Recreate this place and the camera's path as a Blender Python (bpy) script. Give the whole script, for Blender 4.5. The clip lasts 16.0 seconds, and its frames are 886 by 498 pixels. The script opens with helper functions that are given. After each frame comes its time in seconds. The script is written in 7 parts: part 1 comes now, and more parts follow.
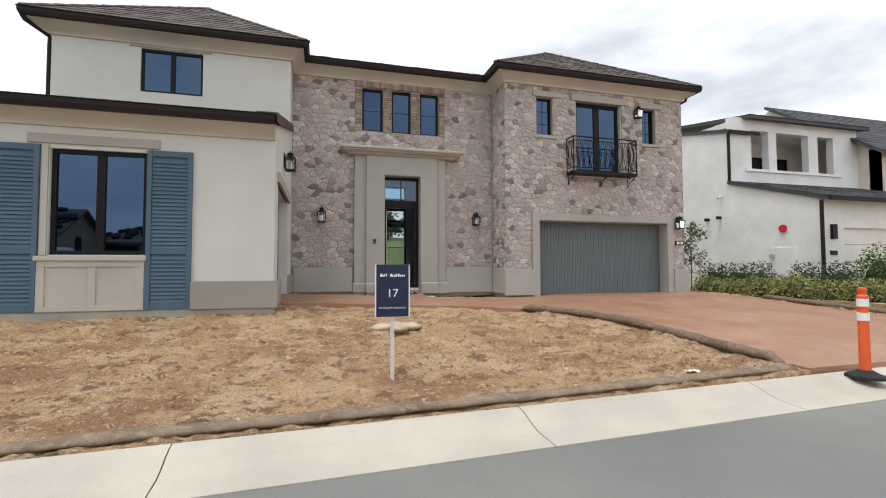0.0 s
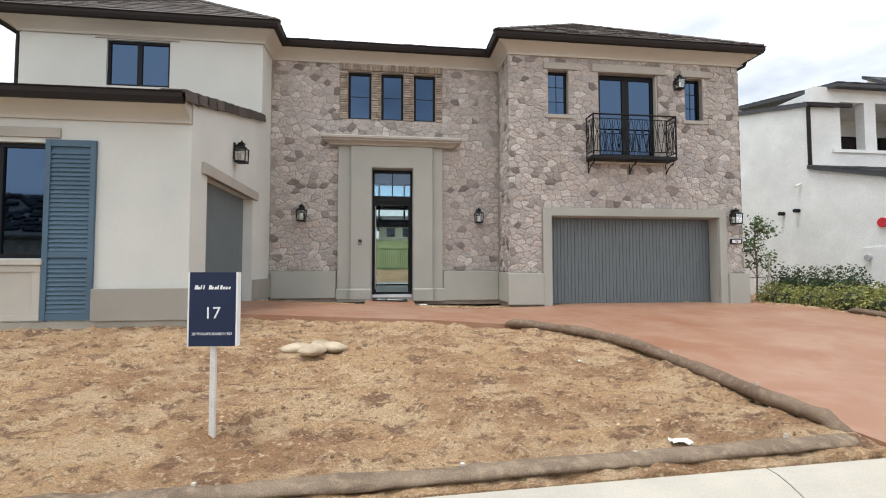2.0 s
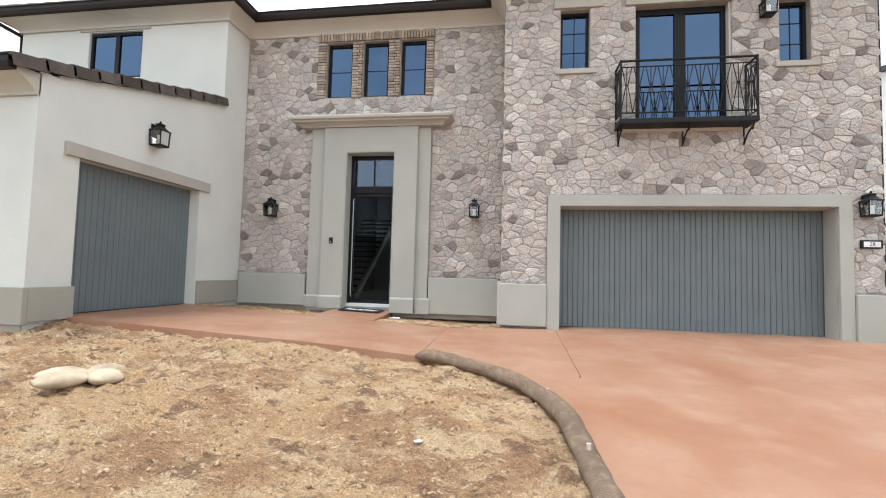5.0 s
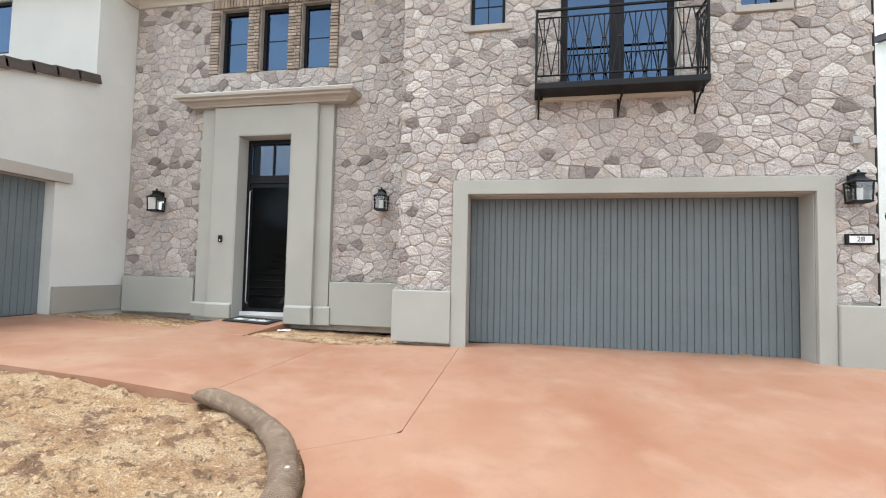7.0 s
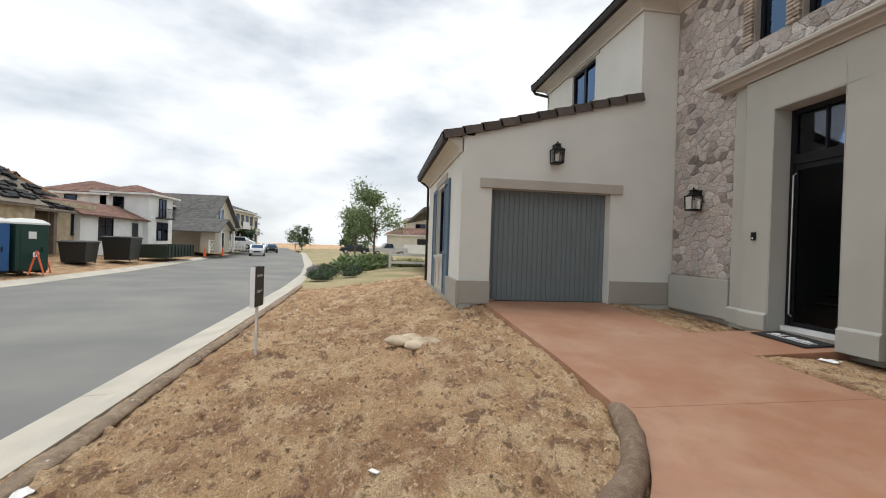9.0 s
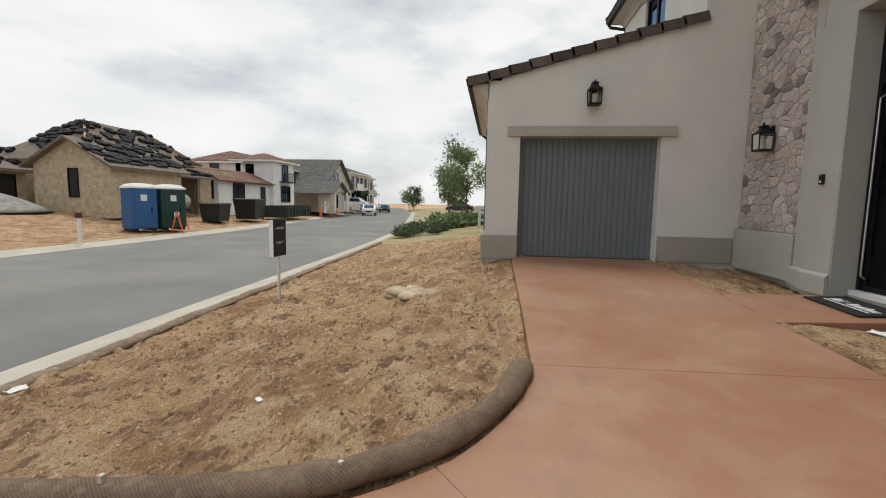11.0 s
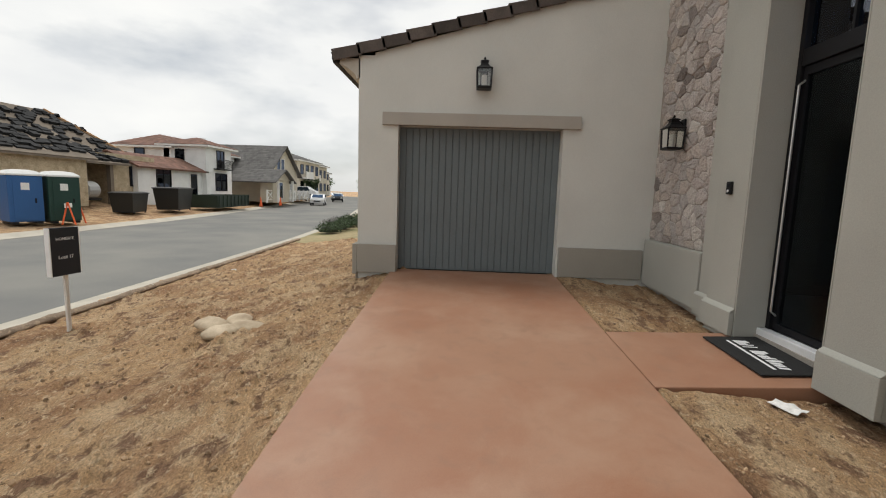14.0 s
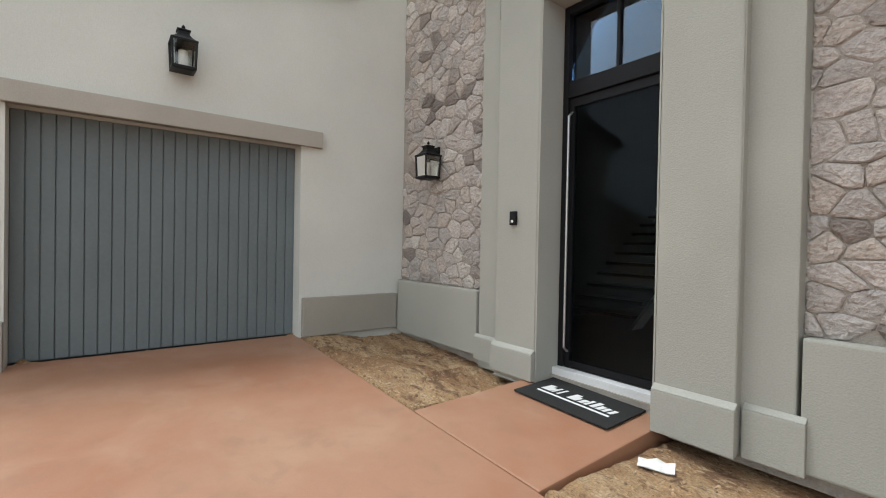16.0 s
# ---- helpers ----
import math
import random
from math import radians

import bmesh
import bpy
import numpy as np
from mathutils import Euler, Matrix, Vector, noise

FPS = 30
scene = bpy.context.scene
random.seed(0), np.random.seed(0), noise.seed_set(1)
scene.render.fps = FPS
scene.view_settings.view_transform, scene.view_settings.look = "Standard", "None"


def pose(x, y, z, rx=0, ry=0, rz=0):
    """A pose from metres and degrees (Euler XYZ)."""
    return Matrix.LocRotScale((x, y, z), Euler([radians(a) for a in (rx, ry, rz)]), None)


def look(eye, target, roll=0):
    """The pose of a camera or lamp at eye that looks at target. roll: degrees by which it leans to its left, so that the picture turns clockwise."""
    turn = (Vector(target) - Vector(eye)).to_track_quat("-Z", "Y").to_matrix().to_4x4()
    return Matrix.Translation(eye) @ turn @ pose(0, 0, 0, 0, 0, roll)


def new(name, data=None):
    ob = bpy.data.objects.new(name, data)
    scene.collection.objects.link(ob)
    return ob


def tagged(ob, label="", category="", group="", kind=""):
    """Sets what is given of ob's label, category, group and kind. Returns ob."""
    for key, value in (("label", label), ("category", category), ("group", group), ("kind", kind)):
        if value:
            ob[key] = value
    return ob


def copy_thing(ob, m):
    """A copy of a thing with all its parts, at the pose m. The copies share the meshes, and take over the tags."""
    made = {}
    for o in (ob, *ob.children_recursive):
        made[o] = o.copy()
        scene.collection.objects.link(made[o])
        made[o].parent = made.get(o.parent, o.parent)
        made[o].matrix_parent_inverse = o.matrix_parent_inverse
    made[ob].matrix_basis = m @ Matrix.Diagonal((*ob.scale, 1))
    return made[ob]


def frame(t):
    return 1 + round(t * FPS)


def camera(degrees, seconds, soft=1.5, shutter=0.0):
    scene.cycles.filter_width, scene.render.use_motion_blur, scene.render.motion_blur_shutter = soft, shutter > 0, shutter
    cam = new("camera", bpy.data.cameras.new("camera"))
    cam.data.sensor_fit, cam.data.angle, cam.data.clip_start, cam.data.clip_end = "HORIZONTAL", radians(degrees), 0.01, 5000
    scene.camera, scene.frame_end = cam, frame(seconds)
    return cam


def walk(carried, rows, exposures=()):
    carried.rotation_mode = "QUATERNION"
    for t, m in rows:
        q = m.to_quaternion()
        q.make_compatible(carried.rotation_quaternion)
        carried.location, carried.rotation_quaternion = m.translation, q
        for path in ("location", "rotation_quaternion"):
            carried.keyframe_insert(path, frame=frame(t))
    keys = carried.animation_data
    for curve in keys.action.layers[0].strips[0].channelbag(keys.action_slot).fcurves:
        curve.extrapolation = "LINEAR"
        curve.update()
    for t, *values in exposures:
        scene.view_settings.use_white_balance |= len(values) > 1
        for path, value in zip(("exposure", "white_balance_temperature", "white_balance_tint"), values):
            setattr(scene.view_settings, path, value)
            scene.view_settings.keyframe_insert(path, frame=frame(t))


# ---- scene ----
# camera and its walk
cam = camera(89.6, 16.0, soft=1.1)
EXPOSURES = [
    (0.0, -0.41, 6250, 9), (1.5, -0.30, 6200, 9), (2.5, -0.04, 6150, 8), (3.5, 0.06, 6100, 8), (6.0, 0.34, 5950, 6), (7.2, 0.38, 5900, 6), (8.0, 0.26, 6050, 7), (8.5, 0.0, 6200, 8), (9.0, -0.53, 6300, 8),
    (9.5, -0.71, 6450, 8), (12.0, -0.75, 6550, 8), (13.5, -0.69, 6600, 8), (14.0, -0.71, 6600, 8), (15.0, -0.80, 6550, 7), (15.5, -0.58, 6500, 6), (16.0, -0.06, 6150, 5),
]
PATH = [
    (0, (0.181, 0.312, 0.976), (0.707, 2.24, 1.058), -0.2),
    (0.5, (0.661, 0.702, 0.969), (1.082, 2.656, 1.048), -0.3),
    (1, (1.245, 1.011, 0.982), (1.601, 2.977, 1.068), -0.2),
    (1.5, (1.825, 1.338, 1.007), (2.136, 3.311, 1.091), -0.2),
    (2, (2.401, 1.604, 1.032), (2.641, 3.587, 1.122), -0.1),
    (2.5, (2.955, 1.912, 1.009), (3.002, 3.909, 1.098), 0.1),
    (3, (3.579, 2.175, 1.019), (3.581, 4.173, 1.114), 0.1),
    (3.5, (4.156, 2.541, 1.042), (4.089, 4.538, 1.136), 0.3),
    (3.7, (4.368, 2.706, 1.052), (4.286, 4.702, 1.148), 0.4),
    (5.8, (6.311, 4.758, 1.117), (5.915, 6.716, 1.229), 1.6),
    (6, (6.506, 4.95, 1.137), (6.112, 6.908, 1.247), 1.4),
    (6.5, (6.849, 5.36, 1.155), (6.566, 7.336, 1.271), 1.3),
    (7, (7.333, 5.775, 1.229), (6.96, 7.738, 1.325), 1.3),
    (7.5, (7.616, 6.154, 1.309), (6.74, 7.951, 1.365), 1.6),
    (8, (7.709, 6.439, 1.298), (6.264, 7.823, 1.325), 1.8),
    (8.5, (7.828, 6.789, 1.305), (5.985, 7.567, 1.314), 1.9),
    (9, (8.034, 7.287, 1.395), (6.054, 7.569, 1.386), 1.9),
    (9.5, (8.128, 7.768, 1.39), (6.13, 7.81, 1.297), 1.7),
    (9.7, (8.143, 7.943, 1.395), (6.148, 7.939, 1.255), 1.6),
    (11.8, (7.83, 9.624, 1.304), (5.867, 9.305, 1.091), 1.5),
    (12, (7.781, 9.745, 1.368), (5.821, 9.417, 1.136), 1.7),
    (12.5, (7.472, 10.063, 1.405), (5.514, 9.728, 1.17), 1.5),
    (13, (7.15, 10.374, 1.462), (5.193, 10.036, 1.229), 1.5),
    (13.5, (6.792, 10.557, 1.554), (4.828, 10.277, 1.305), 1.7),
    (14, (6.371, 10.462, 1.588), (4.388, 10.392, 1.339), 1.8),
    (14.5, (5.902, 10.431, 1.546), (3.914, 10.507, 1.34), 2.1),
    (15, (5.45, 10.329, 1.496), (3.499, 10.754, 1.377), 1.9),
    (15.5, (5.016, 10.276, 1.471), (3.191, 11.091, 1.411), 1.5),
    (16, (4.605, 10.146, 1.478), (3.012, 11.355, 1.454), 1.1),
]
walk(cam, [(t, look(eye, target, roll)) for t, eye, target, roll in PATH], EXPOSURES)

# world, sun
SUN_EL, SUN_AZ = 74, 246
world = bpy.data.worlds.new("sky_world")
scene.world = world
world.use_nodes = True
wt = world.node_tree
wt.nodes.clear()
w_out = wt.nodes.new("ShaderNodeOutputWorld")
w_bg = wt.nodes.new("ShaderNodeBackground")
w_sky = wt.nodes.new("ShaderNodeTexSky")
w_sky.sky_type, w_sky.sun_disc = "NISHITA", False
w_sky.sun_elevation, w_sky.sun_rotation = radians(SUN_EL), radians(SUN_AZ)
w_bg.inputs["Strength"].default_value = 0.098
# broken cloud cover, streaked
w_tc = wt.nodes.new("ShaderNodeTexCoord")
w_map = wt.nodes.new("ShaderNodeMapping")
w_map.inputs["Scale"].default_value = (1.0, 1.0, 2.6)
w_map.inputs["Location"].default_value = (0.35, 0.1, 0.0)
w_n = wt.nodes.new("ShaderNodeTexNoise")
w_n.inputs["Scale"].default_value = 2.1
w_n.inputs["Detail"].default_value = 8
w_n.inputs["Roughness"].default_value = 0.55
w_r = wt.nodes.new("ShaderNodeValToRGB")
w_r.color_ramp.elements[0].position, w_r.color_ramp.elements[1].position = 0.27, 0.50
w_r.color_ramp.elements[0].color = (0.4, 0.4, 0.4, 1)
w_n2 = wt.nodes.new("ShaderNodeTexNoise")
w_n2.inputs["Scale"].default_value = 4.5
w_n2.inputs["Detail"].default_value = 6
w_r2 = wt.nodes.new("ShaderNodeValToRGB")
w_r2.color_ramp.elements[0].position, w_r2.color_ramp.elements[1].position = 0.3, 0.7
w_r2.color_ramp.elements[0].color = (14.2, 14.4, 14.8, 1)
w_r2.color_ramp.elements[1].color = (16.5, 16.5, 16.4, 1)
w_mix = wt.nodes.new("ShaderNodeMix")
w_mix.data_type = "RGBA"
wt.links.new(w_tc.outputs["Generated"], w_map.inputs["Vector"])
wt.links.new(w_map.outputs["Vector"], w_n.inputs["Vector"])
wt.links.new(w_map.outputs["Vector"], w_n2.inputs["Vector"])
wt.links.new(w_n.outputs["Fac"], w_r.inputs["Fac"])
wt.links.new(w_n2.outputs["Fac"], w_r2.inputs["Fac"])
wt.links.new(w_r.outputs["Color"], w_mix.inputs[0])
wt.links.new(w_sky.outputs["Color"], w_mix.inputs[6])
wt.links.new(w_r2.outputs["Color"], w_mix.inputs[7])
wt.links.new(w_mix.outputs[2], w_bg.inputs["Color"])
wt.links.new(w_bg.outputs["Background"], w_out.inputs["Surface"])

sun = new("sun", bpy.data.lights.new("sun", "SUN"))
sun.data.energy, sun.data.angle, sun.data.color = 2.7, radians(18), (1.0, 0.975, 0.945)
_az, _el = radians(SUN_AZ), radians(SUN_EL)
sun_way = Vector((math.sin(_az) * math.cos(_el), math.cos(_az) * math.cos(_el), math.sin(_el)))
sun.matrix_world = look(sun_way * 50, (0, 0, 0))


# materials
def surf(name, col, rough=0.8, var=0.12, scale=2.0, fine=60.0, bump=0.25, metal=0.0, tint=None, per_piece=0.0, dist=0.01, spec=0.4):
    """A painted, plastered, stone or earthen surface: broad stains and fine grain in world size."""
    m = bpy.data.materials.new(name)
    m.use_nodes = True
    t = m.node_tree
    p = t.nodes["Principled BSDF"]
    p.inputs["Metallic"].default_value = metal
    p.inputs["Specular IOR Level"].default_value = spec
    geo = t.nodes.new("ShaderNodeNewGeometry")

    def noise_at(s, detail):
        n = t.nodes.new("ShaderNodeTexNoise")
        n.inputs["Scale"].default_value, n.inputs["Detail"].default_value = s, detail
        t.links.new(geo.outputs["Position"], n.inputs["Vector"])
        return n

    big, small = noise_at(scale, 5), noise_at(fine, 4)
    ramp = t.nodes.new("ShaderNodeValToRGB")
    ramp.color_ramp.elements[0].position, ramp.color_ramp.elements[1].position = 0.3, 0.72
    dark = tint or tuple(c * (1 - var * 1.6) for c in col)
    ramp.color_ramp.elements[0].color = (*dark, 1)
    ramp.color_ramp.elements[1].color = (*[min(1, c * (1 + var * 0.6)) for c in col], 1)
    t.links.new(big.outputs["Fac"], ramp.inputs["Fac"])
    hsv = t.nodes.new("ShaderNodeHueSaturation")
    t.links.new(ramp.outputs["Color"], hsv.inputs["Color"])
    val = t.nodes.new("ShaderNodeMapRange")
    val.inputs["From Min"].default_value, val.inputs["From Max"].default_value = 0.25, 0.75
    val.inputs["To Min"].default_value, val.inputs["To Max"].default_value = 1 - var, 1 + var
    t.links.new(small.outputs["Fac"], val.inputs["Value"])
    out = val.outputs["Result"]
    if per_piece:
        info = t.nodes.new("ShaderNodeObjectInfo")
        add = t.nodes.new("ShaderNodeMath")
        add.operation = "ADD"
        t.links.new(info.outputs["Random"], add.inputs[0])
        t.links.new(geo.outputs["Random Per Island"], add.inputs[1])
        fr = t.nodes.new("ShaderNodeMath")
        fr.operation = "FRACT"
        t.links.new(add.outputs[0], fr.inputs[0])
        cr = t.nodes.new("ShaderNodeMapRange")
        cr.inputs["To Min"].default_value, cr.inputs["To Max"].default_value = 1 - per_piece, 1 + per_piece
        t.links.new(fr.outputs[0], cr.inputs["Value"])
        mul = t.nodes.new("ShaderNodeMath")
        mul.operation = "MULTIPLY"
        t.links.new(out, mul.inputs[0])
        t.links.new(cr.outputs["Result"], mul.inputs[1])
        out = mul.outputs[0]
    t.links.new(out, hsv.inputs["Value"])
    t.links.new(hsv.outputs["Color"], p.inputs["Base Color"])
    rr = t.nodes.new("ShaderNodeMapRange")
    rr.inputs["To Min"].default_value, rr.inputs["To Max"].default_value = max(0.05, rough - 0.1), min(1, rough + 0.1)
    t.links.new(big.outputs["Fac"], rr.inputs["Value"])
    t.links.new(rr.outputs["Result"], p.inputs["Roughness"])
    if bump:
        b = t.nodes.new("ShaderNodeBump")
        b.inputs["Strength"].default_value, b.inputs["Distance"].default_value = bump, dist
        t.links.new(small.outputs["Fac"], b.inputs["Height"])
        t.links.new(b.outputs["Normal"], p.inputs["Normal"])
    return m


def glass(name, tint=(0.03, 0.045, 0.06), clear=0.25, sheen=(1, 1, 1), ior=1.5):
    """A window pane: tinted, clear glass with a mirror coat."""
    m = bpy.data.materials.new(name)
    m.use_nodes = True
    t = m.node_tree
    t.nodes.clear()
    o = t.nodes.new("ShaderNodeOutputMaterial")
    g = t.nodes.new("ShaderNodeBsdfGlossy")
    g.inputs["Roughness"].default_value = 0.02
    g.inputs["Color"].default_value = (*sheen, 1)
    tr = t.nodes.new("ShaderNodeBsdfTransparent")
    tr.inputs["Color"].default_value = (*tint, 1)
    f = t.nodes.new("ShaderNodeFresnel")
    f.inputs["IOR"].default_value = ior
    add = t.nodes.new("ShaderNodeMath")
    add.operation, add.use_clamp = "ADD", True
    add.inputs[1].default_value = clear
    mix = t.nodes.new("ShaderNodeMixShader")
    t.links.new(f.outputs["Fac"], add.inputs[0])
    t.links.new(add.outputs[0], mix.inputs["Fac"])
    t.links.new(tr.outputs["BSDF"], mix.inputs[1])
    t.links.new(g.outputs["BSDF"], mix.inputs[2])
    t.links.new(mix.outputs["Shader"], o.inputs["Surface"])
    return m


WHITE = surf("white_stucco", (0.64, 0.645, 0.605), 0.9, 0.05, 0.9, 90, 0.35, dist=0.006)
GREIGE = surf("greige_stucco", (0.405, 0.403, 0.362), 0.9, 0.06, 1.1, 90, 0.35, dist=0.006)
PLINTH = surf("plinth_stucco", (0.345, 0.325, 0.285), 0.9, 0.06, 1.1, 90, 0.35, dist=0.006)
CREAM = surf("cream_cornice_stucco", (0.52, 0.49, 0.43), 0.9, 0.05, 1.3, 90, 0.3, dist=0.005)
MORTAR = surf("mortar", (0.37, 0.335, 0.295), 0.95, 0.12, 4, 70, 0.8, dist=0.01)
BRICK = surf("slim_brick", (0.37, 0.305, 0.245), 0.9, 0.18, 9, 80, 0.6, per_piece=0.3, dist=0.006)
CAST = surf("cast_stone_trim", (0.42, 0.39, 0.345), 0.9, 0.06, 2, 90, 0.3, dist=0.004)
DOOR_BLUE = surf("blue_grey_paint", (0.142, 0.168, 0.178), 0.6, 0.06, 2.2, 25, 0.15, dist=0.003)
SHUTTER = surf("shutter_blue_paint", (0.082, 0.14, 0.195), 0.6, 0.07, 2.2, 25, 0.15, dist=0.003)
BLACK = surf("black_metal", (0.009, 0.009, 0.010), 0.5, 0.2, 6, 60, 0.1, spec=0.25)
FRAME = surf("black_window_frame", (0.010, 0.010, 0.012), 0.5, 0.1, 6, 60, 0.0, spec=0.2)
GUTTER = surf("dark_bronze_gutter", (0.022, 0.016, 0.014), 0.55, 0.15, 3, 40, 0.05, spec=0.2)
TILE = surf("dark_concrete_roof_tile", (0.095, 0.078, 0.068), 0.85, 0.2, 5, 50, 0.5, per_piece=0.38, dist=0.006)


def layered(name, tones, scales, rough=0.95, bumps=(), grit=0.2, grit_scale=90, spec=0.3, stretch=(1, 1, 1)):
    """Earth or cast concrete: a base tone, and further tones laid over it in patches of several sizes."""
    m = bpy.data.materials.new(name)
    m.use_nodes = True
    t = m.node_tree
    p = t.nodes["Principled BSDF"]
    p.inputs["Specular IOR Level"].default_value = spec
    geo = t.nodes.new("ShaderNodeNewGeometry")
    mp = t.nodes.new("ShaderNodeMapping")
    mp.inputs["Scale"].default_value = stretch
    t.links.new(geo.outputs["Position"], mp.inputs["Vector"])

    def noise_at(s, detail=6, warp=0.0, rough_=0.6):
        n = t.nodes.new("ShaderNodeTexNoise")
        n.inputs["Scale"].default_value, n.inputs["Detail"].default_value = s, detail
        n.inputs["Roughness"].default_value, n.inputs["Distortion"].default_value = rough_, warp
        t.links.new(mp.outputs["Vector"], n.inputs["Vector"])
        return n

    col = t.nodes.new("ShaderNodeRGB")
    col.outputs[0].default_value = (*tones[0], 1)
    col = col.outputs[0]
    for tone, (s, lo, hi, amount) in zip(tones[1:], scales):
        r = t.nodes.new("ShaderNodeMapRange")
        r.inputs["From Min"].default_value, r.inputs["From Max"].default_value = lo, hi
        r.inputs["To Max"].default_value = amount
        t.links.new(noise_at(s, 7, 0.4).outputs["Fac"], r.inputs["Value"])
        mx = t.nodes.new("ShaderNodeMix")
        mx.data_type = "RGBA"
        mx.inputs[7].default_value = (*tone, 1)
        t.links.new(r.outputs["Result"], mx.inputs[0])
        t.links.new(col, mx.inputs[6])
        col = mx.outputs[2]
    g = t.nodes.new("ShaderNodeMapRange")
    g.inputs["From Min"].default_value, g.inputs["From Max"].default_value = 0.28, 0.72
    g.inputs["To Min"].default_value, g.inputs["To Max"].default_value = 1 - grit, 1 + grit
    t.links.new(noise_at(grit_scale, 3).outputs["Fac"], g.inputs["Value"])
    hsv = t.nodes.new("ShaderNodeHueSaturation")
    t.links.new(col, hsv.inputs["Color"])
    t.links.new(g.outputs["Result"], hsv.inputs["Value"])
    t.links.new(hsv.outputs["Color"], p.inputs["Base Color"])
    rr = t.nodes.new("ShaderNodeMapRange")
    rr.inputs["To Min"].default_value, rr.inputs["To Max"].default_value = rough - 0.12, min(1, rough + 0.12)
    t.links.new(noise_at(2.5, 5).outputs["Fac"], rr.inputs["Value"])
    t.links.new(rr.outputs["Result"], p.inputs["Roughness"])
    last = None
    for s, strength, d in bumps:
        b = t.nodes.new("ShaderNodeBump")
        b.inputs["Strength"].default_value, b.inputs["Distance"].default_value = strength, d
        t.links.new(noise_at(s, 6, 0.2, 0.65).outputs["Fac"], b.inputs["Height"])
        if last is not None:
            t.links.new(last, b.inputs["Normal"])
        last = b.outputs["Normal"]
    if last is not None:
        t.links.new(last, p.inputs["Normal"])
    return m


DRIVE = layered("terracotta_concrete", [(0.355, 0.192, 0.12), (0.31, 0.138, 0.076), (0.405, 0.25, 0.168), (0.26, 0.15, 0.10)], [(0.7, 0.42, 0.66, 0.9), (1.3, 0.48, 0.7, 0.75), (5.5, 0.52, 0.75, 0.5)],
                0.46, ((160, 0.15, 0.002), (1.2, 0.10, 0.02)), 0.07, 140, 0.5)
DIRT = layered("bare_dirt", [(0.57, 0.37, 0.205), (0.37, 0.21, 0.115), (0.66, 0.475, 0.29), (0.23, 0.13, 0.082), (0.20, 0.118, 0.07), (0.72, 0.55, 0.36), (0.19, 0.115, 0.075)],
               [(0.7, 0.44, 0.58, 0.85), (1.7, 0.48, 0.60, 0.9), (3.0, 0.55, 0.63, 0.85), (8, 0.57, 0.64, 0.75), (15, 0.56, 0.64, 0.75), (36, 0.60, 0.66, 0.7)],
               0.95, ((7, 1.0, 0.09), (26, 1.0, 0.045), (80, 1.0, 0.014)), 0.34, 60, 0.2, (1, 1.5, 1))
CLOD = surf("dirt_clod", (0.45, 0.31, 0.19), 0.97, 0.2, 9, 60, 0.7, per_piece=0.4, dist=0.01)
ROAD = surf("worn_asphalt", (0.225, 0.218, 0.195), 0.92, 0.12, 0.35, 120, 0.6, tint=(0.155, 0.155, 0.15), dist=0.006)
KERB = surf("kerb_concrete", (0.50, 0.46, 0.385), 0.9, 0.1, 1.5, 100, 0.35, dist=0.004)
GLASS = glass("window_glass", (0.02, 0.03, 0.04), 0.14, (0.33, 0.52, 0.85))
DOOR_GLASS = glass("clear_door_glass", (0.80, 0.84, 0.84), 0.0, (0.8, 0.87, 1.0), 1.16)
TRANSOM_GLASS = glass("transom_glass", (0.55, 0.72, 0.82), 0.04, (0.8, 0.85, 1.0), 1.5)
# near-black ceiling colour stands in for the dimness indoors
INTERIOR = surf("shaded_interior", (0.03, 0.028, 0.026), 0.9, 0.1, 2, 30, 0)
LAMP_GLASS = glass("lantern_glass", (0.85, 0.85, 0.82), 0.05)


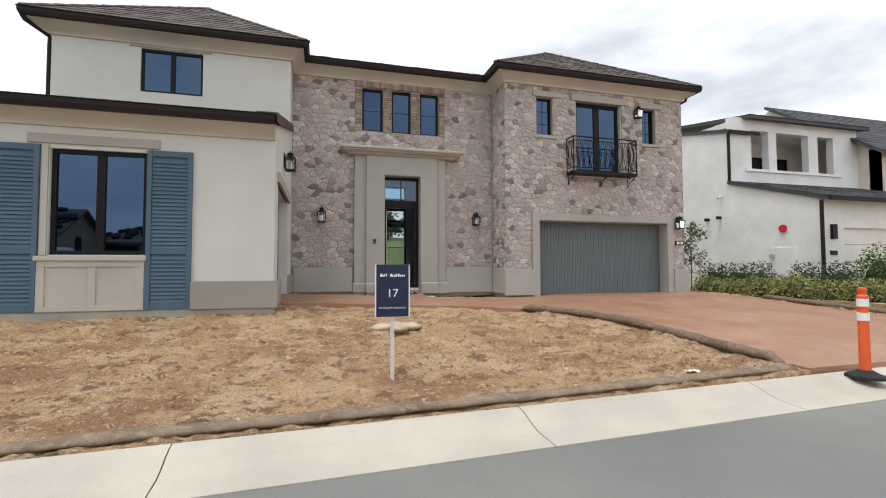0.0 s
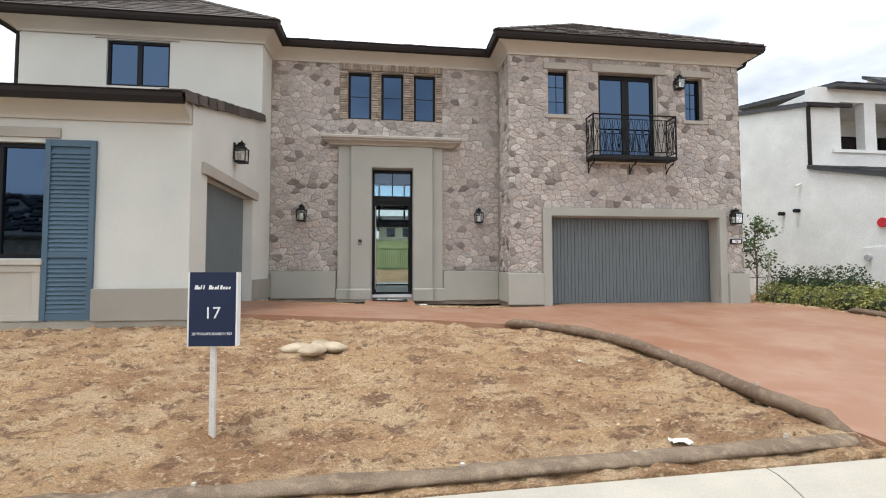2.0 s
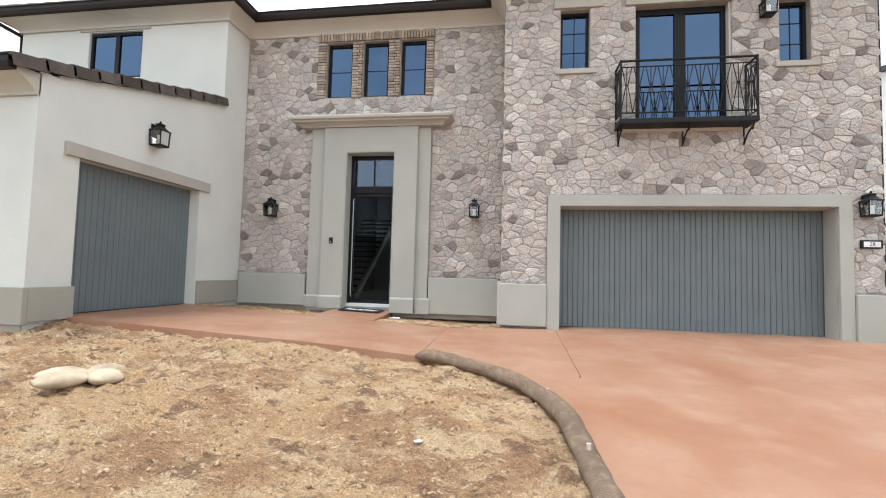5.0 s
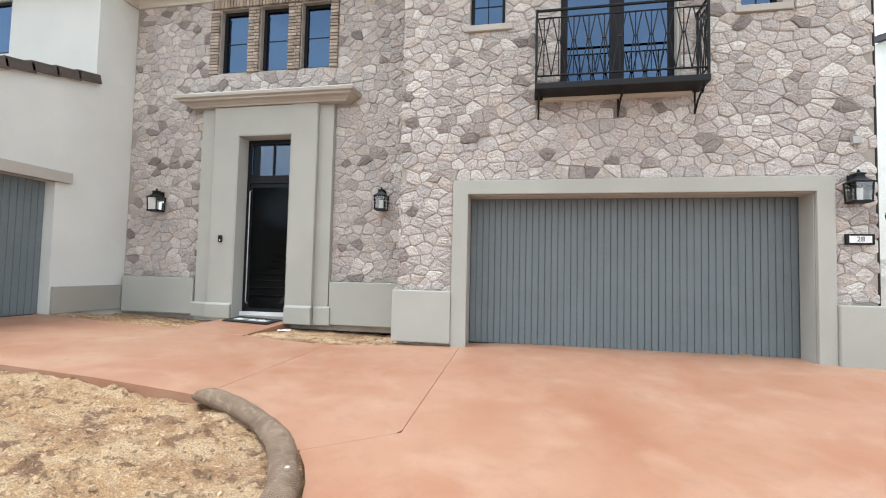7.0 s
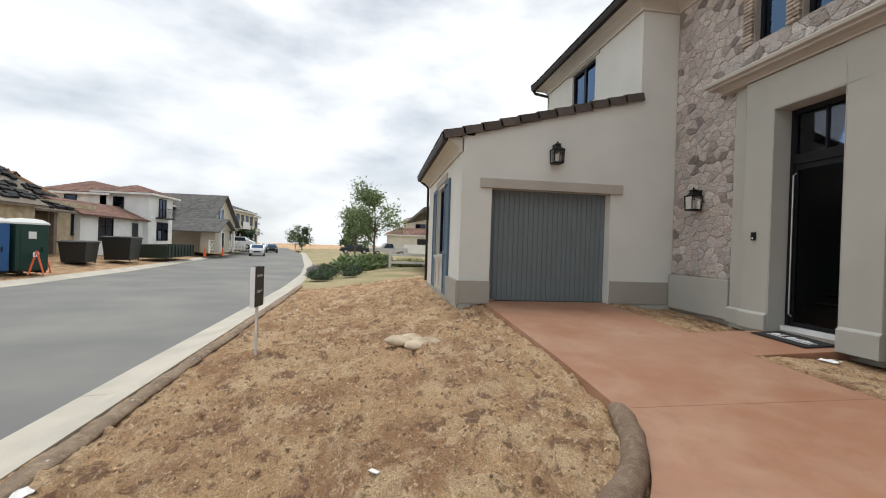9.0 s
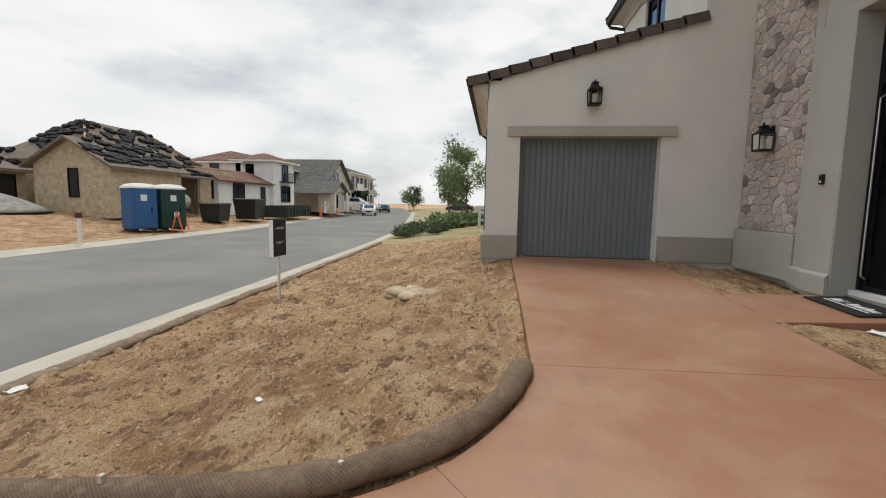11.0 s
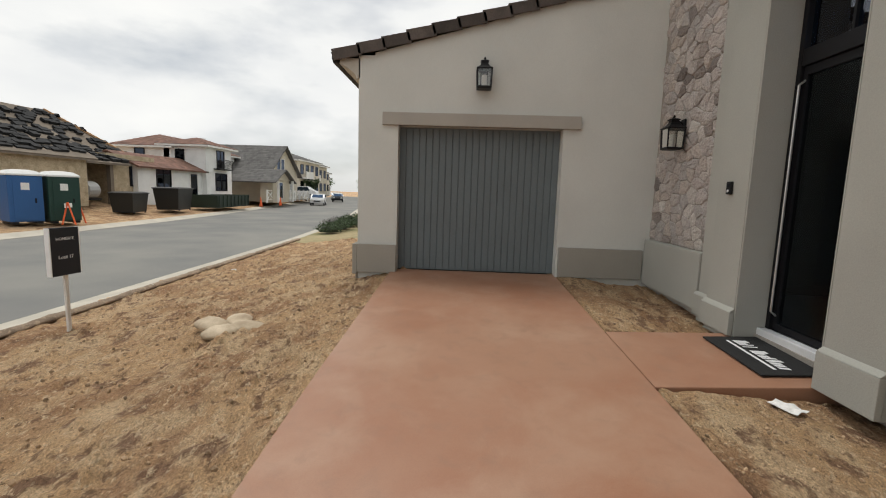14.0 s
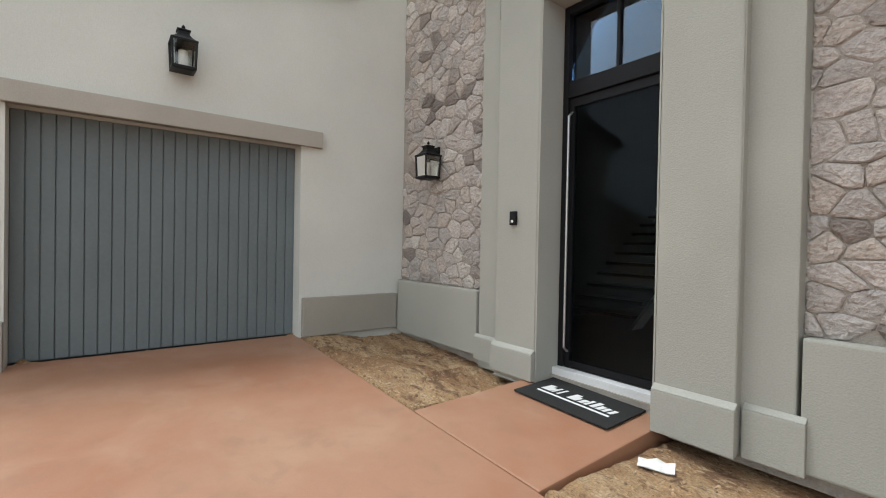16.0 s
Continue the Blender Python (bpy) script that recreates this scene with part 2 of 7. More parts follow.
# mesh building
class Build:
    """Collects plain solids into one mesh."""

    def __init__(self):
        self.v, self.f = [], []

    def add(self, vs, fs):
        n = len(self.v)
        self.v += [tuple(v) for v in vs]
        self.f += [tuple(i + n for i in f) for f in fs]
        return self

    def box(self, x0, x1, y0, y1, z0, z1):
        return self.add([(x, y, z) for z in (z0, z1) for x, y in ((x0, y0), (x1, y0), (x1, y1), (x0, y1))],
                        [(3, 2, 1, 0), (4, 5, 6, 7), (0, 1, 5, 4), (1, 2, 6, 5), (2, 3, 7, 6), (3, 0, 4, 7)])

    def rings(self, rings, cap=True, loop=True):
        """Skin through rings of equal count."""
        n, k = len(self.v), len(rings[0])
        for r in rings:
            self.v += [tuple(p) for p in r]
        last = k if loop else k - 1
        for i in range(len(rings) - 1):
            for j in range(last):
                a, b = n + i * k + j, n + i * k + (j + 1) % k
                self.f.append((a, b, b + k, a + k))
        if cap:
            self.f.append(tuple(n + j for j in reversed(range(k))))
            self.f.append(tuple(n + (len(rings) - 1) * k + j for j in range(k)))
        return self

    def tube(self, pts, r, n=8, cap=True):
        """A round bar along points; r a number or one for each point."""
        pts = [Vector(p) for p in pts]
        rs = r if isinstance(r, (list, tuple)) else [r] * len(pts)
        rings, side = [], None
        for i, p in enumerate(pts):
            d = (pts[min(i + 1, len(pts) - 1)] - pts[max(i - 1, 0)]).normalized()
            if side is None:
                side = d.orthogonal().normalized()
            side = (side - d * side.dot(d)).normalized()
            up = d.cross(side)
            rings.append([p + (side * math.cos(a) + up * math.sin(a)) * rs[i] for a in (2 * math.pi * j / n for j in range(n))])
        return self.rings(rings, cap)

    def prism(self, poly, way):
        """A polygon (3D points) pushed along a vector."""
        way = Vector(way)
        return self.rings([[Vector(p) for p in poly], [Vector(p) + way for p in poly]])

    def mesh(self, name, fix=True):
        me = bpy.data.meshes.new(name)
        me.from_pydata(self.v, [], self.f)
        if fix:
            bm = bmesh.new()
            bm.from_mesh(me)
            bmesh.ops.recalc_face_normals(bm, faces=bm.faces)
            bm.to_mesh(me)
            bm.free()
        me.update()
        return me


def bevelled(build, width, name="m", segments=2):
    me = build.mesh(name)
    bm = bmesh.new()
    bm.from_mesh(me)
    bmesh.ops.remove_doubles(bm, verts=bm.verts, dist=1e-5)
    edges = [e for e in bm.edges if len(e.link_faces) == 2 and e.calc_face_angle(0) > 0.5]
    bmesh.ops.bevel(bm, geom=edges, offset=width, segments=segments, profile=0.6, affect="EDGES", clamp_overlap=True)
    bm.to_mesh(me)
    bm.free()
    return me


def part(name, src, material, parent=None, label="", bevel=0.0, smooth=False):
    """One mesh object, from a Build or a mesh, under a thing or part, or on its own."""
    me = src if isinstance(src, bpy.types.Mesh) else (bevelled(src, bevel, name) if bevel else src.mesh(name))
    if not me.materials:
        me.materials.append(material)
    if smooth:
        me.polygons.foreach_set("use_smooth", [True] * len(me.polygons))
    ob = new(name, me)
    if parent is not None:
        ob.parent = parent
    if label:
        ob["label"] = label
    return ob


def thing(name, label, category, group="", at=None, kind=""):
    ob = new(name)
    ob.empty_display_size = 0.1
    if at is not None:
        ob.matrix_basis = at if isinstance(at, Matrix) else Matrix.Translation(at)
    return tagged(ob, label, category, group, kind)


def structure(name, src, material, label="", category="", bevel=0.0):
    ob = part(name, src, material, None, "", bevel)
    if len(ob.data.vertices) < 20000:
        bm = bmesh.new()
        bm.from_mesh(ob.data)
        bmesh.ops.remove_doubles(bm, verts=bm.verts, dist=1e-5)
        bm.to_mesh(ob.data)
        bm.free()
    return tagged(ob, label, category, "", "structure")


def holed(build, axis, u0, u1, z0, z1, d0, d1, holes=()):
    """A wall between d0 and d1 across axis ('x' or 'y'), with rectangular openings (u0, u1, z0, z1) right through it."""
    us = sorted({u0, u1, *[h[0] for h in holes], *[h[1] for h in holes]})
    zs = sorted({z0, z1, *[h[2] for h in holes], *[h[3] for h in holes]})
    us, zs = [u for u in us if u0 <= u <= u1], [z for z in zs if z0 <= z <= z1]

    def solid(i, j):
        if not (0 <= i < len(us) - 1 and 0 <= j < len(zs) - 1):
            return False
        u, z = (us[i] + us[i + 1]) / 2, (zs[j] + zs[j + 1]) / 2
        return not any(h[0] < u < h[1] and h[2] < z < h[3] for h in holes)

    def p(u, d, z):
        return (u, d, z) if axis == "y" else (d, u, z)

    for i in range(len(us) - 1):
        for j in range(len(zs) - 1):
            if not solid(i, j):
                continue
            a, b, c, e = us[i], us[i + 1], zs[j], zs[j + 1]
            q = [(0, 1, 2, 3)]
            build.add([p(a, d0, c), p(b, d0, c), p(b, d0, e), p(a, d0, e)], q)
            build.add([p(a, d1, c), p(a, d1, e), p(b, d1, e), p(b, d1, c)], q)
            if not solid(i - 1, j):
                build.add([p(a, d0, c), p(a, d0, e), p(a, d1, e), p(a, d1, c)], q)
            if not solid(i + 1, j):
                build.add([p(b, d0, c), p(b, d1, c), p(b, d1, e), p(b, d0, e)], q)
            if not solid(i, j - 1):
                build.add([p(a, d0, c), p(a, d1, c), p(b, d1, c), p(b, d0, c)], q)
            if not solid(i, j + 1):
                build.add([p(a, d0, e), p(b, d0, e), p(b, d1, e), p(a, d1, e)], q)
    return build


def clip(poly, nx, ny, d):
    """The part of a flat polygon where nx*x + ny*y <= d."""
    out = []
    for i, a in enumerate(poly):
        b = poly[(i + 1) % len(poly)]
        fa, fb = nx * a[0] + ny * a[1] - d, nx * b[0] + ny * b[1] - d
        if fa <= 0:
            out.append(a)
        if (fa < 0 < fb) or (fb < 0 < fa):
            k = fa / (fa - fb)
            out.append((a[0] + (b[0] - a[0]) * k, a[1] + (b[1] - a[1]) * k))
    return out


def clamp(v, a=0.0, b=1.0):
    return max(a, min(b, v))


def smooth_step(a, b, v):
    k = clamp((v - a) / (b - a))
    return k * k * (3 - 2 * k)


# ground: heights of the lot, which climbs from the kerb to the house
def arm_z(x):
    return 0.335 - 0.047 * (clamp(x, -0.75, 20) + 0.75)


def lot_z(x, y):
    k = clamp((y - 4.4) / 5.0) ** 1.55
    west = -0.37 + (arm_z(x) + 0.37) * k
    east = -0.37 + (clamp(y, 4.4, 12.4) - 4.4) * 0.0635
    w = smooth_step(3.0, 7.5, x)
    return west * (1 - w) + east * w


DRIVE_LEFT = [(4.45, 6.36), (5.4, 6.25), (6.65, 6.24), (7.9, 6.15), (8.35, 6.03), (8.65, 5.86), (8.87, 5.67), (9.05, 5.43), (9.25, 5.05), (9.38, 4.5)]
DRIVE_RIGHT = [(4.45, 13.2), (5.2, 12.75), (7.6, 12.6), (11.1, 12.75), (12.4, 11.9)]


def along(table, y):
    for (y0, x0), (y1, x1) in zip(table, table[1:]):
        if y <= y1:
            return x0 + (x1 - x0) * clamp((y - y0) / (y1 - y0))
    return table[-1][1]


def drive_left(y):
    if y <= 9.38:
        return along(DRIVE_LEFT, y)
    if y <= 12.0:
        return -0.8
    return 4.45 + (y - 12.0) / 0.5 * 1.8


def on_drive(x, y):
    return 4.45 <= y <= 12.6 and drive_left(y) < x < along(DRIVE_RIGHT, y)


def strip(rows, z_of, thick):
    """A slab over rows of (x, y) points, its top at z_of, its edges thick deep."""
    b = Build()
    n = len(rows[0])
    for r in rows:
        b.v += [(x, y, z_of(x, y)) for x, y in r]
    for r in rows:
        b.v += [(x, y, z_of(x, y) - thick) for x, y in r]
    o = len(rows) * n
    for i in range(len(rows) - 1):
        for j in range(n - 1):
            a = i * n + j
            b.f += [(a, a + 1, a + n + 1, a + n), (o + a, o + a + n, o + a + n + 1, o + a + 1)]
    for j in range(n - 1):
        a, c = j, (len(rows) - 1) * n + j
        b.f += [(a, o + a, o + a + 1, a + 1), (c, c + 1, o + c + 1, o + c)]
    for i in range(len(rows) - 1):
        a, c = i * n, i * n + n - 1
        b.f += [(a, a + n, o + a + n, o + a), (c, o + c, o + c + n, c + n)]
    return b


def lin(a, b, n):
    return [a + (b - a) * i / (n - 1) for i in range(n)]


# the near edge of the road; the road bends away on the west side
KERB_LINE = [(60, 6.6), (30, 5.1), (14, 4.3), (6.5, 3.97), (0.6, 3.72), (-6, 3.5), (-12, 3.25), (-20, 2.6), (-30, 1.2), (-66, -5.0), (-140, -22)]


def kerb_offset(d):
    out = []
    for i, (x, y) in enumerate(KERB_LINE):
        a, b = KERB_LINE[max(i - 1, 0)], KERB_LINE[min(i + 1, len(KERB_LINE) - 1)]
        t = Vector((b[0] - a[0], b[1] - a[1])).normalized()
        out.append((x + t.y * d, y - t.x * d))
    return out


def between(p, q, n):
    return [(p[0] + (q[0] - p[0]) * k / n, p[1] + (q[1] - p[1]) * k / n) for k in range(n + 1)]


ROAD_W = 9.2
ROAD_Z = -0.56
b = Build()
b.add([(-600, -600, -0.75), (600, -600, -0.75), (600, 600, -0.75), (-600, 600, -0.75)], [(0, 1, 2, 3)])
structure("ground", b, DIRT, "dry bare earth reaching to the horizon", "ground")

edge, far_edge = kerb_offset(0), kerb_offset(-ROAD_W)
b = Build()
for i in range(len(edge)):
    b.v += [(*q, ROAD_Z + 0.05 * math.sin(math.pi * k / 6)) for k, q in enumerate(between(edge[i], far_edge[i], 6))]
for i in range(len(edge) - 1):
    b.f += [(i * 7 + k, i * 7 + k + 1, i * 7 + k + 8, i * 7 + k + 7) for k in range(6)]
structure("road", b, ROAD, "worn grey asphalt street with pale patches", "road")


def resample(line, step):
    out = [Vector(line[0])]
    carry = 0.0
    for a, c in zip(line, line[1:]):
        a, c = Vector(a), Vector(c)
        d = (c - a).length
        k = step - carry
        while k <= d:
            out.append(a + (c - a) * (k / d))
            k += step
        carry = d - (k - step)
    return out


def kerb_run(name, line, side, material, label, seg=3.05):
    """A rolled concrete kerb in cast lengths: gutter lip, roll and back."""
    whole = thing(name, label, "kerb", kind="structure")
    pts = resample(line, seg / 5)
    prof = [(0.0, -0.10), (0.0, 0.012), (0.30, 0.032), (0.42, 0.066), (0.52, 0.108), (0.62, 0.135), (0.70, 0.14), (0.70, -0.10)]
    for i in range(0, len(pts) - 5, 5):
        run = pts[i:i + 6]
        if run[0].x < -75 or run[0].x > 26:
            continue
        rings = []
        for j, q in enumerate(run):
            a, c = run[max(j - 1, 0)], run[min(j + 1, 5)]
            t = (c - a).normalized()
            o = Vector((t.y, -t.x)) * side
            q = q + t * (0.006 if j == 0 else -0.006 if j == 5 else 0)
            rings.append([(q.x + o.x * u, q.y + o.y * u, ROAD_Z + h) for u, h in prof])
        part("kerb_length", Build().rings(rings), material, whole)
    return whole


kerb_run("kerb_near", edge, 1, KERB, "pale concrete rolled kerb along the dirt yard")
kerb_run("kerb_far", far_edge, -1, KERB, "pale concrete rolled kerb across the street")


def kerb_back(x):
    for (x1, y1), (x0, y0) in zip(KERB_LINE, KERB_LINE[1:]):
        if x0 <= x <= x1:
            return y0 + (y1 - y0) * (x - x0) / (x1 - x0) + 0.66
    return 4.4



def crust(x, y):
    """Ruts, raked ridges and broken crust of the bare earth."""
    p = Vector((x, y, 0))
    ridge = abs(noise.noise(Vector((x * 2.1 + y * 0.8, y * 3.4, 7))))
    lumps = max(0.0, noise.noise(p * 8.5)) * max(0.0, noise.noise(p * 1.3 + Vector((4, 2, 0))) + 0.25)
    return 0.035 * noise.noise(p * 0.9) + 0.024 * noise.noise(p * 2.3) + 0.055 * (0.22 - ridge) + 0.02 * noise.noise(p * 5.1) + 0.12 * lumps + 0.036 * (abs(noise.noise(p * 9)) - 0.2) + 0.014 * noise.noise(p * 17)


def yard_z(x, y):
    """Top of the bare earth: sunk beside the slabs and under the wall plinths."""
    z = lot_z(x, y) - 0.02 + crust(x, y) * (0.6 if y > 11.9 else 1.0)
    if x < 4.7 and y < 9.5:
        z -= 0.045 * smooth_step(8.2, 9.2, y)
    if y > 11.9 and x < 5.6:
        z += 0.02 - (0.09 if x < 2.4 else 0.055) * smooth_step(12.2, 13.0, y)
    return z - 0.04 * (1 - smooth_step(4.5, 5.2, y))


# the bare yard: one sheet with ruts, crusts and rake marks
NX, NY = 900, 380
b = Build()
for j in range(NY):
    for i in range(NX):
        x, y = -10 + 25.5 * i / (NX - 1), 3.7 + 9.95 * j / (NY - 1)
        z = yard_z(x, y)
        if on_drive(x, y) or (1.8 < x < 3.05 and 11.98 < y < 13.7):
            z = lot_z(x, y) - 0.14
        if y < kerb_back(x) + 0.06:
            z = -0.62
        b.v.append((x, y, z))
for j in range(NY - 1):
    for i in range(NX - 1):
        a = j * NX + i
        b.f.append((a, a + 1, a + NX + 1, a + NX))
structure("dirt_yard", b, DIRT, "bare tan dirt front yard with raked clods", "bare ground").data.polygons.foreach_set("use_smooth", [True] * ((NX - 1) * (NY - 1)))

# stained concrete driveway in three pours, parted by saw cuts
JA, JB, YB = 4.45, 6.37, 12.0
drive = thing("driveway", "terracotta-stained concrete driveway with saw-cut joints", "driveway", kind="structure")


def cut_x(y):
    """The cut between the middle and the wide pour: slanting in from the curved edge, then straight to the garage."""
    return 5.75 + (JB - 5.75) * clamp((y - 8.78) / 0.46)


rows = [[(x, y) for x in lin(-0.8, JA - 0.003, 26)] for y in lin(9.38, YB, 12)]
part("slab", strip(rows, lot_z, 0.14), DRIVE, drive)
rows = [[(x, y) for x in lin(min(cut_x(y) - 0.01, drive_left(y) if not 9.36 < y < YB + 0.01 else JA + 0.003), cut_x(y) - 0.003, 9)] for y in [*lin(8.78, 9.36, 9), *lin(9.385, YB, 12), 12.15, 12.3, 12.42, 12.5]]
part("slab", strip(rows, lot_z, 0.14), DRIVE, drive)
rows = [[(x, y) for x in lin(drive_left(y) if y < 8.78 else cut_x(y) + 0.003, along(DRIVE_RIGHT, y) if y < 12.35 else 11.9, 30)] for y in [*lin(4.72, 8.77, 24), *lin(8.785, 9.24, 5), *lin(9.35, 12.78, 16)]]
part("slab", strip(rows, lot_z, 0.14), DRIVE, drive)
rows = [[(x, y) for x in lin(1.82, 3.04, 5)] for y in lin(YB + 0.01, 13.6, 5)]
structure("entry_walk", strip(rows, lambda x, y: arm_z(x) + 0.003 + (0.03 + 0.01 * (x - 1.8)) * (y - 12), 0.16), DRIVE, "raised terracotta concrete step to the door", "step", 0.012)


# the house: shells of the three volumes
XL, XU, XS, XE, XG, XR = -6.4, -5.95, -0.64, 5.4, 6.25, 11.72
YF, YU, YE, YG = 8.85, 12.6, 13.42, 12.4
EAVE = 6.78
BACK = 22.0

WIN_L = (-4.05, -2.67, 1.2, 2.93)
SG = (9.47, 11.99, 0.28, 2.6)
ENTRY = (1.94, 3.03, 0.3, 3.69)
TRIO = [(1.31, 1.92, 5.0, 6.28), (2.18, 2.77, 5.0, 6.28), (3.05, 3.63, 5.0, 6.28)]
GAR = (6.45, 11.02, 0.05, 2.37)
WG1, WG2, WGD = (6.42, 6.95, 4.97, 6.12), (10.18, 10.68, 4.95, 6.09), (7.77, 9.40, 3.92, 6.12)
WU = (-4.12, -2.74, 5.3, 6.38)

b = Build()
holed(b, "y", XL, XS, 0.05, 3.62, YF, YF + 0.25, [WIN_L])
structure("wall_left_front", b, WHITE, "white stucco wall of the low front wing", "wall")
# the side wall of the low wing climbs with its roof
b = Build()
holed(b, "x", YF + 0.25, YE, 0.05, 3.6, XS - 0.25, XS, [SG])
b.prism([(XS - 0.25, YF + 0.25, 3.6), (XS - 0.25, YE, 3.6), (XS - 0.25, YE, 6.9), (XS - 0.25, YU, 6.9), (XS - 0.25, YU, 4.62), (XS - 0.25, YF + 0.25, 3.66)], (0.25, 0, 0))
structure("wall_left_side", b, WHITE, "white stucco wall around the single garage door", "wall")
b = Build()
holed(b, "y", XU + 0.25, XS - 0.25, 3.2, 6.9, YU, YU + 0.25, [WU])
b.box(XU, XU + 0.25, YU, BACK, 0, 6.9).box(XL, XL + 0.25, YF + 0.25, YU, 0, 3.62)
structure("wall_upper_left", b, WHITE, "white stucco upper storey wall", "wall")
b = Build()
holed(b, "y", XS, XE, 0.1, 6.9, YE, YE + 0.25, [ENTRY, *TRIO])
structure("wall_entry", b, MORTAR, "rubble stone entry wall in grey and beige", "stone wall")
b = Build()
holed(b, "y", XE, XR, 0.0, 6.9, YG, YG + 0.28, [GAR, WG1, WG2, WGD])
b.box(XE, XE + 0.28, YG + 0.28, YE + 0.25, 0, 6.9)
structure("wall_garage", b, MORTAR, "rubble stone garage wall in grey and beige", "stone wall")
b = Build().box(XR - 0.25, XR, YG + 0.28, BACK, 0, 6.9).box(XU, 0.8, BACK, BACK + 0.25, 0, 6.9).box(4.2, XR, BACK, BACK + 0.25, 0, 6.9).box(0.8, 4.2, BACK, BACK + 0.25, 4.95, 6.9)
structure("wall_back", b, WHITE, "plain white rear walls", "wall")
b = Build().box(XU + 0.25, XR - 0.25, YE + 0.25, BACK, 6.3, 6.38).box(XL + 0.25, XS - 0.26, YF + 0.25, YU + 0.2, 2.95, 3.05)
structure("ceiling", b, INTERIOR, "plain ceiling coloured dark for indoor shade", "ceiling")

# floors inside, and the garage shells behind the doors; indoor shade is in their colours
b = Build().box(XU + 0.25, XR - 0.25, YE + 0.25, BACK, 0.0, 0.3)
structure("floor", b, surf("shaded_hall_floor", (0.09, 0.08, 0.07), 0.35, 0.1, 2, 30, 0.05), "polished hall floor coloured dark for indoor shade", "floor")
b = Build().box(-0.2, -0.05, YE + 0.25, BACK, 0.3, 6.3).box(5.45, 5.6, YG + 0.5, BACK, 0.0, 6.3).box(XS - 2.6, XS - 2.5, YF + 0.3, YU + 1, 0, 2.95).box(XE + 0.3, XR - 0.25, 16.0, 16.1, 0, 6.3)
structure("wall_inner", b, surf("shaded_inner_wall", (0.07, 0.067, 0.063), 0.9, 0.05, 2, 30, 0.05), "plain inner walls coloured dark for indoor shade", "wall")


# eaves: cove cornice and box gutter round the upper storey
def swept(path, prof, closed_prof=True):
    """A profile of (outward, z) carried along a plan path with mitred corners; outward lies to the right of the way."""
    rings = []
    for i, p in enumerate(path):
        p = Vector(p)
        d0 = (p - Vector(path[i - 1])).normalized() if i else None
        d1 = (Vector(path[i + 1]) - p).normalized() if i < len(path) - 1 else None
        d0, d1 = d0 or d1, d1 or d0
        n0, n1 = Vector((d0.y, -d0.x)), Vector((d1.y, -d1.x))
        n = (n0 + n1) / (1 + n0.dot(n1))
        rings.append([(p.x + n.x * o, p.y + n.y * o, z) for o, z in prof])
    return Build().rings(rings)


EAVES = [(XU, 19), (XU, YU), (XS, YU), (XS, YE), (XE, YE), (XE, YG), (XR, YG), (XR, 20)]
COVE = [(-0.02, 6.46), (0.05, 6.46), (0.055, 6.50), (0.075, 6.53), (0.12, 6.57), (0.2, 6.62), (0.3, 6.66), (0.33, 6.67), (0.33, 6.75), (-0.02, 6.75)]
structure("cornice", swept(EAVES, COVE), CREAM, "cream cove moulding under the eaves", "cornice")
GUT = [(0.335, 6.69), (0.43, 6.69), (0.455, 6.76), (0.455, 6.83), (0.475, 6.84), (0.475, 6.85), (0.44, 6.85), (0.44, 6.79), (0.335, 6.79)]
gutter = thing("gutter", "dark bronze box gutter along the upper eaves", "gutter", kind="structure")
part("gutter_run", swept(EAVES, GUT), GUTTER, gutter)
LOW = [(XL - 0.1, YF), (XS + 0.02, YF)]
structure("cornice_low", swept([(XL, YF + 1), (XL, YF), (XS, YF)], [(o * 0.9, z - 3.18) for o, z in COVE]), CREAM, "cream cove moulding on the low wing", "cornice")
gutter_low = thing("gutter_low", "dark bronze box gutter on the low wing", "gutter", kind="structure")
part("gutter_run", swept(LOW, [(o * 0.9, z - 3.2) for o, z in GUT]), GUTTER, gutter_low)
gx = XU - 0.06
part("downpipe", Build().tube([(XU - 0.40, YU - 0.38, 6.7), (XU - 0.36, YU - 0.34, 6.6), (gx - 0.0, YU + 0.02, 6.42), (gx, YU + 0.04, 6.2), (gx, YU + 0.04, 4.6)], 0.045, 8), GUTTER, gutter)
gx = XR + 0.05
part("downpipe", Build().tube([(XR + 0.36, YG + 0.1, 6.7), (XR + 0.33, YG + 0.12, 6.58), (gx, YG + 0.12, 6.42), (gx, YG + 0.1, 6.2), (gx, YG + 0.1, 0.9)], 0.04, 8), GUTTER, gutter)
part("downpipe", Build().tube([(XL - 0.05, YF - 0.3, 3.5), (XL - 0.05, YF - 0.05, 3.3), (XL - 0.05, YF - 0.04, 0.3)], 0.04, 8), GUTTER, gutter_low)


# roofs
rnd = random.Random(5)


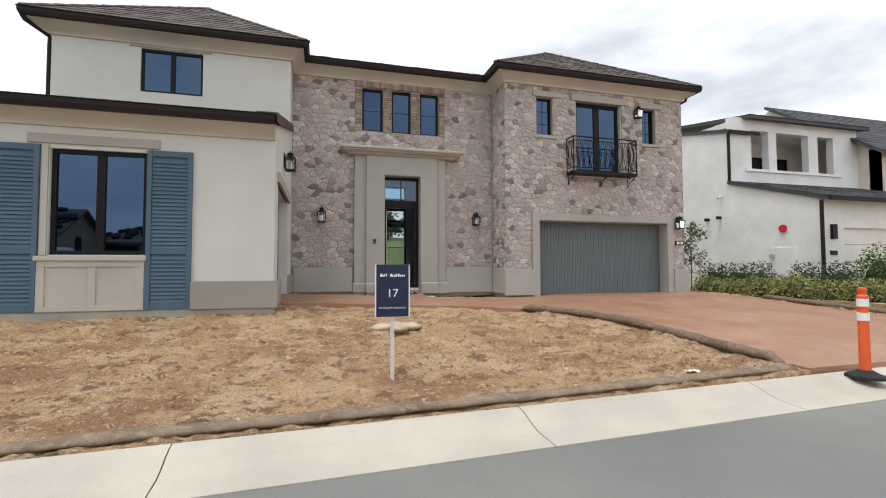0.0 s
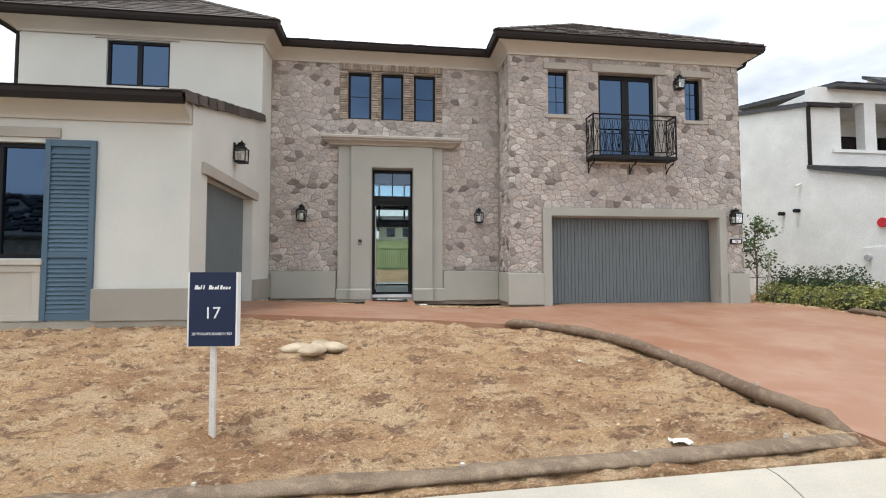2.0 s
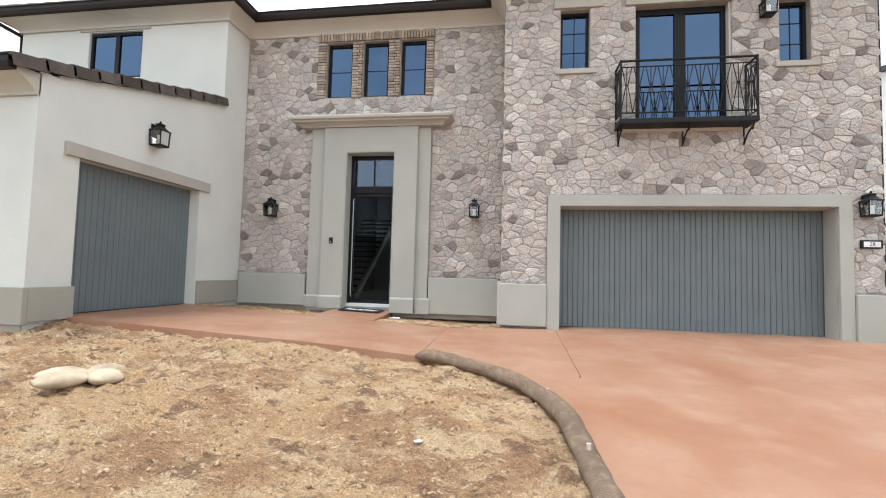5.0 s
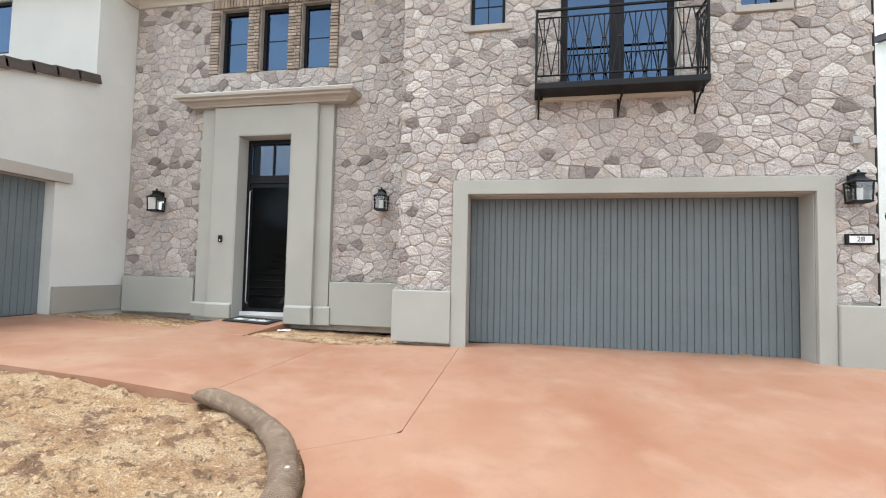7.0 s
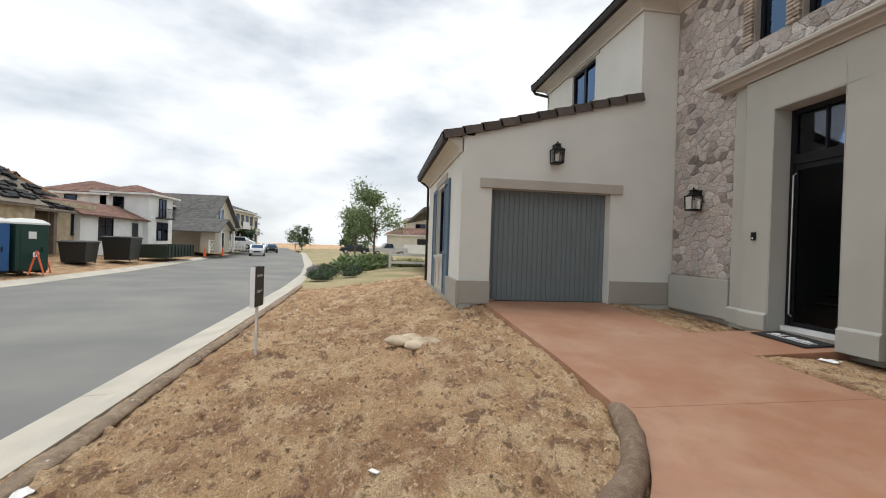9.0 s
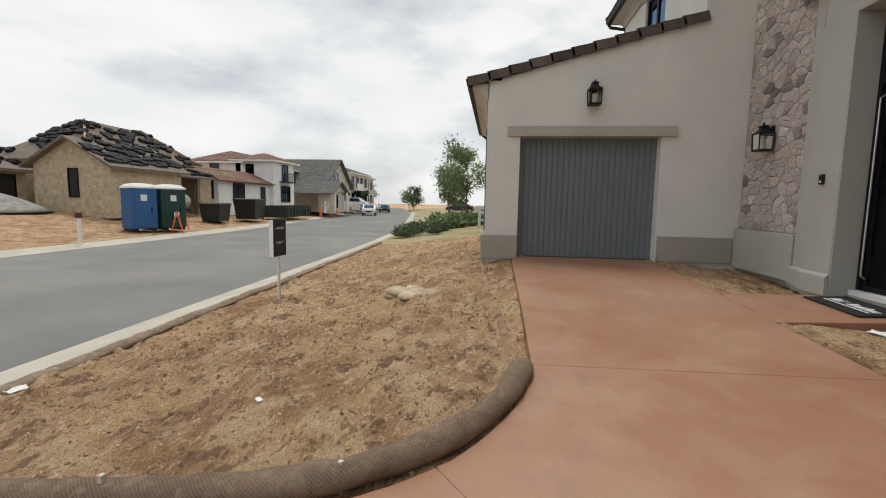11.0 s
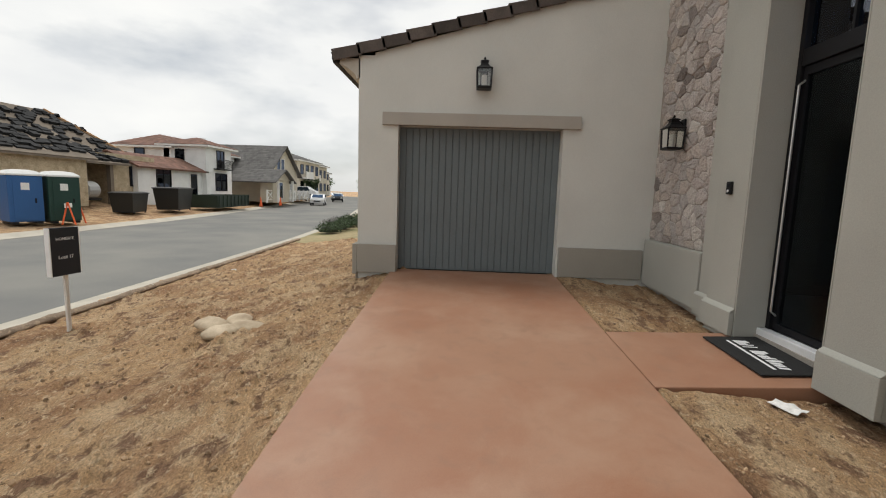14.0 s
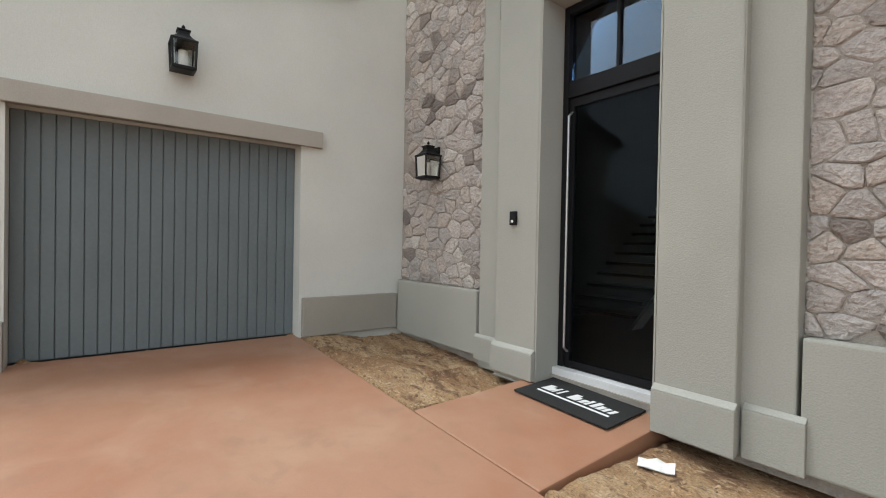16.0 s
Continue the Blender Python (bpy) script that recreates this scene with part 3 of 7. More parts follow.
def tiled(build, a, b_, c, d, row=0.32, wide=0.30):
    """Flat tiles over a roof face with its eave from a to b_ and its ridge from d to c."""
    a, b_, c, d = Vector(a), Vector(b_), Vector(c), Vector(d)
    up_len = ((d + c) / 2 - (a + b_) / 2).length
    n = (b_ - a).cross(d - a if (d - a).length > 0.1 else c - a).normalized()
    if n.z < 0:
        n = -n
    rows = max(1, int(up_len / row))
    along_way = (b_ - a).normalized()
    for r in range(rows):
        k0, k1 = r / rows, min(1.0, (r + 1.25) / rows)
        l0, r0 = a.lerp(d, k0), b_.lerp(c, k0)
        l1, r1 = a.lerp(d, k1), b_.lerp(c, k1)
        w0 = (r0 - l0).length
        if w0 < 0.15:
            continue
        up = (l1 - l0) - along_way * (l1 - l0).dot(along_way)
        off_l, off_r = (l1 - l0).dot(along_way), (r1 - l0).dot(along_way)
        x = -(wide / 2 if r % 2 else 0.0)
        while x < w0:
            x0, x1 = max(0, x), min(w0, x + wide - 0.012)
            x += wide
            if x1 - x0 < 0.05:
                continue
            lift = 0.045 + rnd.uniform(-0.006, 0.010)
            p0, p1 = l0 + along_way * x0, l0 + along_way * x1
            q0, q1 = l0 + along_way * clamp(x0, off_l, off_r) + up, l0 + along_way * clamp(x1, off_l, off_r) + up
            lo = [p0, p1, q1, q0]
            vs = [p0 + n * (lift - 0.03), p1 + n * (lift - 0.03), q1 + n * 0.002, q0 + n * 0.002, p0 + n * lift, p1 + n * lift, q1 + n * 0.03, q0 + n * 0.03]
            build.add(vs, [(4, 5, 6, 7), (0, 1, 5, 4), (1, 2, 6, 5), (3, 0, 4, 7)])
    return build


def hip_caps(owner, a, b_, size=0.34):
    a, b_ = Vector(a), Vector(b_)
    d = (b_ - a)
    n = int(d.length / size)
    way = d.normalized()
    side = way.cross(Vector((0, 0, 1))).normalized()
    up = side.cross(way)
    me = Build().rings([[side * -0.12 + up * -0.02, side * -0.07 + up * 0.03, side * 0.07 + up * 0.03, side * 0.12 + up * -0.02],
                        [side * -0.11 + way * 0.42 + up * -0.03, side * -0.06 + way * 0.42 + up * 0.02, side * 0.06 + way * 0.42 + up * 0.02, side * 0.11 + way * 0.42 + up * -0.03]]).mesh("hip_tile")
    for i in range(n):
        o = part("hip_tile", me, TILE, owner)
        o.matrix_basis = Matrix.Translation(a + d * (i / n) + up * 0.035)


def roof(name, label, faces, hips=()):
    deck, tiles = Build(), Build()
    for f in faces:
        deck.add(f, [(0, 1, 2, 3)] if (Vector(f[2]) - Vector(f[3])).length > 0.01 else [(0, 1, 2)])
        tiled(tiles, *f)
    ob = structure(name, deck, TILE, label, "roof")
    st = part("roof_tiles", tiles.mesh("roof_tiles", False), TILE, ob)
    st["kind"] = "stuff"
    for h in hips:
        hip_caps(ob, *h)
    return ob


o, ez = 0.42, 6.83
A, B_, P = (XE - o, YG - o, ez), (XR + o, YG - o, ez), (8.56, 15.7, 9.25)
PB = (8.56, 20, 9.25)
roof("roof_garage", "dark flat-tiled hip roof over the garage wing", [(A, B_, P, P), ((XE - o, 20, ez), A, P, PB), (B_, (XR + o, 20, ez), PB, P)], [(A, P), (B_, P), (P, PB)])
A, B_, P = (XU - o, YU - o, ez), (XS + o, YU - o, ez), (-3.3, 15.4, 9.05)
PB = (-3.3, 20, 9.05)
roof("roof_upper_left", "dark flat-tiled hip roof over the white wing", [(A, B_, P, P), ((XU - o, 20, ez), A, P, PB), (B_, (XS + o, 20, ez), PB, P)], [(A, P), (B_, P), (P, PB)])
roof("roof_entry", "dark flat-tiled roof over the stone entry", [((XS + o, YE - o, ez), (XE - o, YE - o, ez), (XE - o, 18.5, 9.2), (XS + o, 18.5, 9.2))])
low = roof("roof_low", "dark flat-tiled lean-to roof of the low wing", [((XL - 0.15, YF - 0.36, 3.60), (XS - 0.02, YF - 0.36, 3.60), (XS - 0.02, YU, 4.68), (XL - 0.15, YU, 4.68))])
# stepped rake tiles with folded edges
sl = Vector((0, YU - YF + 0.36, 1.08))
n_rake = 11
step = sl / n_rake
rise = Vector((0, -step.z, step.y)).normalized()
for i in range(n_rake):
    p = Vector((XS, YF - 0.36, 3.50)) + step * i + rise * rnd.uniform(0, 0.012)
    t0, t1 = step * 1.12, 0.03
    bb = Build()
    prof = [(-0.28, 0.10), (-0.28, 0.145), (0.085, 0.145), (0.085, -0.02), (0.055, -0.02), (0.055, 0.10)]
    bb.rings([[p + Vector((u, 0, 0)) + rise * (h + 0.03) for u, h in prof], [p + Vector((u, 0, 0)) + t0 + rise * h for u, h in prof]])
    part("rake_tile", bb, TILE, low, bevel=0.006)


# stucco trim of the low white wing
def slabs(name, boxes, material, label, category, bevel=0.008):
    bb = Build()
    for q in boxes:
        bb.box(*q)
    return structure(name, bb, material, label, category, bevel)


slabs("plinth_left_front", [(-1.97, XS + 0.07, YF - 0.07, YF + 0.002, 0.27, 0.75)], PLINTH, "greige stucco plinth of the low wing", "plinth")
slabs("plinth_left_corner", [(XS + 0.002, XS + 0.07, YF + 0.004, SG[0] - 0.0, 0.30, 0.75)], PLINTH, "greige stucco plinth at the corner", "plinth")
slabs("plinth_left_side", [(XS + 0.002, XS + 0.07, SG[1] + 0.03, YE - 0.115, 0.34, 0.80)], PLINTH, "greige stucco plinth beside the single garage", "plinth")
slabs("foundation", [(XL, XS + 0.02, YF - 0.03, YF - 0.004, -0.1, 0.268)], surf("foundation_concrete", (0.42, 0.39, 0.33), 0.9, 0.12, 2, 60, 0.4), "bare concrete foundation edge", "foundation")
slabs("lintel_low_window", [(-4.35, -2.48, YF - 0.04, YF + 0.05, 3.0, 3.15)], CAST, "greige lintel over the shuttered window", "lintel")
slabs("lintel_single_garage", [(XS - 0.05, XS + 0.06, SG[0] - 0.24, SG[1] + 0.25, 2.6, 2.79)], CAST, "greige lintel over the single garage door", "lintel")
slabs("lintel_upper_left", [(-4.36, -2.54, YU - 0.03, YU + 0.05, 6.40, 6.50)], CAST, "greige lintel over the upper window", "lintel", 0.004)
# panelled apron below the shuttered window
apron = thing("apron_panel", "cream panelled apron below the shuttered window", "panelling", kind="structure")
part("apron_board", Build().box(-4.17, -2.67, YF - 0.02, YF - 0.004, 0.285, 1.12), CREAM, apron)
part("sill", Build().box(-4.2, -2.64, YF - 0.08, YF - 0.022, 1.10, 1.18), CREAM, apron, bevel=0.01)
for x0, x1, z0, z1 in ((-4.17, -2.67, 0.285, 0.37), (-4.17, -2.67, 1.0, 1.098), (-4.17, -4.06, 0.372, 0.998), (-2.78, -2.67, 0.372, 0.998), (-3.47, -3.36, 0.372, 0.998)):
    part("rail", Build().box(x0, x1, YF - 0.045, YF - 0.022, z0, z1), CREAM, apron, bevel=0.006)
slabs("jamb_low_window", [(-4.15, -4.06, YF - 0.03, YF - 0.002, 1.19, 2.99)], CREAM, "cream jamb of the shuttered window", "jamb", 0.005)


def shutter(x0, x1, z0, z1):
    s = thing("shutter", "blue-grey louvred wooden shutter beside the low window", "shutter", "shutters of the low window", at=(x0, YF - 0.004, z0))
    w, h, d = x1 - x0, z1 - z0, -0.05
    for a, c in ((0, 0.075), (w - 0.075, w)):
        part("stile", Build().box(a, c, d, 0, 0, h), SHUTTER, s, bevel=0.006)
    mid = 0.92
    for a, c in ((0, 0.10), (mid, mid + 0.09), (h - 0.10, h)):
        part("rail", Build().box(0.077, w - 0.077, d + 0.005, -0.004, a, c), SHUTTER, s, bevel=0.005)
    me = Build().rings([[(x, -0.032, 0.0), (x, -0.040, 0.006), (x, -0.012, 0.078), (x, -0.004, 0.072)] for x in (0.078, w - 0.078)]).mesh("louvre")
    z = 0.102
    while z < h - 0.18:
        if not (mid - 0.075 < z < mid + 0.088):
            o_ = part("louvre", me, SHUTTER, s)
            o_.location = (0, 0, z)
            z += 0.066
        else:
            z = mid + 0.091
    part("backing", Build().box(0.06, w - 0.06, -0.006, -0.001, 0.05, h - 0.05), SHUTTER, s)
    return s


shutter(-2.66, -1.97, 0.29, 2.97)
shutter(-4.86, -4.17, 0.29, 2.97)


# windows
def window(name, label, x0, x1, z0, z1, y, panes=1, fr=0.055, bars=(), glass_mat=None, group=""):
    """A black-framed window set into its opening: frame pieces, panes, glazing bars."""
    w = thing(name, label, "window", group, kind="structure")
    for a, c, e, f in ((x0, x1, z0, z0 + fr), (x0, x1, z1 - fr, z1)):
        part("window_frame", Build().box(a, c, y, y + 0.07, e, f), FRAME, w, bevel=0.006)
    for a, c in ((x0, x0 + fr), (x1 - fr, x1)):
        part("window_frame", Build().box(a, c, y, y + 0.07, z0 + fr, z1 - fr), FRAME, w, bevel=0.006)
    pw = (x1 - x0 - fr * 2) / panes
    for i in range(panes):
        a = x0 + fr + pw * i
        if i:
            part("mullion", Build().box(a - fr * 0.9, a + fr * 0.9, y + 0.004, y + 0.066, z0 + fr, z1 - fr), FRAME, w, bevel=0.005)
        g = part("pane", Build().box(a + 0.002, a + pw - 0.002, y + 0.035, y + 0.043, z0 + fr * 0.9, z1 - fr * 0.9), glass_mat or GLASS, w)
        g.visible_shadow = False
    for bx, bz in bars:
        if bx is not None:
            part("glazing_bar", Build().box(bx - 0.008, bx + 0.008, y + 0.028, y + 0.05, z0 + fr, z1 - fr), FRAME, w)
        else:
            part("glazing_bar", Build().box(x0 + fr, x1 - fr, y + 0.028, y + 0.05, bz - 0.008, bz + 0.008), FRAME, w)
    return w


window("window_1", "wide black-framed window between blue shutters", *WIN_L[:4], YF + 0.06, 2, 0.07)
window("window_2", "black-framed upper window in white stucco", *WU, YU + 0.05, 2, 0.06)
for i, q in enumerate(TRIO):
    window("window_%d" % (3 + i), "narrow black-framed window in a brick surround", *q, YE + 0.10, 1, 0.06, [(None, (q[2] + q[3]) / 2)], group="three narrow windows")
for i, q in enumerate((WG1, WG2)):
    window("window_%d" % (6 + i), "narrow black-framed window in the stone wall", *q, YG + 0.12, 1, 0.05, [((q[0] + q[1]) / 2, None), (None, q[2] + 0.38), (None, q[2] + 0.76)])
window("window_8", "black-framed balcony french doors", *WGD, YG + 0.14, 2, 0.11)
for i, (q, name) in enumerate(((WG1, "a"), (WG2, "b"))):
    slabs("lintel_stone_window", [(q[0] - 0.13, q[1] + 0.22, YG - 0.055, YG + 0.06, q[3] + 0.02, q[3] + 0.19)], CAST, "cast stone lintel over a narrow window", "lintel", 0.012)
    slabs("sill_stone_window", [(q[0] - 0.09, q[1] + 0.12, YG - 0.055, YG + 0.12, q[2] - 0.1, q[2] - 0.003)], CAST, "cast stone sill of a narrow window", "sill", 0.012)
slabs("lintel_balcony", [(WGD[0] - 0.18, WGD[1] + 0.22, YG - 0.055, YG + 0.1, WGD[3] + 0.005, WGD[3] + 0.21)], CAST, "cast stone lintel over the balcony doors", "lintel", 0.012)
slabs("jambs_balcony", [(WGD[1] - 0.035, WGD[1] - 0.002, YG + 0.02, YG + 0.138, 3.95, WGD[3] - 0.01)], CREAM, "pale reveal of the balcony doors", "jamb", 0.003)


# garage doors of upright boards
def garage_door(name, label, axis, u0, u1, z0, z1, d, out, n):
    g = thing(name, label, "garage door", kind="structure")
    w = (u1 - u0) / n
    def put(bb, a, c, e0, e1, f0, f1):
        lo, hi = sorted((d + out * e0, d + out * e1))
        return bb.box(a, c, lo, hi, f0, f1) if axis == "y" else bb.box(lo, hi, a, c, f0, f1)
    part("door_panel", put(Build(), u0 - 0.05, u1 + 0.05, -0.05, 0.0, z0, z1 + 0.05), DOOR_BLUE, g)
    me = bevelled(put(Build(), 0.003, w - 0.003, 0.003, 0.02, z0 + 0.012, z1), 0.005, "board", 1)
    for i in range(n):
        o_ = part("board", me, DOOR_BLUE, g)
        o_.location = (u0 + w * i, 0, 0) if axis == "y" else (0, u0 + w * i, 0)
    part("bottom_seal", put(Build(), u0, u1, -0.03, 0.03, z0 - 0.03, z0 + 0.01), BLACK, g, "black rubber seal")
    return g


garage_door("door_garage", "wide blue-grey garage door of upright boards", "y", GAR[0], GAR[1], 0.12, GAR[3], YG + 0.37, -1, 48)
garage_door("door_single_garage", "single blue-grey garage door of upright boards", "x", SG[0], SG[1], 0.33, SG[3], XS - 0.22, 1, 24)

# stucco surround and plinths of the stone walls
b = Build()
holed(b, "y", XG - 0.03, 11.23, 0.08, 2.58, YG - 0.07, YG - 0.002, [(GAR[0], GAR[1], 0, GAR[3])])
structure("surround_garage", b, GREIGE, "greige stucco surround of the wide garage door", "surround", 0.012)
b = Build()
for x0, x1 in ((GAR[0] - 0.012, GAR[0] - 0.001), (GAR[1] + 0.001, GAR[1] + 0.012)):
    b.box(x0 if x0 < 8 else GAR[1] - 0.012, x1 if x0 < 8 else GAR[1] - 0.001, YG, YG + 0.32, 0.05, GAR[3])
b.box(GAR[0], GAR[1], YG, YG + 0.32, GAR[3] - 0.012, GAR[3] - 0.001)
structure("reveal_garage", b, GREIGE, "greige stucco reveal of the wide garage door", "reveal")
slabs("plinth_garage_left", [(XE - 0.08, XG - 0.032, YG - 0.1, YG - 0.001, 0.15, 0.92)], GREIGE, "greige stucco plinth left of the garage", "plinth", 0.015)
slabs("plinth_garage_return", [(XE - 0.08, XE - 0.001, YG + 0.001, YE - 0.1, 0.2, 0.95)], GREIGE, "greige stucco plinth on the return", "plinth", 0.015)
slabs("plinth_garage_right", [(11.235, XR + 0.09, YG - 0.12, YG - 0.001, 0.10, 0.90)], GREIGE, "greige stucco plinth at the house corner", "plinth", 0.015)
slabs("plinth_entry_left", [(XS + 0.075, 1.04, YE - 0.11, YE - 0.001, 0.29, 0.98)], GREIGE, "greige stucco plinth left of the entry", "plinth", 0.015)
slabs("plinth_entry_right", [(3.83, XE - 0.085, YE - 0.11, YE - 0.001, 0.21, 0.98)], GREIGE, "greige stucco plinth right of the entry", "plinth", 0.015)
b = Build()
holed(b, "y", 1.10, 3.81, 0.2, 4.24, YE - 0.11, YE - 0.001, [(ENTRY[0], ENTRY[1], 0, ENTRY[3])])
structure("surround_entry_outer", b, GREIGE, "greige stucco outer surround of the front door", "surround", 0.012)
b = Build()
holed(b, "y", 1.42, 3.535, 0.2, 4.236, YE - 0.20, YE - 0.112, [(ENTRY[0], ENTRY[1], 0, ENTRY[3])])
structure("surround_entry_inner", b, GREIGE, "greige stucco inner surround of the front door", "surround", 0.012)
for x0, x1, z0 in ((1.05, 1.405, 0.265), (3.553, 3.865, 0.20)):
    b = Build().box(x0, x1, YE - 0.15, YE - 0.113, z0, 0.50).prism([(x0, YE - 0.15, 0.502), (x0, YE - 0.113, 0.502), (x0, YE - 0.113, 0.535)], (x1 - x0, 0, 0))
    structure("base_entry_outer", b, GREIGE, "stepped greige base block of the entry surround", "base block", 0.006)
for x0, x1, z0 in ((1.41, ENTRY[0] + 0.0, 0.26), (ENTRY[1] - 0.0, 3.548, 0.21)):
    b = Build().box(x0, x1, YE - 0.25, YE - 0.202, z0, 0.50).prism([(x0, YE - 0.25, 0.502), (x0, YE - 0.202, 0.502), (x0, YE - 0.202, 0.54)], (x1 - x0, 0, 0))
    structure("base_entry_inner", b, GREIGE, "stepped greige base block of the entry surround", "base block", 0.006)
CORN = [(0.0, 4.245), (0.13, 4.245), (0.14, 4.27), (0.20, 4.31), (0.28, 4.33), (0.285, 4.36), (0.34, 4.38), (0.345, 4.43), (0.31, 4.46), (0.0, 4.48)]
structure("cornice_entry", swept([(1.02, YE), (1.02, YE - 0.10), (3.95, YE - 0.10), (3.95, YE)], CORN), CAST, "moulded greige cornice over the front door", "cornice")

# front door with tall glass and a transom
yd = YE + 0.10
door = thing("door_1", "tall black-framed glass front door with a transom", "door", kind="structure")
x0, x1 = ENTRY[0] + 0.016, ENTRY[1] - 0.016
b = Build().box(ENTRY[0] + 0.002, ENTRY[0] + 0.014, YE - 0.198, yd + 0.13, 0.2, ENTRY[3] - 0.016).box(ENTRY[1] - 0.014, ENTRY[1] - 0.002, YE - 0.198, yd + 0.13, 0.2, ENTRY[3] - 0.016).box(ENTRY[0] + 0.002, ENTRY[1] - 0.002, YE - 0.198, yd + 0.13, ENTRY[3] - 0.014, ENTRY[3] - 0.002)
structure("reveal_entry", b, GREIGE, "greige stucco reveal of the front door", "reveal")
for a, c in ((x0, x0 + 0.055), (x1 - 0.055, x1)):
    part("door_frame", Build().box(a, c, yd, yd + 0.12, 0.34, ENTRY[3] - 0.018), FRAME, door, bevel=0.006)
for e, f in ((ENTRY[3] - 0.09, ENTRY[3] - 0.018), (2.83, 2.98)):
    part("door_frame", Build().box(x0 + 0.057, x1 - 0.057, yd, yd + 0.12, e, f), FRAME, door, bevel=0.006)
part("mullion", Build().box(2.472, 2.498, yd + 0.03, yd + 0.09, 2.982, ENTRY[3] - 0.092), FRAME, door)
part("transom_pane", Build().box(x0 + 0.057, x1 - 0.057, yd + 0.055, yd + 0.063, 2.982, ENTRY[3] - 0.092), TRANSOM_GLASS, door).visible_shadow = False
leaf = part("door_leaf", Build().box(x0 + 0.058, x0 + 0.105, yd + 0.03, yd + 0.08, 0.37, 2.825).box(x1 - 0.105, x1 - 0.058, yd + 0.03, yd + 0.08, 0.37, 2.825).box(x0 + 0.105, x1 - 0.105, yd + 0.03, yd + 0.08, 0.37, 0.43).box(x0 + 0.105, x1 - 0.105, yd + 0.03, yd + 0.08, 2.75, 2.825), FRAME, door)
part("door_pane", Build().box(x0 + 0.107, x1 - 0.107, yd + 0.05, yd + 0.058, 0.432, 2.748), DOOR_GLASS, leaf).visible_shadow = False
part("pull_handle", Build().tube([(x0 + 0.085, yd + 0.03, 2.7), (x0 + 0.085, yd - 0.02, 2.66), (x0 + 0.085, yd - 0.02, 0.55), (x0 + 0.085, yd + 0.03, 0.51)], 0.011, 8), surf("satin_steel", (0.55, 0.55, 0.54), 0.35, 0.05, 4, 40, 0, metal=0.8), leaf, "long satin steel pull handle")
slabs("threshold", [(x0 + 0.002, x1 - 0.002, YE + 0.02, yd + 0.02, 0.22, 0.365)], surf("white_threshold", (0.72, 0.72, 0.72), 0.6, 0.04, 3, 50, 0.05), "white painted door threshold", "threshold", 0.006)

# brick surround of the three narrow windows
brick_wall = thing("brick_surround", "slim tan brick surround of three narrow windows", "brick surround", kind="structure")
me_b = bevelled(Build().box(-0.5, 0.5, -0.5, 0.5, -0.5, 0.5), 0.06, "brick", 1)
rb = random.Random(8)


def brick(x0, x1, z0, z1):
    o_ = part("brick", me_b, BRICK, brick_wall)
    d = 0.05 + rb.uniform(0, 0.012)
    o_.matrix_basis = Matrix.Translation(((x0 + x1) / 2, YE - d / 2 + 0.02, (z0 + z1) / 2)) @ Matrix.Diagonal((x1 - x0, d + 0.04, z1 - z0, 1))


for a, c in ((1.11, 1.295), (1.935, 2.165), (2.785, 3.035), (3.645, 3.80)):
    z = 4.99
    k = 0
    while z < 6.27:
        split = a + (c - a) * (0.5 if k % 2 else 0.7)
        if c - a > 0.2:
            brick(a, split - 0.006, z, z + 0.052)
            brick(split + 0.006, c, z, z + 0.052)
        else:
            brick(a, c, z, z + 0.052)
        z += 0.064
        k += 1
x = 1.11
while x < 3.76:
    brick(x, x + 0.058, 6.30, 6.48)
    x += 0.0695


# wall lanterns
def lantern():
    L = thing("wall_lantern", "black metal wall lantern with clear glass on its wall", "wall lamp", "black wall lanterns")
    part("back_plate", Build().box(-0.06, 0.06, -0.02, 0, -0.16, 0.2), BLACK, L, bevel=0.006)
    part("arm", Build().tube([(0, -0.01, 0.12), (0, -0.07, 0.17), (0, -0.15, 0.2)], 0.012, 8), BLACK, L)
    def ring(r, z, n=4, turn=math.pi / 4):
        return [(r * math.cos(turn + 2 * math.pi * i / n), -0.15 + r * math.sin(turn + 2 * math.pi * i / n), z) for i in range(n)]
    part("roof", Build().rings([ring(0.182, 0.055), ring(0.182, 0.075), ring(0.15, 0.088), ring(0.105, 0.115), ring(0.075, 0.15), ring(0.075, 0.178), ring(0.092, 0.184), ring(0.092, 0.195), ring(0.035, 0.214)]), BLACK, L)
    part("finial", Build().tube([(0, -0.15, 0.21), (0, -0.15, 0.23), (0, -0.15, 0.245), (0, -0.15, 0.26)], [0.01, 0.02, 0.016, 0.004], 8), BLACK, L)
    part("base", Build().rings([ring(0.12, -0.24), ring(0.165, -0.228), ring(0.165, -0.205), ring(0.15, -0.2)]), BLACK, L)
    for sx in (-1, 1):
        for sy in (-1, 1):
            part("post", Build().tube([(sx * 0.106, -0.15 + sy * 0.106, -0.2), (sx * 0.116, -0.15 + sy * 0.116, 0.058)], 0.012, 6), BLACK, L)
    g = Build()
    for i in range(4):
        r0, r1 = ring(0.146, -0.198), ring(0.16, 0.056)
        j = (i + 1) % 4
        g.add([r0[i], r0[j], r1[j], r1[i]], [(0, 1, 2, 3)])
    part("glass", g, LAMP_GLASS, L).visible_shadow = False
    part("candle", Build().tube([(0, -0.15, -0.2), (0, -0.15, -0.02)], 0.045, 12), surf("frosted_sleeve", (0.75, 0.74, 0.7), 0.5, 0.03, 3, 30, 0), L, "white frosted sleeve")
    return L


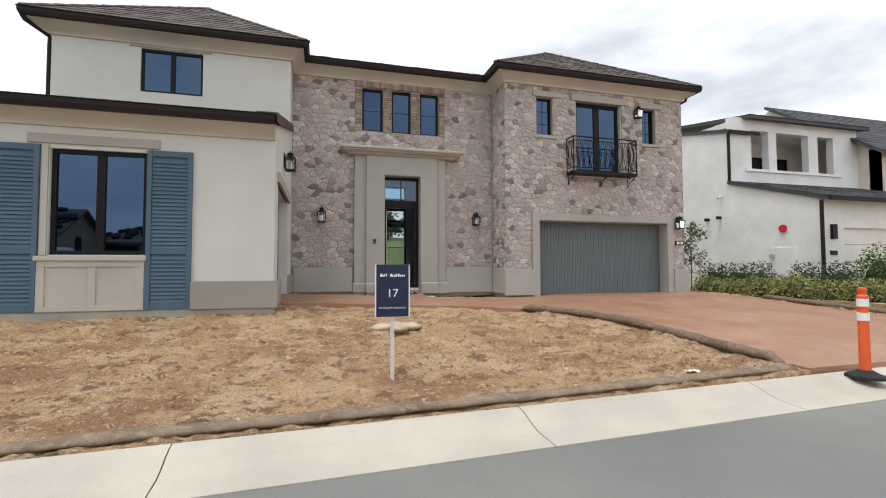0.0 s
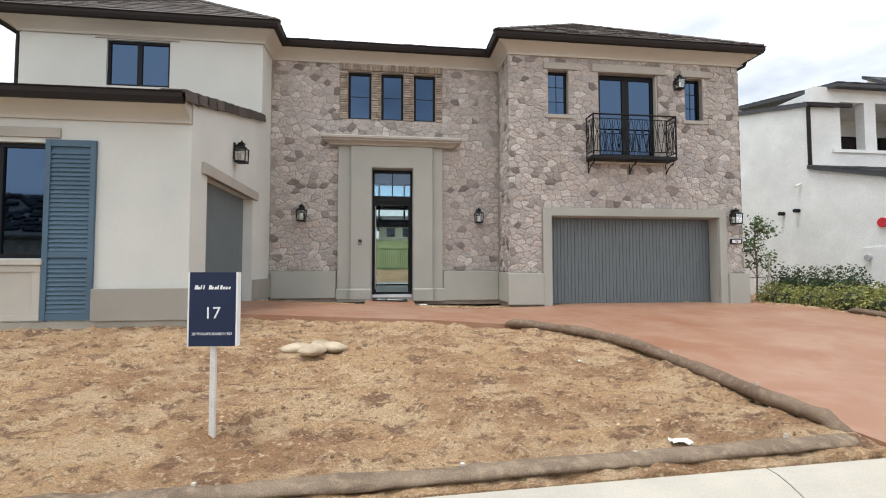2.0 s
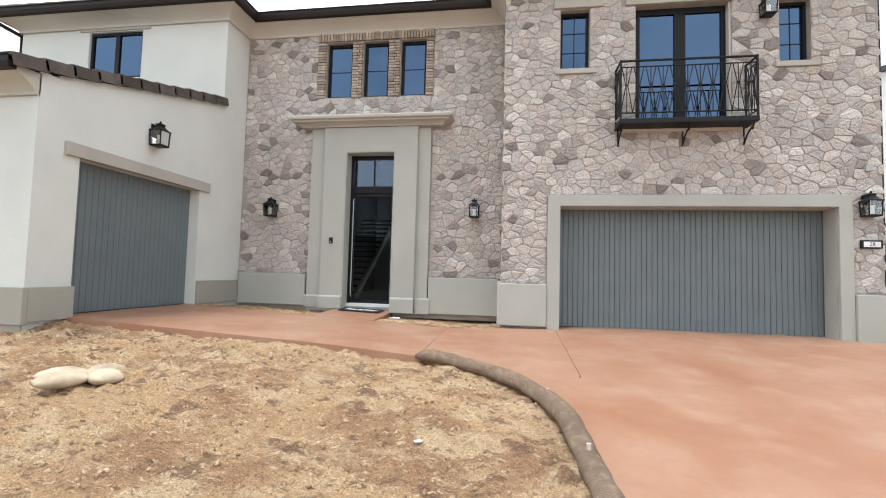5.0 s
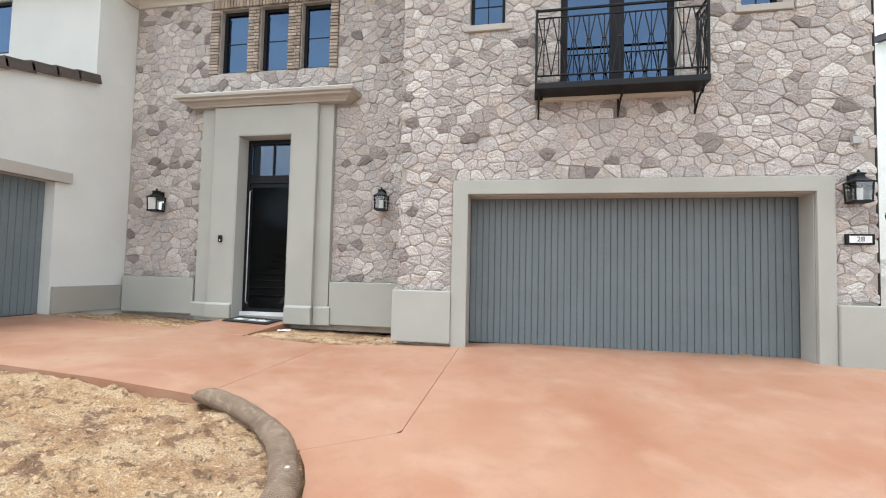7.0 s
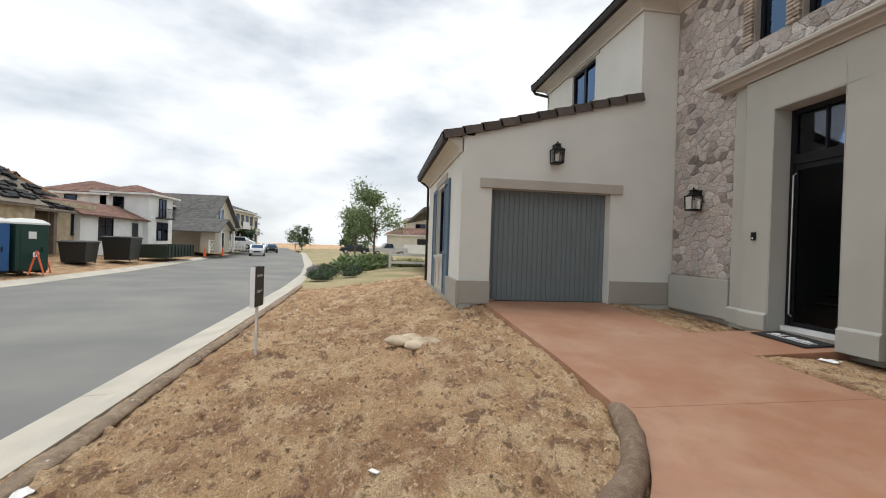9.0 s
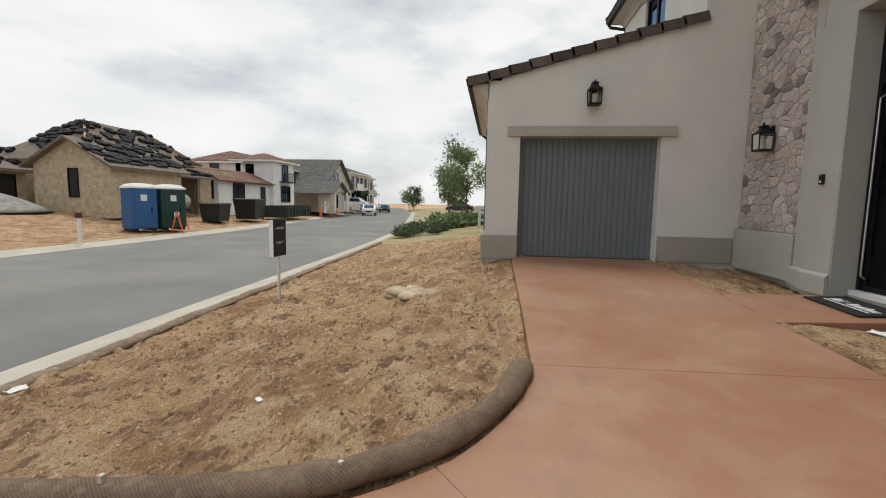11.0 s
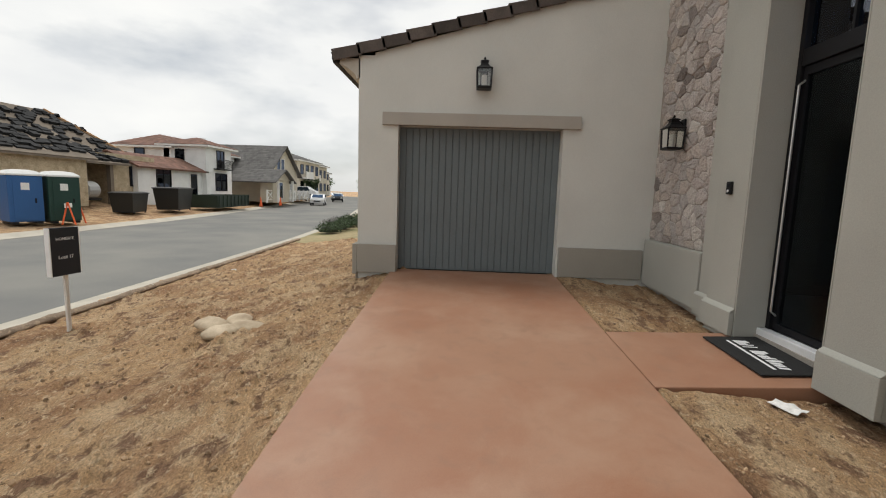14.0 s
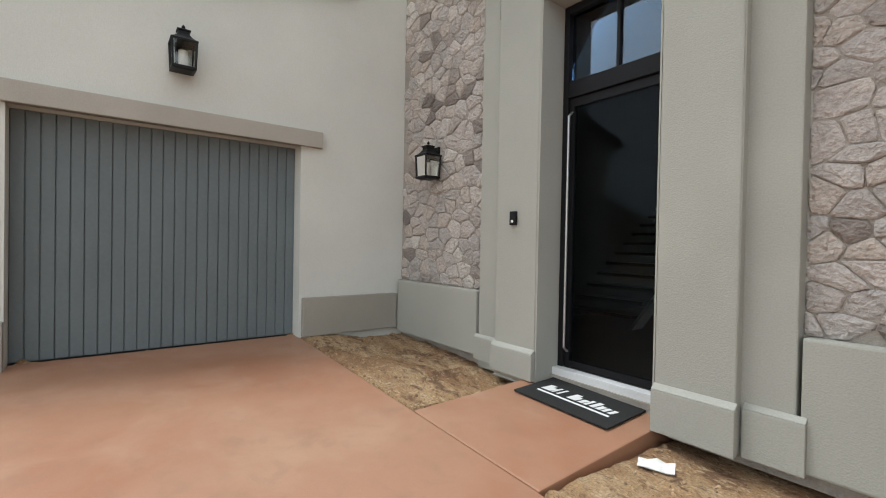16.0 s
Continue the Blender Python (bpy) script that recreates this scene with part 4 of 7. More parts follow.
lamp0 = lantern()
lamp0.matrix_basis = pose(0.18, YE - 0.03, 2.47) @ Matrix.Scale(0.92, 4)
for m in (pose(4.78, YE - 0.03, 2.46) @ Matrix.Scale(0.92, 4), pose(XS, 10.75, 3.35, rz=90), pose(11.43, YG - 0.03, 2.40) @ Matrix.Scale(0.95, 4), pose(9.93, YG - 0.03, 5.91) @ Matrix.Scale(0.9, 4)):
    copy_thing(lamp0, m)


# writing
def words(name, text, size, m, material, parent, align="CENTER"):
    c = bpy.data.curves.new(name, "FONT")
    c.body, c.size, c.align_x, c.align_y, c.extrude = text, size, align, "CENTER", 0.0008
    c.resolution_u = 3
    ob = bpy.data.objects.new(name, c)
    me = bpy.data.meshes.new_from_object(ob)
    me.transform(m)
    bpy.data.objects.remove(ob)
    me.materials.clear()
    return part(name, me, material, parent)


PRINT = surf("white_print", (0.82, 0.82, 0.82), 0.6, 0.02, 3, 40, 0)
NAVY = surf("navy_panel", (0.012, 0.022, 0.06), 0.45, 0.08, 3, 40, 0.02)
NAVY_BACK = surf("charcoal_panel", (0.012, 0.015, 0.022), 0.5, 0.08, 3, 40, 0.02)
WOOD = surf("pale_stake_wood", (0.62, 0.57, 0.50), 0.85, 0.15, 8, 60, 0.4)

sign = thing("lot_sign", "navy lot sign on a white stake in the dirt", "sign", at=pose(0.98, 5.48, -0.29, rz=-5))
part("stake", Build().box(-0.022, 0.022, -0.012, 0.022, -0.15, 1.2), surf("white_stake", (0.74, 0.71, 0.66), 0.8, 0.1, 6, 50, 0.3), sign, "white painted stake", 0.003)
board = part("panel", Build().box(-0.185, 0.185, -0.034, -0.014, 0.70, 1.30), NAVY, sign, bevel=0.002)
part("panel_back", Build().box(-0.185, 0.185, 0.024, 0.036, 0.70, 1.30), NAVY_BACK, sign, "charcoal rear panel", 0.002)
for ex in (-0.193, 0.193):
    part("panel_edge", Build().box(ex - 0.006, ex + 0.006, -0.032, 0.034, 0.70, 1.30), PRINT, sign, "white edge strip")
front = Matrix.Translation((0, -0.0352, 0)) @ Matrix.Rotation(radians(90), 4, "X")
words("number", "17", 0.135, front @ Matrix.Translation((0, 0.965, 0)), PRINT, board)
words("address", "28 PHILLIPS RANCH RD", 0.031, front @ Matrix.Translation((0, 0.80, 0)), PRINT, board)
# builder's mark as plain shapes, one for each word
for first, last in ((0, 4), (5, 13)):
    bb = Build()
    for i in range(first, last):
        w = (0.03, 0.022, 0.012, 0.012, 0.0, 0.03, 0.02, 0.024, 0.014, 0.022, 0.022, 0.018, 0.018)[i]
        xx = -0.145 + i * 0.0225
        h = 0.034 if i in (0, 2, 3, 5, 8, 9) else 0.022
        bb.prism([(xx, -0.0362, 1.16), (xx + w * 0.8, -0.0362, 1.16), (xx + w * 0.8 + 0.006, -0.0362, 1.16 + h), (xx + 0.006, -0.0362, 1.16 + h)], (0, 0.0012, 0))
    part("mark", bb, PRINT, board)
rear = Matrix.Translation((0, 0.0372, 0)) @ Matrix.Rotation(radians(180), 4, "Z") @ Matrix.Rotation(radians(90), 4, "X")
words("title", "HOMESITE", 0.052, rear @ Matrix.Translation((0, 1.16, 0)), PRINT, sign)
words("lot", "Lot# 17", 0.062, rear @ Matrix.Translation((0, 0.93, 0)), PRINT, sign)

plate = thing("house_number", "black-framed lit house number plate on stone", "number plate", at=(11.5, YG - 0.045, 1.745))
part("frame", Build().box(-0.16, 0.16, -0.02, 0.02, -0.07, 0.07), BLACK, plate, bevel=0.006)
face = part("face", Build().box(-0.125, 0.125, -0.024, -0.0205, -0.045, 0.045), PRINT, plate, "white face")
words("digits", "28", 0.09, Matrix.Translation((0, -0.0255, 0)) @ Matrix.Rotation(radians(90), 4, "X"), BLACK, face)

bell = thing("doorbell", "small black video doorbell on stucco", "doorbell", at=(1.66, YE - 0.202, 1.73))
part("body", Build().box(-0.04, 0.04, -0.028, 0, -0.065, 0.065), BLACK, bell, bevel=0.008)
part("lens", Build().box(-0.022, 0.022, -0.032, -0.0285, 0.01, 0.04), surf("dark_lens", (0.03, 0.03, 0.035), 0.1, 0.02, 3, 30, 0), bell)
part("button", Build().tube([(0, -0.0285, -0.03), (0, -0.033, -0.03)], 0.014, 12), PRINT, bell, "pale round button")
box_ = thing("junction_bracket", "small metal bracket on the stone wall", "bracket", at=(11.48, YG - 0.05, 3.03))
part("plate", Build().box(-0.05, 0.05, -0.03, 0.03, -0.05, 0.05), surf("galvanised_bracket", (0.4, 0.39, 0.37), 0.5, 0.1, 6, 40, 0.1, metal=0.4), box_, bevel=0.006)

mat_ = thing("door_mat", "black rubber doormat with white lettering marks", "doormat", at=pose(2.44, 13.19, 0.241, 2.1, 2.0))
part("rug", Build().box(-0.45, 0.43, -0.28, 0.25, 0, 0.014), surf("black_rubber", (0.02, 0.02, 0.02), 0.9, 0.15, 6, 120, 0.4), mat_, bevel=0.004)
bb = Build()
for i, (w, h) in enumerate(((0.07, 0.12), (0.05, 0.08), (0.025, 0.12), (0.025, 0.12), (0, 0), (0.07, 0.12), (0.04, 0.08), (0.05, 0.08), (0.035, 0.11), (0.05, 0.12), (0.05, 0.08), (0.04, 0.08), (0.04, 0.08))):
    xx = -0.34 + i * 0.052
    if w:
        bb.prism([(xx, -0.06, 0.0145), (xx + w * 0.8, -0.06, 0.0145), (xx + w * 0.8 + 0.02, -0.06 + h, 0.0145), (xx + 0.02, -0.06 + h, 0.0145)], (0, 0, 0.002))
bb.box(-0.34, 0.33, -0.12, -0.095, 0.0145, 0.0165)
part("lettering", bb, PRINT, mat_, "white lettering marks")

# juliet balcony
bal = thing("balcony", "black wrought-iron balcony with crossed bars on stone", "balcony", at=(8.52, YG - 0.002, 3.83))
part("platform", Build().box(-1.12, 1.12, -0.42, 0, -0.06, 0.03), BLACK, bal, bevel=0.01)
part("drip_edge", Build().box(-1.0, 1.0, -0.1, 0, -0.10, -0.062), CREAM, bal)


def rail_line(z, r):
    part("rail", Build().tube([(-1.1, 0, z), (-1.1, -0.4, z), (-1.099, -0.4, z)], r, 6), BLACK, bal)
    part("rail", Build().tube([(-1.1, -0.4, z), (1.1, -0.4, z)], r, 6), BLACK, bal)
    part("rail", Build().tube([(1.1, -0.4, z), (1.1, 0, z)], r, 6), BLACK, bal)


rail_line(1.06, 0.02)
rail_line(0.95, 0.011)
rail_line(0.13, 0.013)
for x, y in ((-1.1, -0.4), (1.1, -0.4), (-1.1, -0.01), (1.1, -0.01)):
    part("post", Build().box(x - 0.015, x + 0.015, y - 0.015, y + 0.015, 0.03, 1.08), BLACK, bal)


def bars(p, q):
    """Crossed slanting bars with upright pairs between two posts."""
    p, q = Vector(p), Vector(q)
    n = max(2, round((q - p).length / 0.2))
    for i in range(n):
        a, c = p.lerp(q, i / n), p.lerp(q, (i + 1) / n)
        lo, hi = Vector((0, 0, 0.13)), Vector((0, 0, 0.95))
        m1, m2 = a.lerp(c, 0.42), a.lerp(c, 0.58)
        part("bar", Build().tube([a + lo, m1 + Vector((0, 0, 0.62)), a.lerp(c, 0.08) + hi], 0.0085, 5), BLACK, bal)
        part("bar", Build().tube([c + lo, m2 + Vector((0, 0, 0.62)), c.lerp(a, 0.08) + hi], 0.0085, 5), BLACK, bal)
        part("bar", Build().tube([a.lerp(c, 0.5) + lo, a.lerp(c, 0.5) + hi], 0.008, 5), BLACK, bal)
        part("collar", Build().tube([a.lerp(c, 0.36) + Vector((0, 0, 0.62)), a.lerp(c, 0.64) + Vector((0, 0, 0.62))], 0.012, 5), BLACK, bal)


bars((-1.1, -0.4, 0), (1.1, -0.4, 0))
bars((-1.1, -0.02, 0), (-1.1, -0.38, 0))
bars((1.1, -0.38, 0), (1.1, -0.02, 0))
for x in (-1.06, 0.05, 1.06):
    pts = [(x, -0.36, -0.06), (x, -0.34, -0.12), (x, -0.24, -0.15), (x, -0.12, -0.22), (x, -0.03, -0.33), (x, -0.0, -0.34)]
    part("bracket", Build().tube(pts, 0.014, 6).tube([(x, -0.02, -0.06), (x, -0.02, -0.36)], 0.013, 6), BLACK, bal)
    part("scroll", Build().tube([(x, -0.3 + 0.045 * math.cos(a) * (1 - a / 9), -0.15 + 0.045 * math.sin(a) * (1 - a / 9)) for a in lin(0, 6.5, 14)], 0.009, 5), BLACK, bal)


# straw wattles: burlap-netted rolls along the kerb and the drive
def burlap():
    """Straw under a diamond netting; the netting follows the roll by its UV in metres."""
    m = layered("burlap_netting", [(0.24, 0.165, 0.115), (0.13, 0.082, 0.057), (0.35, 0.265, 0.185)], [(3.0, 0.42, 0.62, 0.8), (14, 0.5, 0.66, 0.7)],
                0.95, ((60, 1.0, 0.012), (220, 0.8, 0.004)), 0.3, 150, 0.2)
    t = m.node_tree
    p = t.nodes["Principled BSDF"]
    uv = t.nodes.new("ShaderNodeUVMap")
    waves = []
    for turn in (0.72, -0.72):
        mp = t.nodes.new("ShaderNodeMapping")
        mp.inputs["Rotation"].default_value = (0, 0, turn)
        wv = t.nodes.new("ShaderNodeTexWave")
        wv.inputs["Scale"].default_value, wv.inputs["Distortion"].default_value, wv.inputs["Detail"].default_value = 19, 2.2, 2
        wv.inputs["Detail Scale"].default_value = 0.6
        t.links.new(uv.outputs["UV"], mp.inputs["Vector"])
        t.links.new(mp.outputs["Vector"], wv.inputs["Vector"])
        waves.append(wv.outputs["Fac"])
    mx = t.nodes.new("ShaderNodeMath")
    mx.operation = "MAXIMUM"
    t.links.new(waves[0], mx.inputs[0])
    t.links.new(waves[1], mx.inputs[1])
    cord = t.nodes.new("ShaderNodeMapRange")
    cord.inputs["From Min"].default_value, cord.inputs["From Max"].default_value = 0.72, 0.95
    cord.inputs["To Max"].default_value = 0.5
    t.links.new(mx.outputs[0], cord.inputs["Value"])
    mix = t.nodes.new("ShaderNodeMix")
    mix.data_type = "RGBA"
    mix.inputs[7].default_value = (0.36, 0.275, 0.20, 1)
    t.links.new(cord.outputs["Result"], mix.inputs[0])
    t.links.new(p.inputs["Base Color"].links[0].from_socket, mix.inputs[6])
    t.links.new(mix.outputs[2], p.inputs["Base Color"])
    b2 = t.nodes.new("ShaderNodeBump")
    b2.inputs["Strength"].default_value, b2.inputs["Distance"].default_value = 1.0, 0.008
    t.links.new(cord.outputs["Result"], b2.inputs["Height"])
    t.links.new(p.inputs["Normal"].links[0].from_socket, b2.inputs["Normal"])
    t.links.new(b2.outputs["Normal"], p.inputs["Normal"])
    return m


BURLAP = burlap()
DUSTY = layered("dusty_burlap", [(0.30, 0.225, 0.16), (0.19, 0.14, 0.10), (0.42, 0.32, 0.22)], [(2.2, 0.42, 0.62, 0.85), (9, 0.5, 0.66, 0.8)],
                0.96, ((14, 0.9, 0.03), (60, 1.0, 0.015), (220, 0.8, 0.004)), 0.3, 120, 0.2)


def wattle(label, pts, r, flat=1.0, seed=0, cover=BURLAP):
    """A sagging, lumpy roll along a plan line, lying on the ground, its ends closed."""
    rw = random.Random(seed)
    line = resample(pts, 0.07)
    N = 14
    rings = []
    for i, q in enumerate(line):
        a, c = line[max(i - 1, 0)], line[min(i + 1, len(line) - 1)]
        t = (c - a).normalized()
        s_ = Vector((t.y, -t.x))
        end = min(i, len(line) - 1 - i)
        k = [0.35, 0.75, 0.93][end] if end < 3 else 1.0
        rr = r * k * (1 + 0.16 * noise.noise(Vector((q.x * 1.7, q.y * 1.7, seed))) + 0.10 * noise.noise(Vector((q.x * 5, q.y * 5, seed))))
        wob = 0.03 * noise.noise(Vector((q.x * 0.8, q.y * 0.8, seed + 9)))
        zc = max(lot_z(q.x, q.y) - (0.05 if q.y < 5.1 else 0.0), -0.44) + rr * 0.72 * flat - 0.01
        ring = []
        for j in range(N):
            an = 2 * math.pi * j / N
            lump = 1 + 0.16 * noise.noise(Vector((q.x * 7, q.y * 7, an * 1.3 + seed)))
            u, h = math.cos(an) * rr * lump, math.sin(an) * rr * lump * 0.85 * flat
            ring.append((q.x + s_.x * (u + wob), q.y + s_.y * (u + wob), zc + h))
        rings.append(ring)
    w = thing("straw_wattle", label, "straw wattle", "straw wattles")
    roll = part("roll", Build().rings(rings), cover, w, smooth=True).data
    uv = roll.uv_layers.new(name="netting")
    for f in roll.polygons:
        cols = [v % N for v in f.vertices]
        for li, v in zip(f.loop_indices, f.vertices):
            c = v % N + (N if v % N == 0 and N - 1 in cols else 0)
            uv.data[li].uv = ((v // N) * 0.07, c / N * 2 * math.pi * r)
    k = 12
    while k < len(line) - 5:
        q = line[k]
        z = lot_z(q.x, q.y) - (0.07 if q.y < 5.1 else 0.0)
        part("stake", Build().box(q.x - 0.013, q.x + 0.013, q.y + 0.02, q.y + 0.045, z - 0.05, z + r * 1.6 * flat + rw.uniform(0.0, 0.05)), WOOD, w, "short wooden stake")
        k += rw.randint(17, 26)
    return w


wattle("brown burlap straw roll along the kerb", [(-11, 4.13), (-6, 4.37), (0, 4.60), (3, 4.73), (6.1, 4.89), (6.26, 5.02)], 0.1, 0.5, 3, DUSTY)
wattle("brown burlap straw roll curving along the driveway", [(6.26, 4.95), (6.15, 5.6), (6.14, 6.65), (6.05, 7.85), (5.93, 8.27), (5.75, 8.57), (5.57, 8.79), (5.34, 8.97), (5.0, 9.16), (4.72, 9.26), (4.42, 9.33)], 0.092, 0.95, 7)
wattle("brown burlap straw roll beside the hedge", [(13.35, 6.6), (13.1, 7.8), (12.95, 9.4), (12.95, 10.8)], 0.09, 0.9, 11)

# sandbags
SACK = surf("sandbag_weave", (0.59, 0.49, 0.36), 0.95, 0.12, 5, 160, 0.7, tint=(0.36, 0.28, 0.19), dist=0.006)


def sandbag(x, y, z, turn, tilt, seed):
    s = thing("sandbag", "beige woven sandbag lying on the dirt", "sandbag", "sandbag pile", at=pose(x, y, z, tilt, 0, turn))
    rings = []
    for i in range(13):
        u = i / 12
        wx = 0.045 + 0.105 * math.sin(math.pi * clamp(u * 0.95 + 0.02)) ** 0.5
        wz = 0.014 + 0.062 * math.sin(math.pi * clamp(u * 0.97 + 0.01)) ** 0.7
        rings.append([(u * 0.42 - 0.21, math.cos(a) * wx * (1 + 0.08 * noise.noise(Vector((u * 5, a, seed)))), 0.05 + math.sin(a) * wz * (1 + 0.16 * noise.noise(Vector((u * 6, a * 2, seed + 4))))) for a in (2 * math.pi * j / 16 for j in range(16))])
    part("sack", Build().rings(rings), SACK, s, smooth=True)
    part("tied_end", Build().tube([(0.20, 0, 0.05), (0.23, 0.01, 0.05), (0.265, 0.03, 0.045)], [0.022, 0.016, 0.035], 8), SACK, s)


zs = lot_z(1.42, 7.8) - 0.03
for i, (dx, dy, tn, dz, tl) in enumerate(((-0.24, 0.03, 28, 0, 0), (0.22, 0.05, 150, 0, 3), (0.04, 0.24, -75, 0.0, -3), (0.0, -0.19, 62, 0.015, 4))):
    sandbag(1.42 + dx, 7.8 + dy, zs - 0.01 + dz, tn, tl, i)

# orange delineator post
ORANGE = surf("orange_plastic", (0.80, 0.13, 0.035), 0.5, 0.08, 4, 40, 0.05)
dl = thing("delineator_post", "orange plastic delineator post with white bands", "traffic post", at=(6.85, 4.42, -0.44))
part("base", Build().rings([[(r * math.cos(a), r * math.sin(a), z) for a in (2 * math.pi * i / 8 for i in range(8))] for r, z in ((0.21, 0), (0.21, 0.035), (0.12, 0.07), (0.075, 0.1))]), surf("black_rubber_base", (0.02, 0.02, 0.02), 0.8, 0.1, 5, 50, 0.2), dl, "black rubber base")
prof = [(0.062, 0.09), (0.058, 0.5), (0.056, 0.98), (0.064, 1.0), (0.064, 1.03), (0.04, 1.05), (0.04, 1.09), (0.05, 1.1), (0.05, 1.13), (0.02, 1.14)]
part("tube", Build().rings([[(r * math.cos(a), r * math.sin(a), z) for a in (2 * math.pi * i / 16 for i in range(16))] for r, z in prof]), ORANGE, dl, smooth=False)
for z in (0.72, 0.9):
    part("band", Build().rings([[(r * math.cos(a), r * math.sin(a), zz) for a in (2 * math.pi * i / 16 for i in range(16))] for r, zz in ((0.0595, z), (0.0635, z), (0.0635, z + 0.1), (0.0595, z + 0.1))]), PRINT, dl, "white reflective band")

# litter and clods
PAPER = surf("white_paper", (0.78, 0.77, 0.74), 0.8, 0.1, 20, 60, 0.1)
def scrap(x, y, s, seed, z):
    rs_ = random.Random(seed)
    bb = Build()
    n = 5
    for k in (0, 0.004):
        for j in range(n):
            for i in range(n):
                bb.v.append(((i / (n - 1) - 0.5) * s * 1.6, (j / (n - 1) - 0.5) * s, 0.012 + 0.03 * s / 0.12 * noise.noise(Vector((i * 0.9, j * 0.9, seed))) - k))
    for k in (0, n * n):
        for j in range(n - 1):
            for i in range(n - 1):
                a = k + j * n + i
                bb.f.append((a, a + 1, a + n + 1, a + n))
    t = thing("paper_scrap", "crumpled white paper scrap on the dirt", "litter", "paper scraps", at=pose(x, y, z, 0, 0, rs_.uniform(0, 180)))
    part("sheet", bb, PAPER, t)


scrap(3.24, 12.86, 0.13, 1, yard_z(3.24, 12.86) + 0.01)
scrap(4.72, 4.98, 0.10, 2, yard_z(4.72, 4.98) + 0.012)
scrap(4.9, 7.3, 0.045, 3, yard_z(4.9, 7.3) + 0.012)
scrap(-3.6, 5.3, 0.1, 4, yard_z(-3.6, 5.3) + 0.01)

ico = bmesh.new()
bmesh.ops.create_icosphere(ico, subdivisions=1, radius=1)
ico_v = [v.co.copy() for v in ico.verts]
ico_f = [tuple(v.index for v in f.verts) for f in ico.faces]
ico.free()


def clods(n, area, lo, hi, seed):
    bb = Build()
    r_ = random.Random(seed)
    k = 0
    while k < n:
        x, y = r_.uniform(area[0], area[1]), r_.uniform(area[2], area[3])
        if on_drive(x, y) or noise.noise(Vector((x * 0.7, y * 0.7, 3))) < r_.uniform(-0.6, 0.3):
            continue
        if (1.75 < x < 3.1 and y > 11.9) or (x < XS + 0.1 and y > YF - 0.1):
            continue
        k += 1
        s = lo + (hi - lo) * r_.random() ** 7
        m = Euler((r_.uniform(0, 6), r_.uniform(0, 6), r_.uniform(0, 6))).to_matrix()
        z = yard_z(x, y)
        bb.add([m @ Vector((v.x * s * (0.8 + 0.5 * r_.random()), v.y * s, v.z * s * 0.7)) + Vector((x, y, z + s * 0.3)) for v in ico_v], ico_f)
    return bb.mesh("clods", False)


t = tagged(part("dirt_clods", clods(9000, (-6, 6.2, 4.8, 9.4), 0.003, 0.024, 4), CLOD), "loose dirt clods and pebbles over the yard", "dirt clods", "", "stuff")
t = tagged(part("bed_clods", clods(1500, (-0.5, 5.3, 12.02, 13.25), 0.003, 0.018, 6), CLOD), "loose dirt clods in the entry bed", "dirt clods", "", "stuff")


# neighbours, street furniture and planting
def flat_mat(name, col, **k):
    return surf(name, col, **{"rough": 0.85, "var": 0.08, "scale": 1.0, "fine": 25, "bump": 0.2, **k})


M_WHITE = flat_mat("neighbour_white_stucco", (0.80, 0.81, 0.80))
M_CREAM = flat_mat("neighbour_cream_stucco", (0.66, 0.60, 0.50))
M_TAN = flat_mat("neighbour_tan_siding", (0.52, 0.47, 0.38))
M_STONE = surf("neighbour_pale_stone", (0.50, 0.42, 0.30), 0.9, 0.2, 3.5, 14, 0.5, tint=(0.36, 0.29, 0.19))
M_RED = surf("red_clay_tile", (0.20, 0.108, 0.08), 0.85, 0.2, 3, 30, 0.4, per_piece=0.3)
M_GREY = surf("grey_flat_tile", (0.12, 0.115, 0.11), 0.85, 0.15, 3, 30, 0.4, per_piece=0.22)
M_SLATE = surf("slate_tile", (0.07, 0.072, 0.078), 0.85, 0.15, 3, 30, 0.3, per_piece=0.25)
M_FELT = surf("roofing_felt", (0.20, 0.165, 0.13), 0.95, 0.15, 2, 20, 0.3)
M_STACK = surf("stacked_black_tile", (0.014, 0.014, 0.015), 0.8, 0.2, 4, 40, 0.2, per_piece=0.4)
# near-black sheet colour standing in for shade inside open doorways and bays
M_DARK = surf("opening_shade", (0.018, 0.018, 0.018), 0.6, 0.1, 2, 20, 0)
FAR_GLASS = glass("far_window_glass", (0.02, 0.03, 0.04), 0.03, (0.5, 0.6, 0.8))
M_TRIM = flat_mat("white_painted_trim", (0.78, 0.77, 0.74))


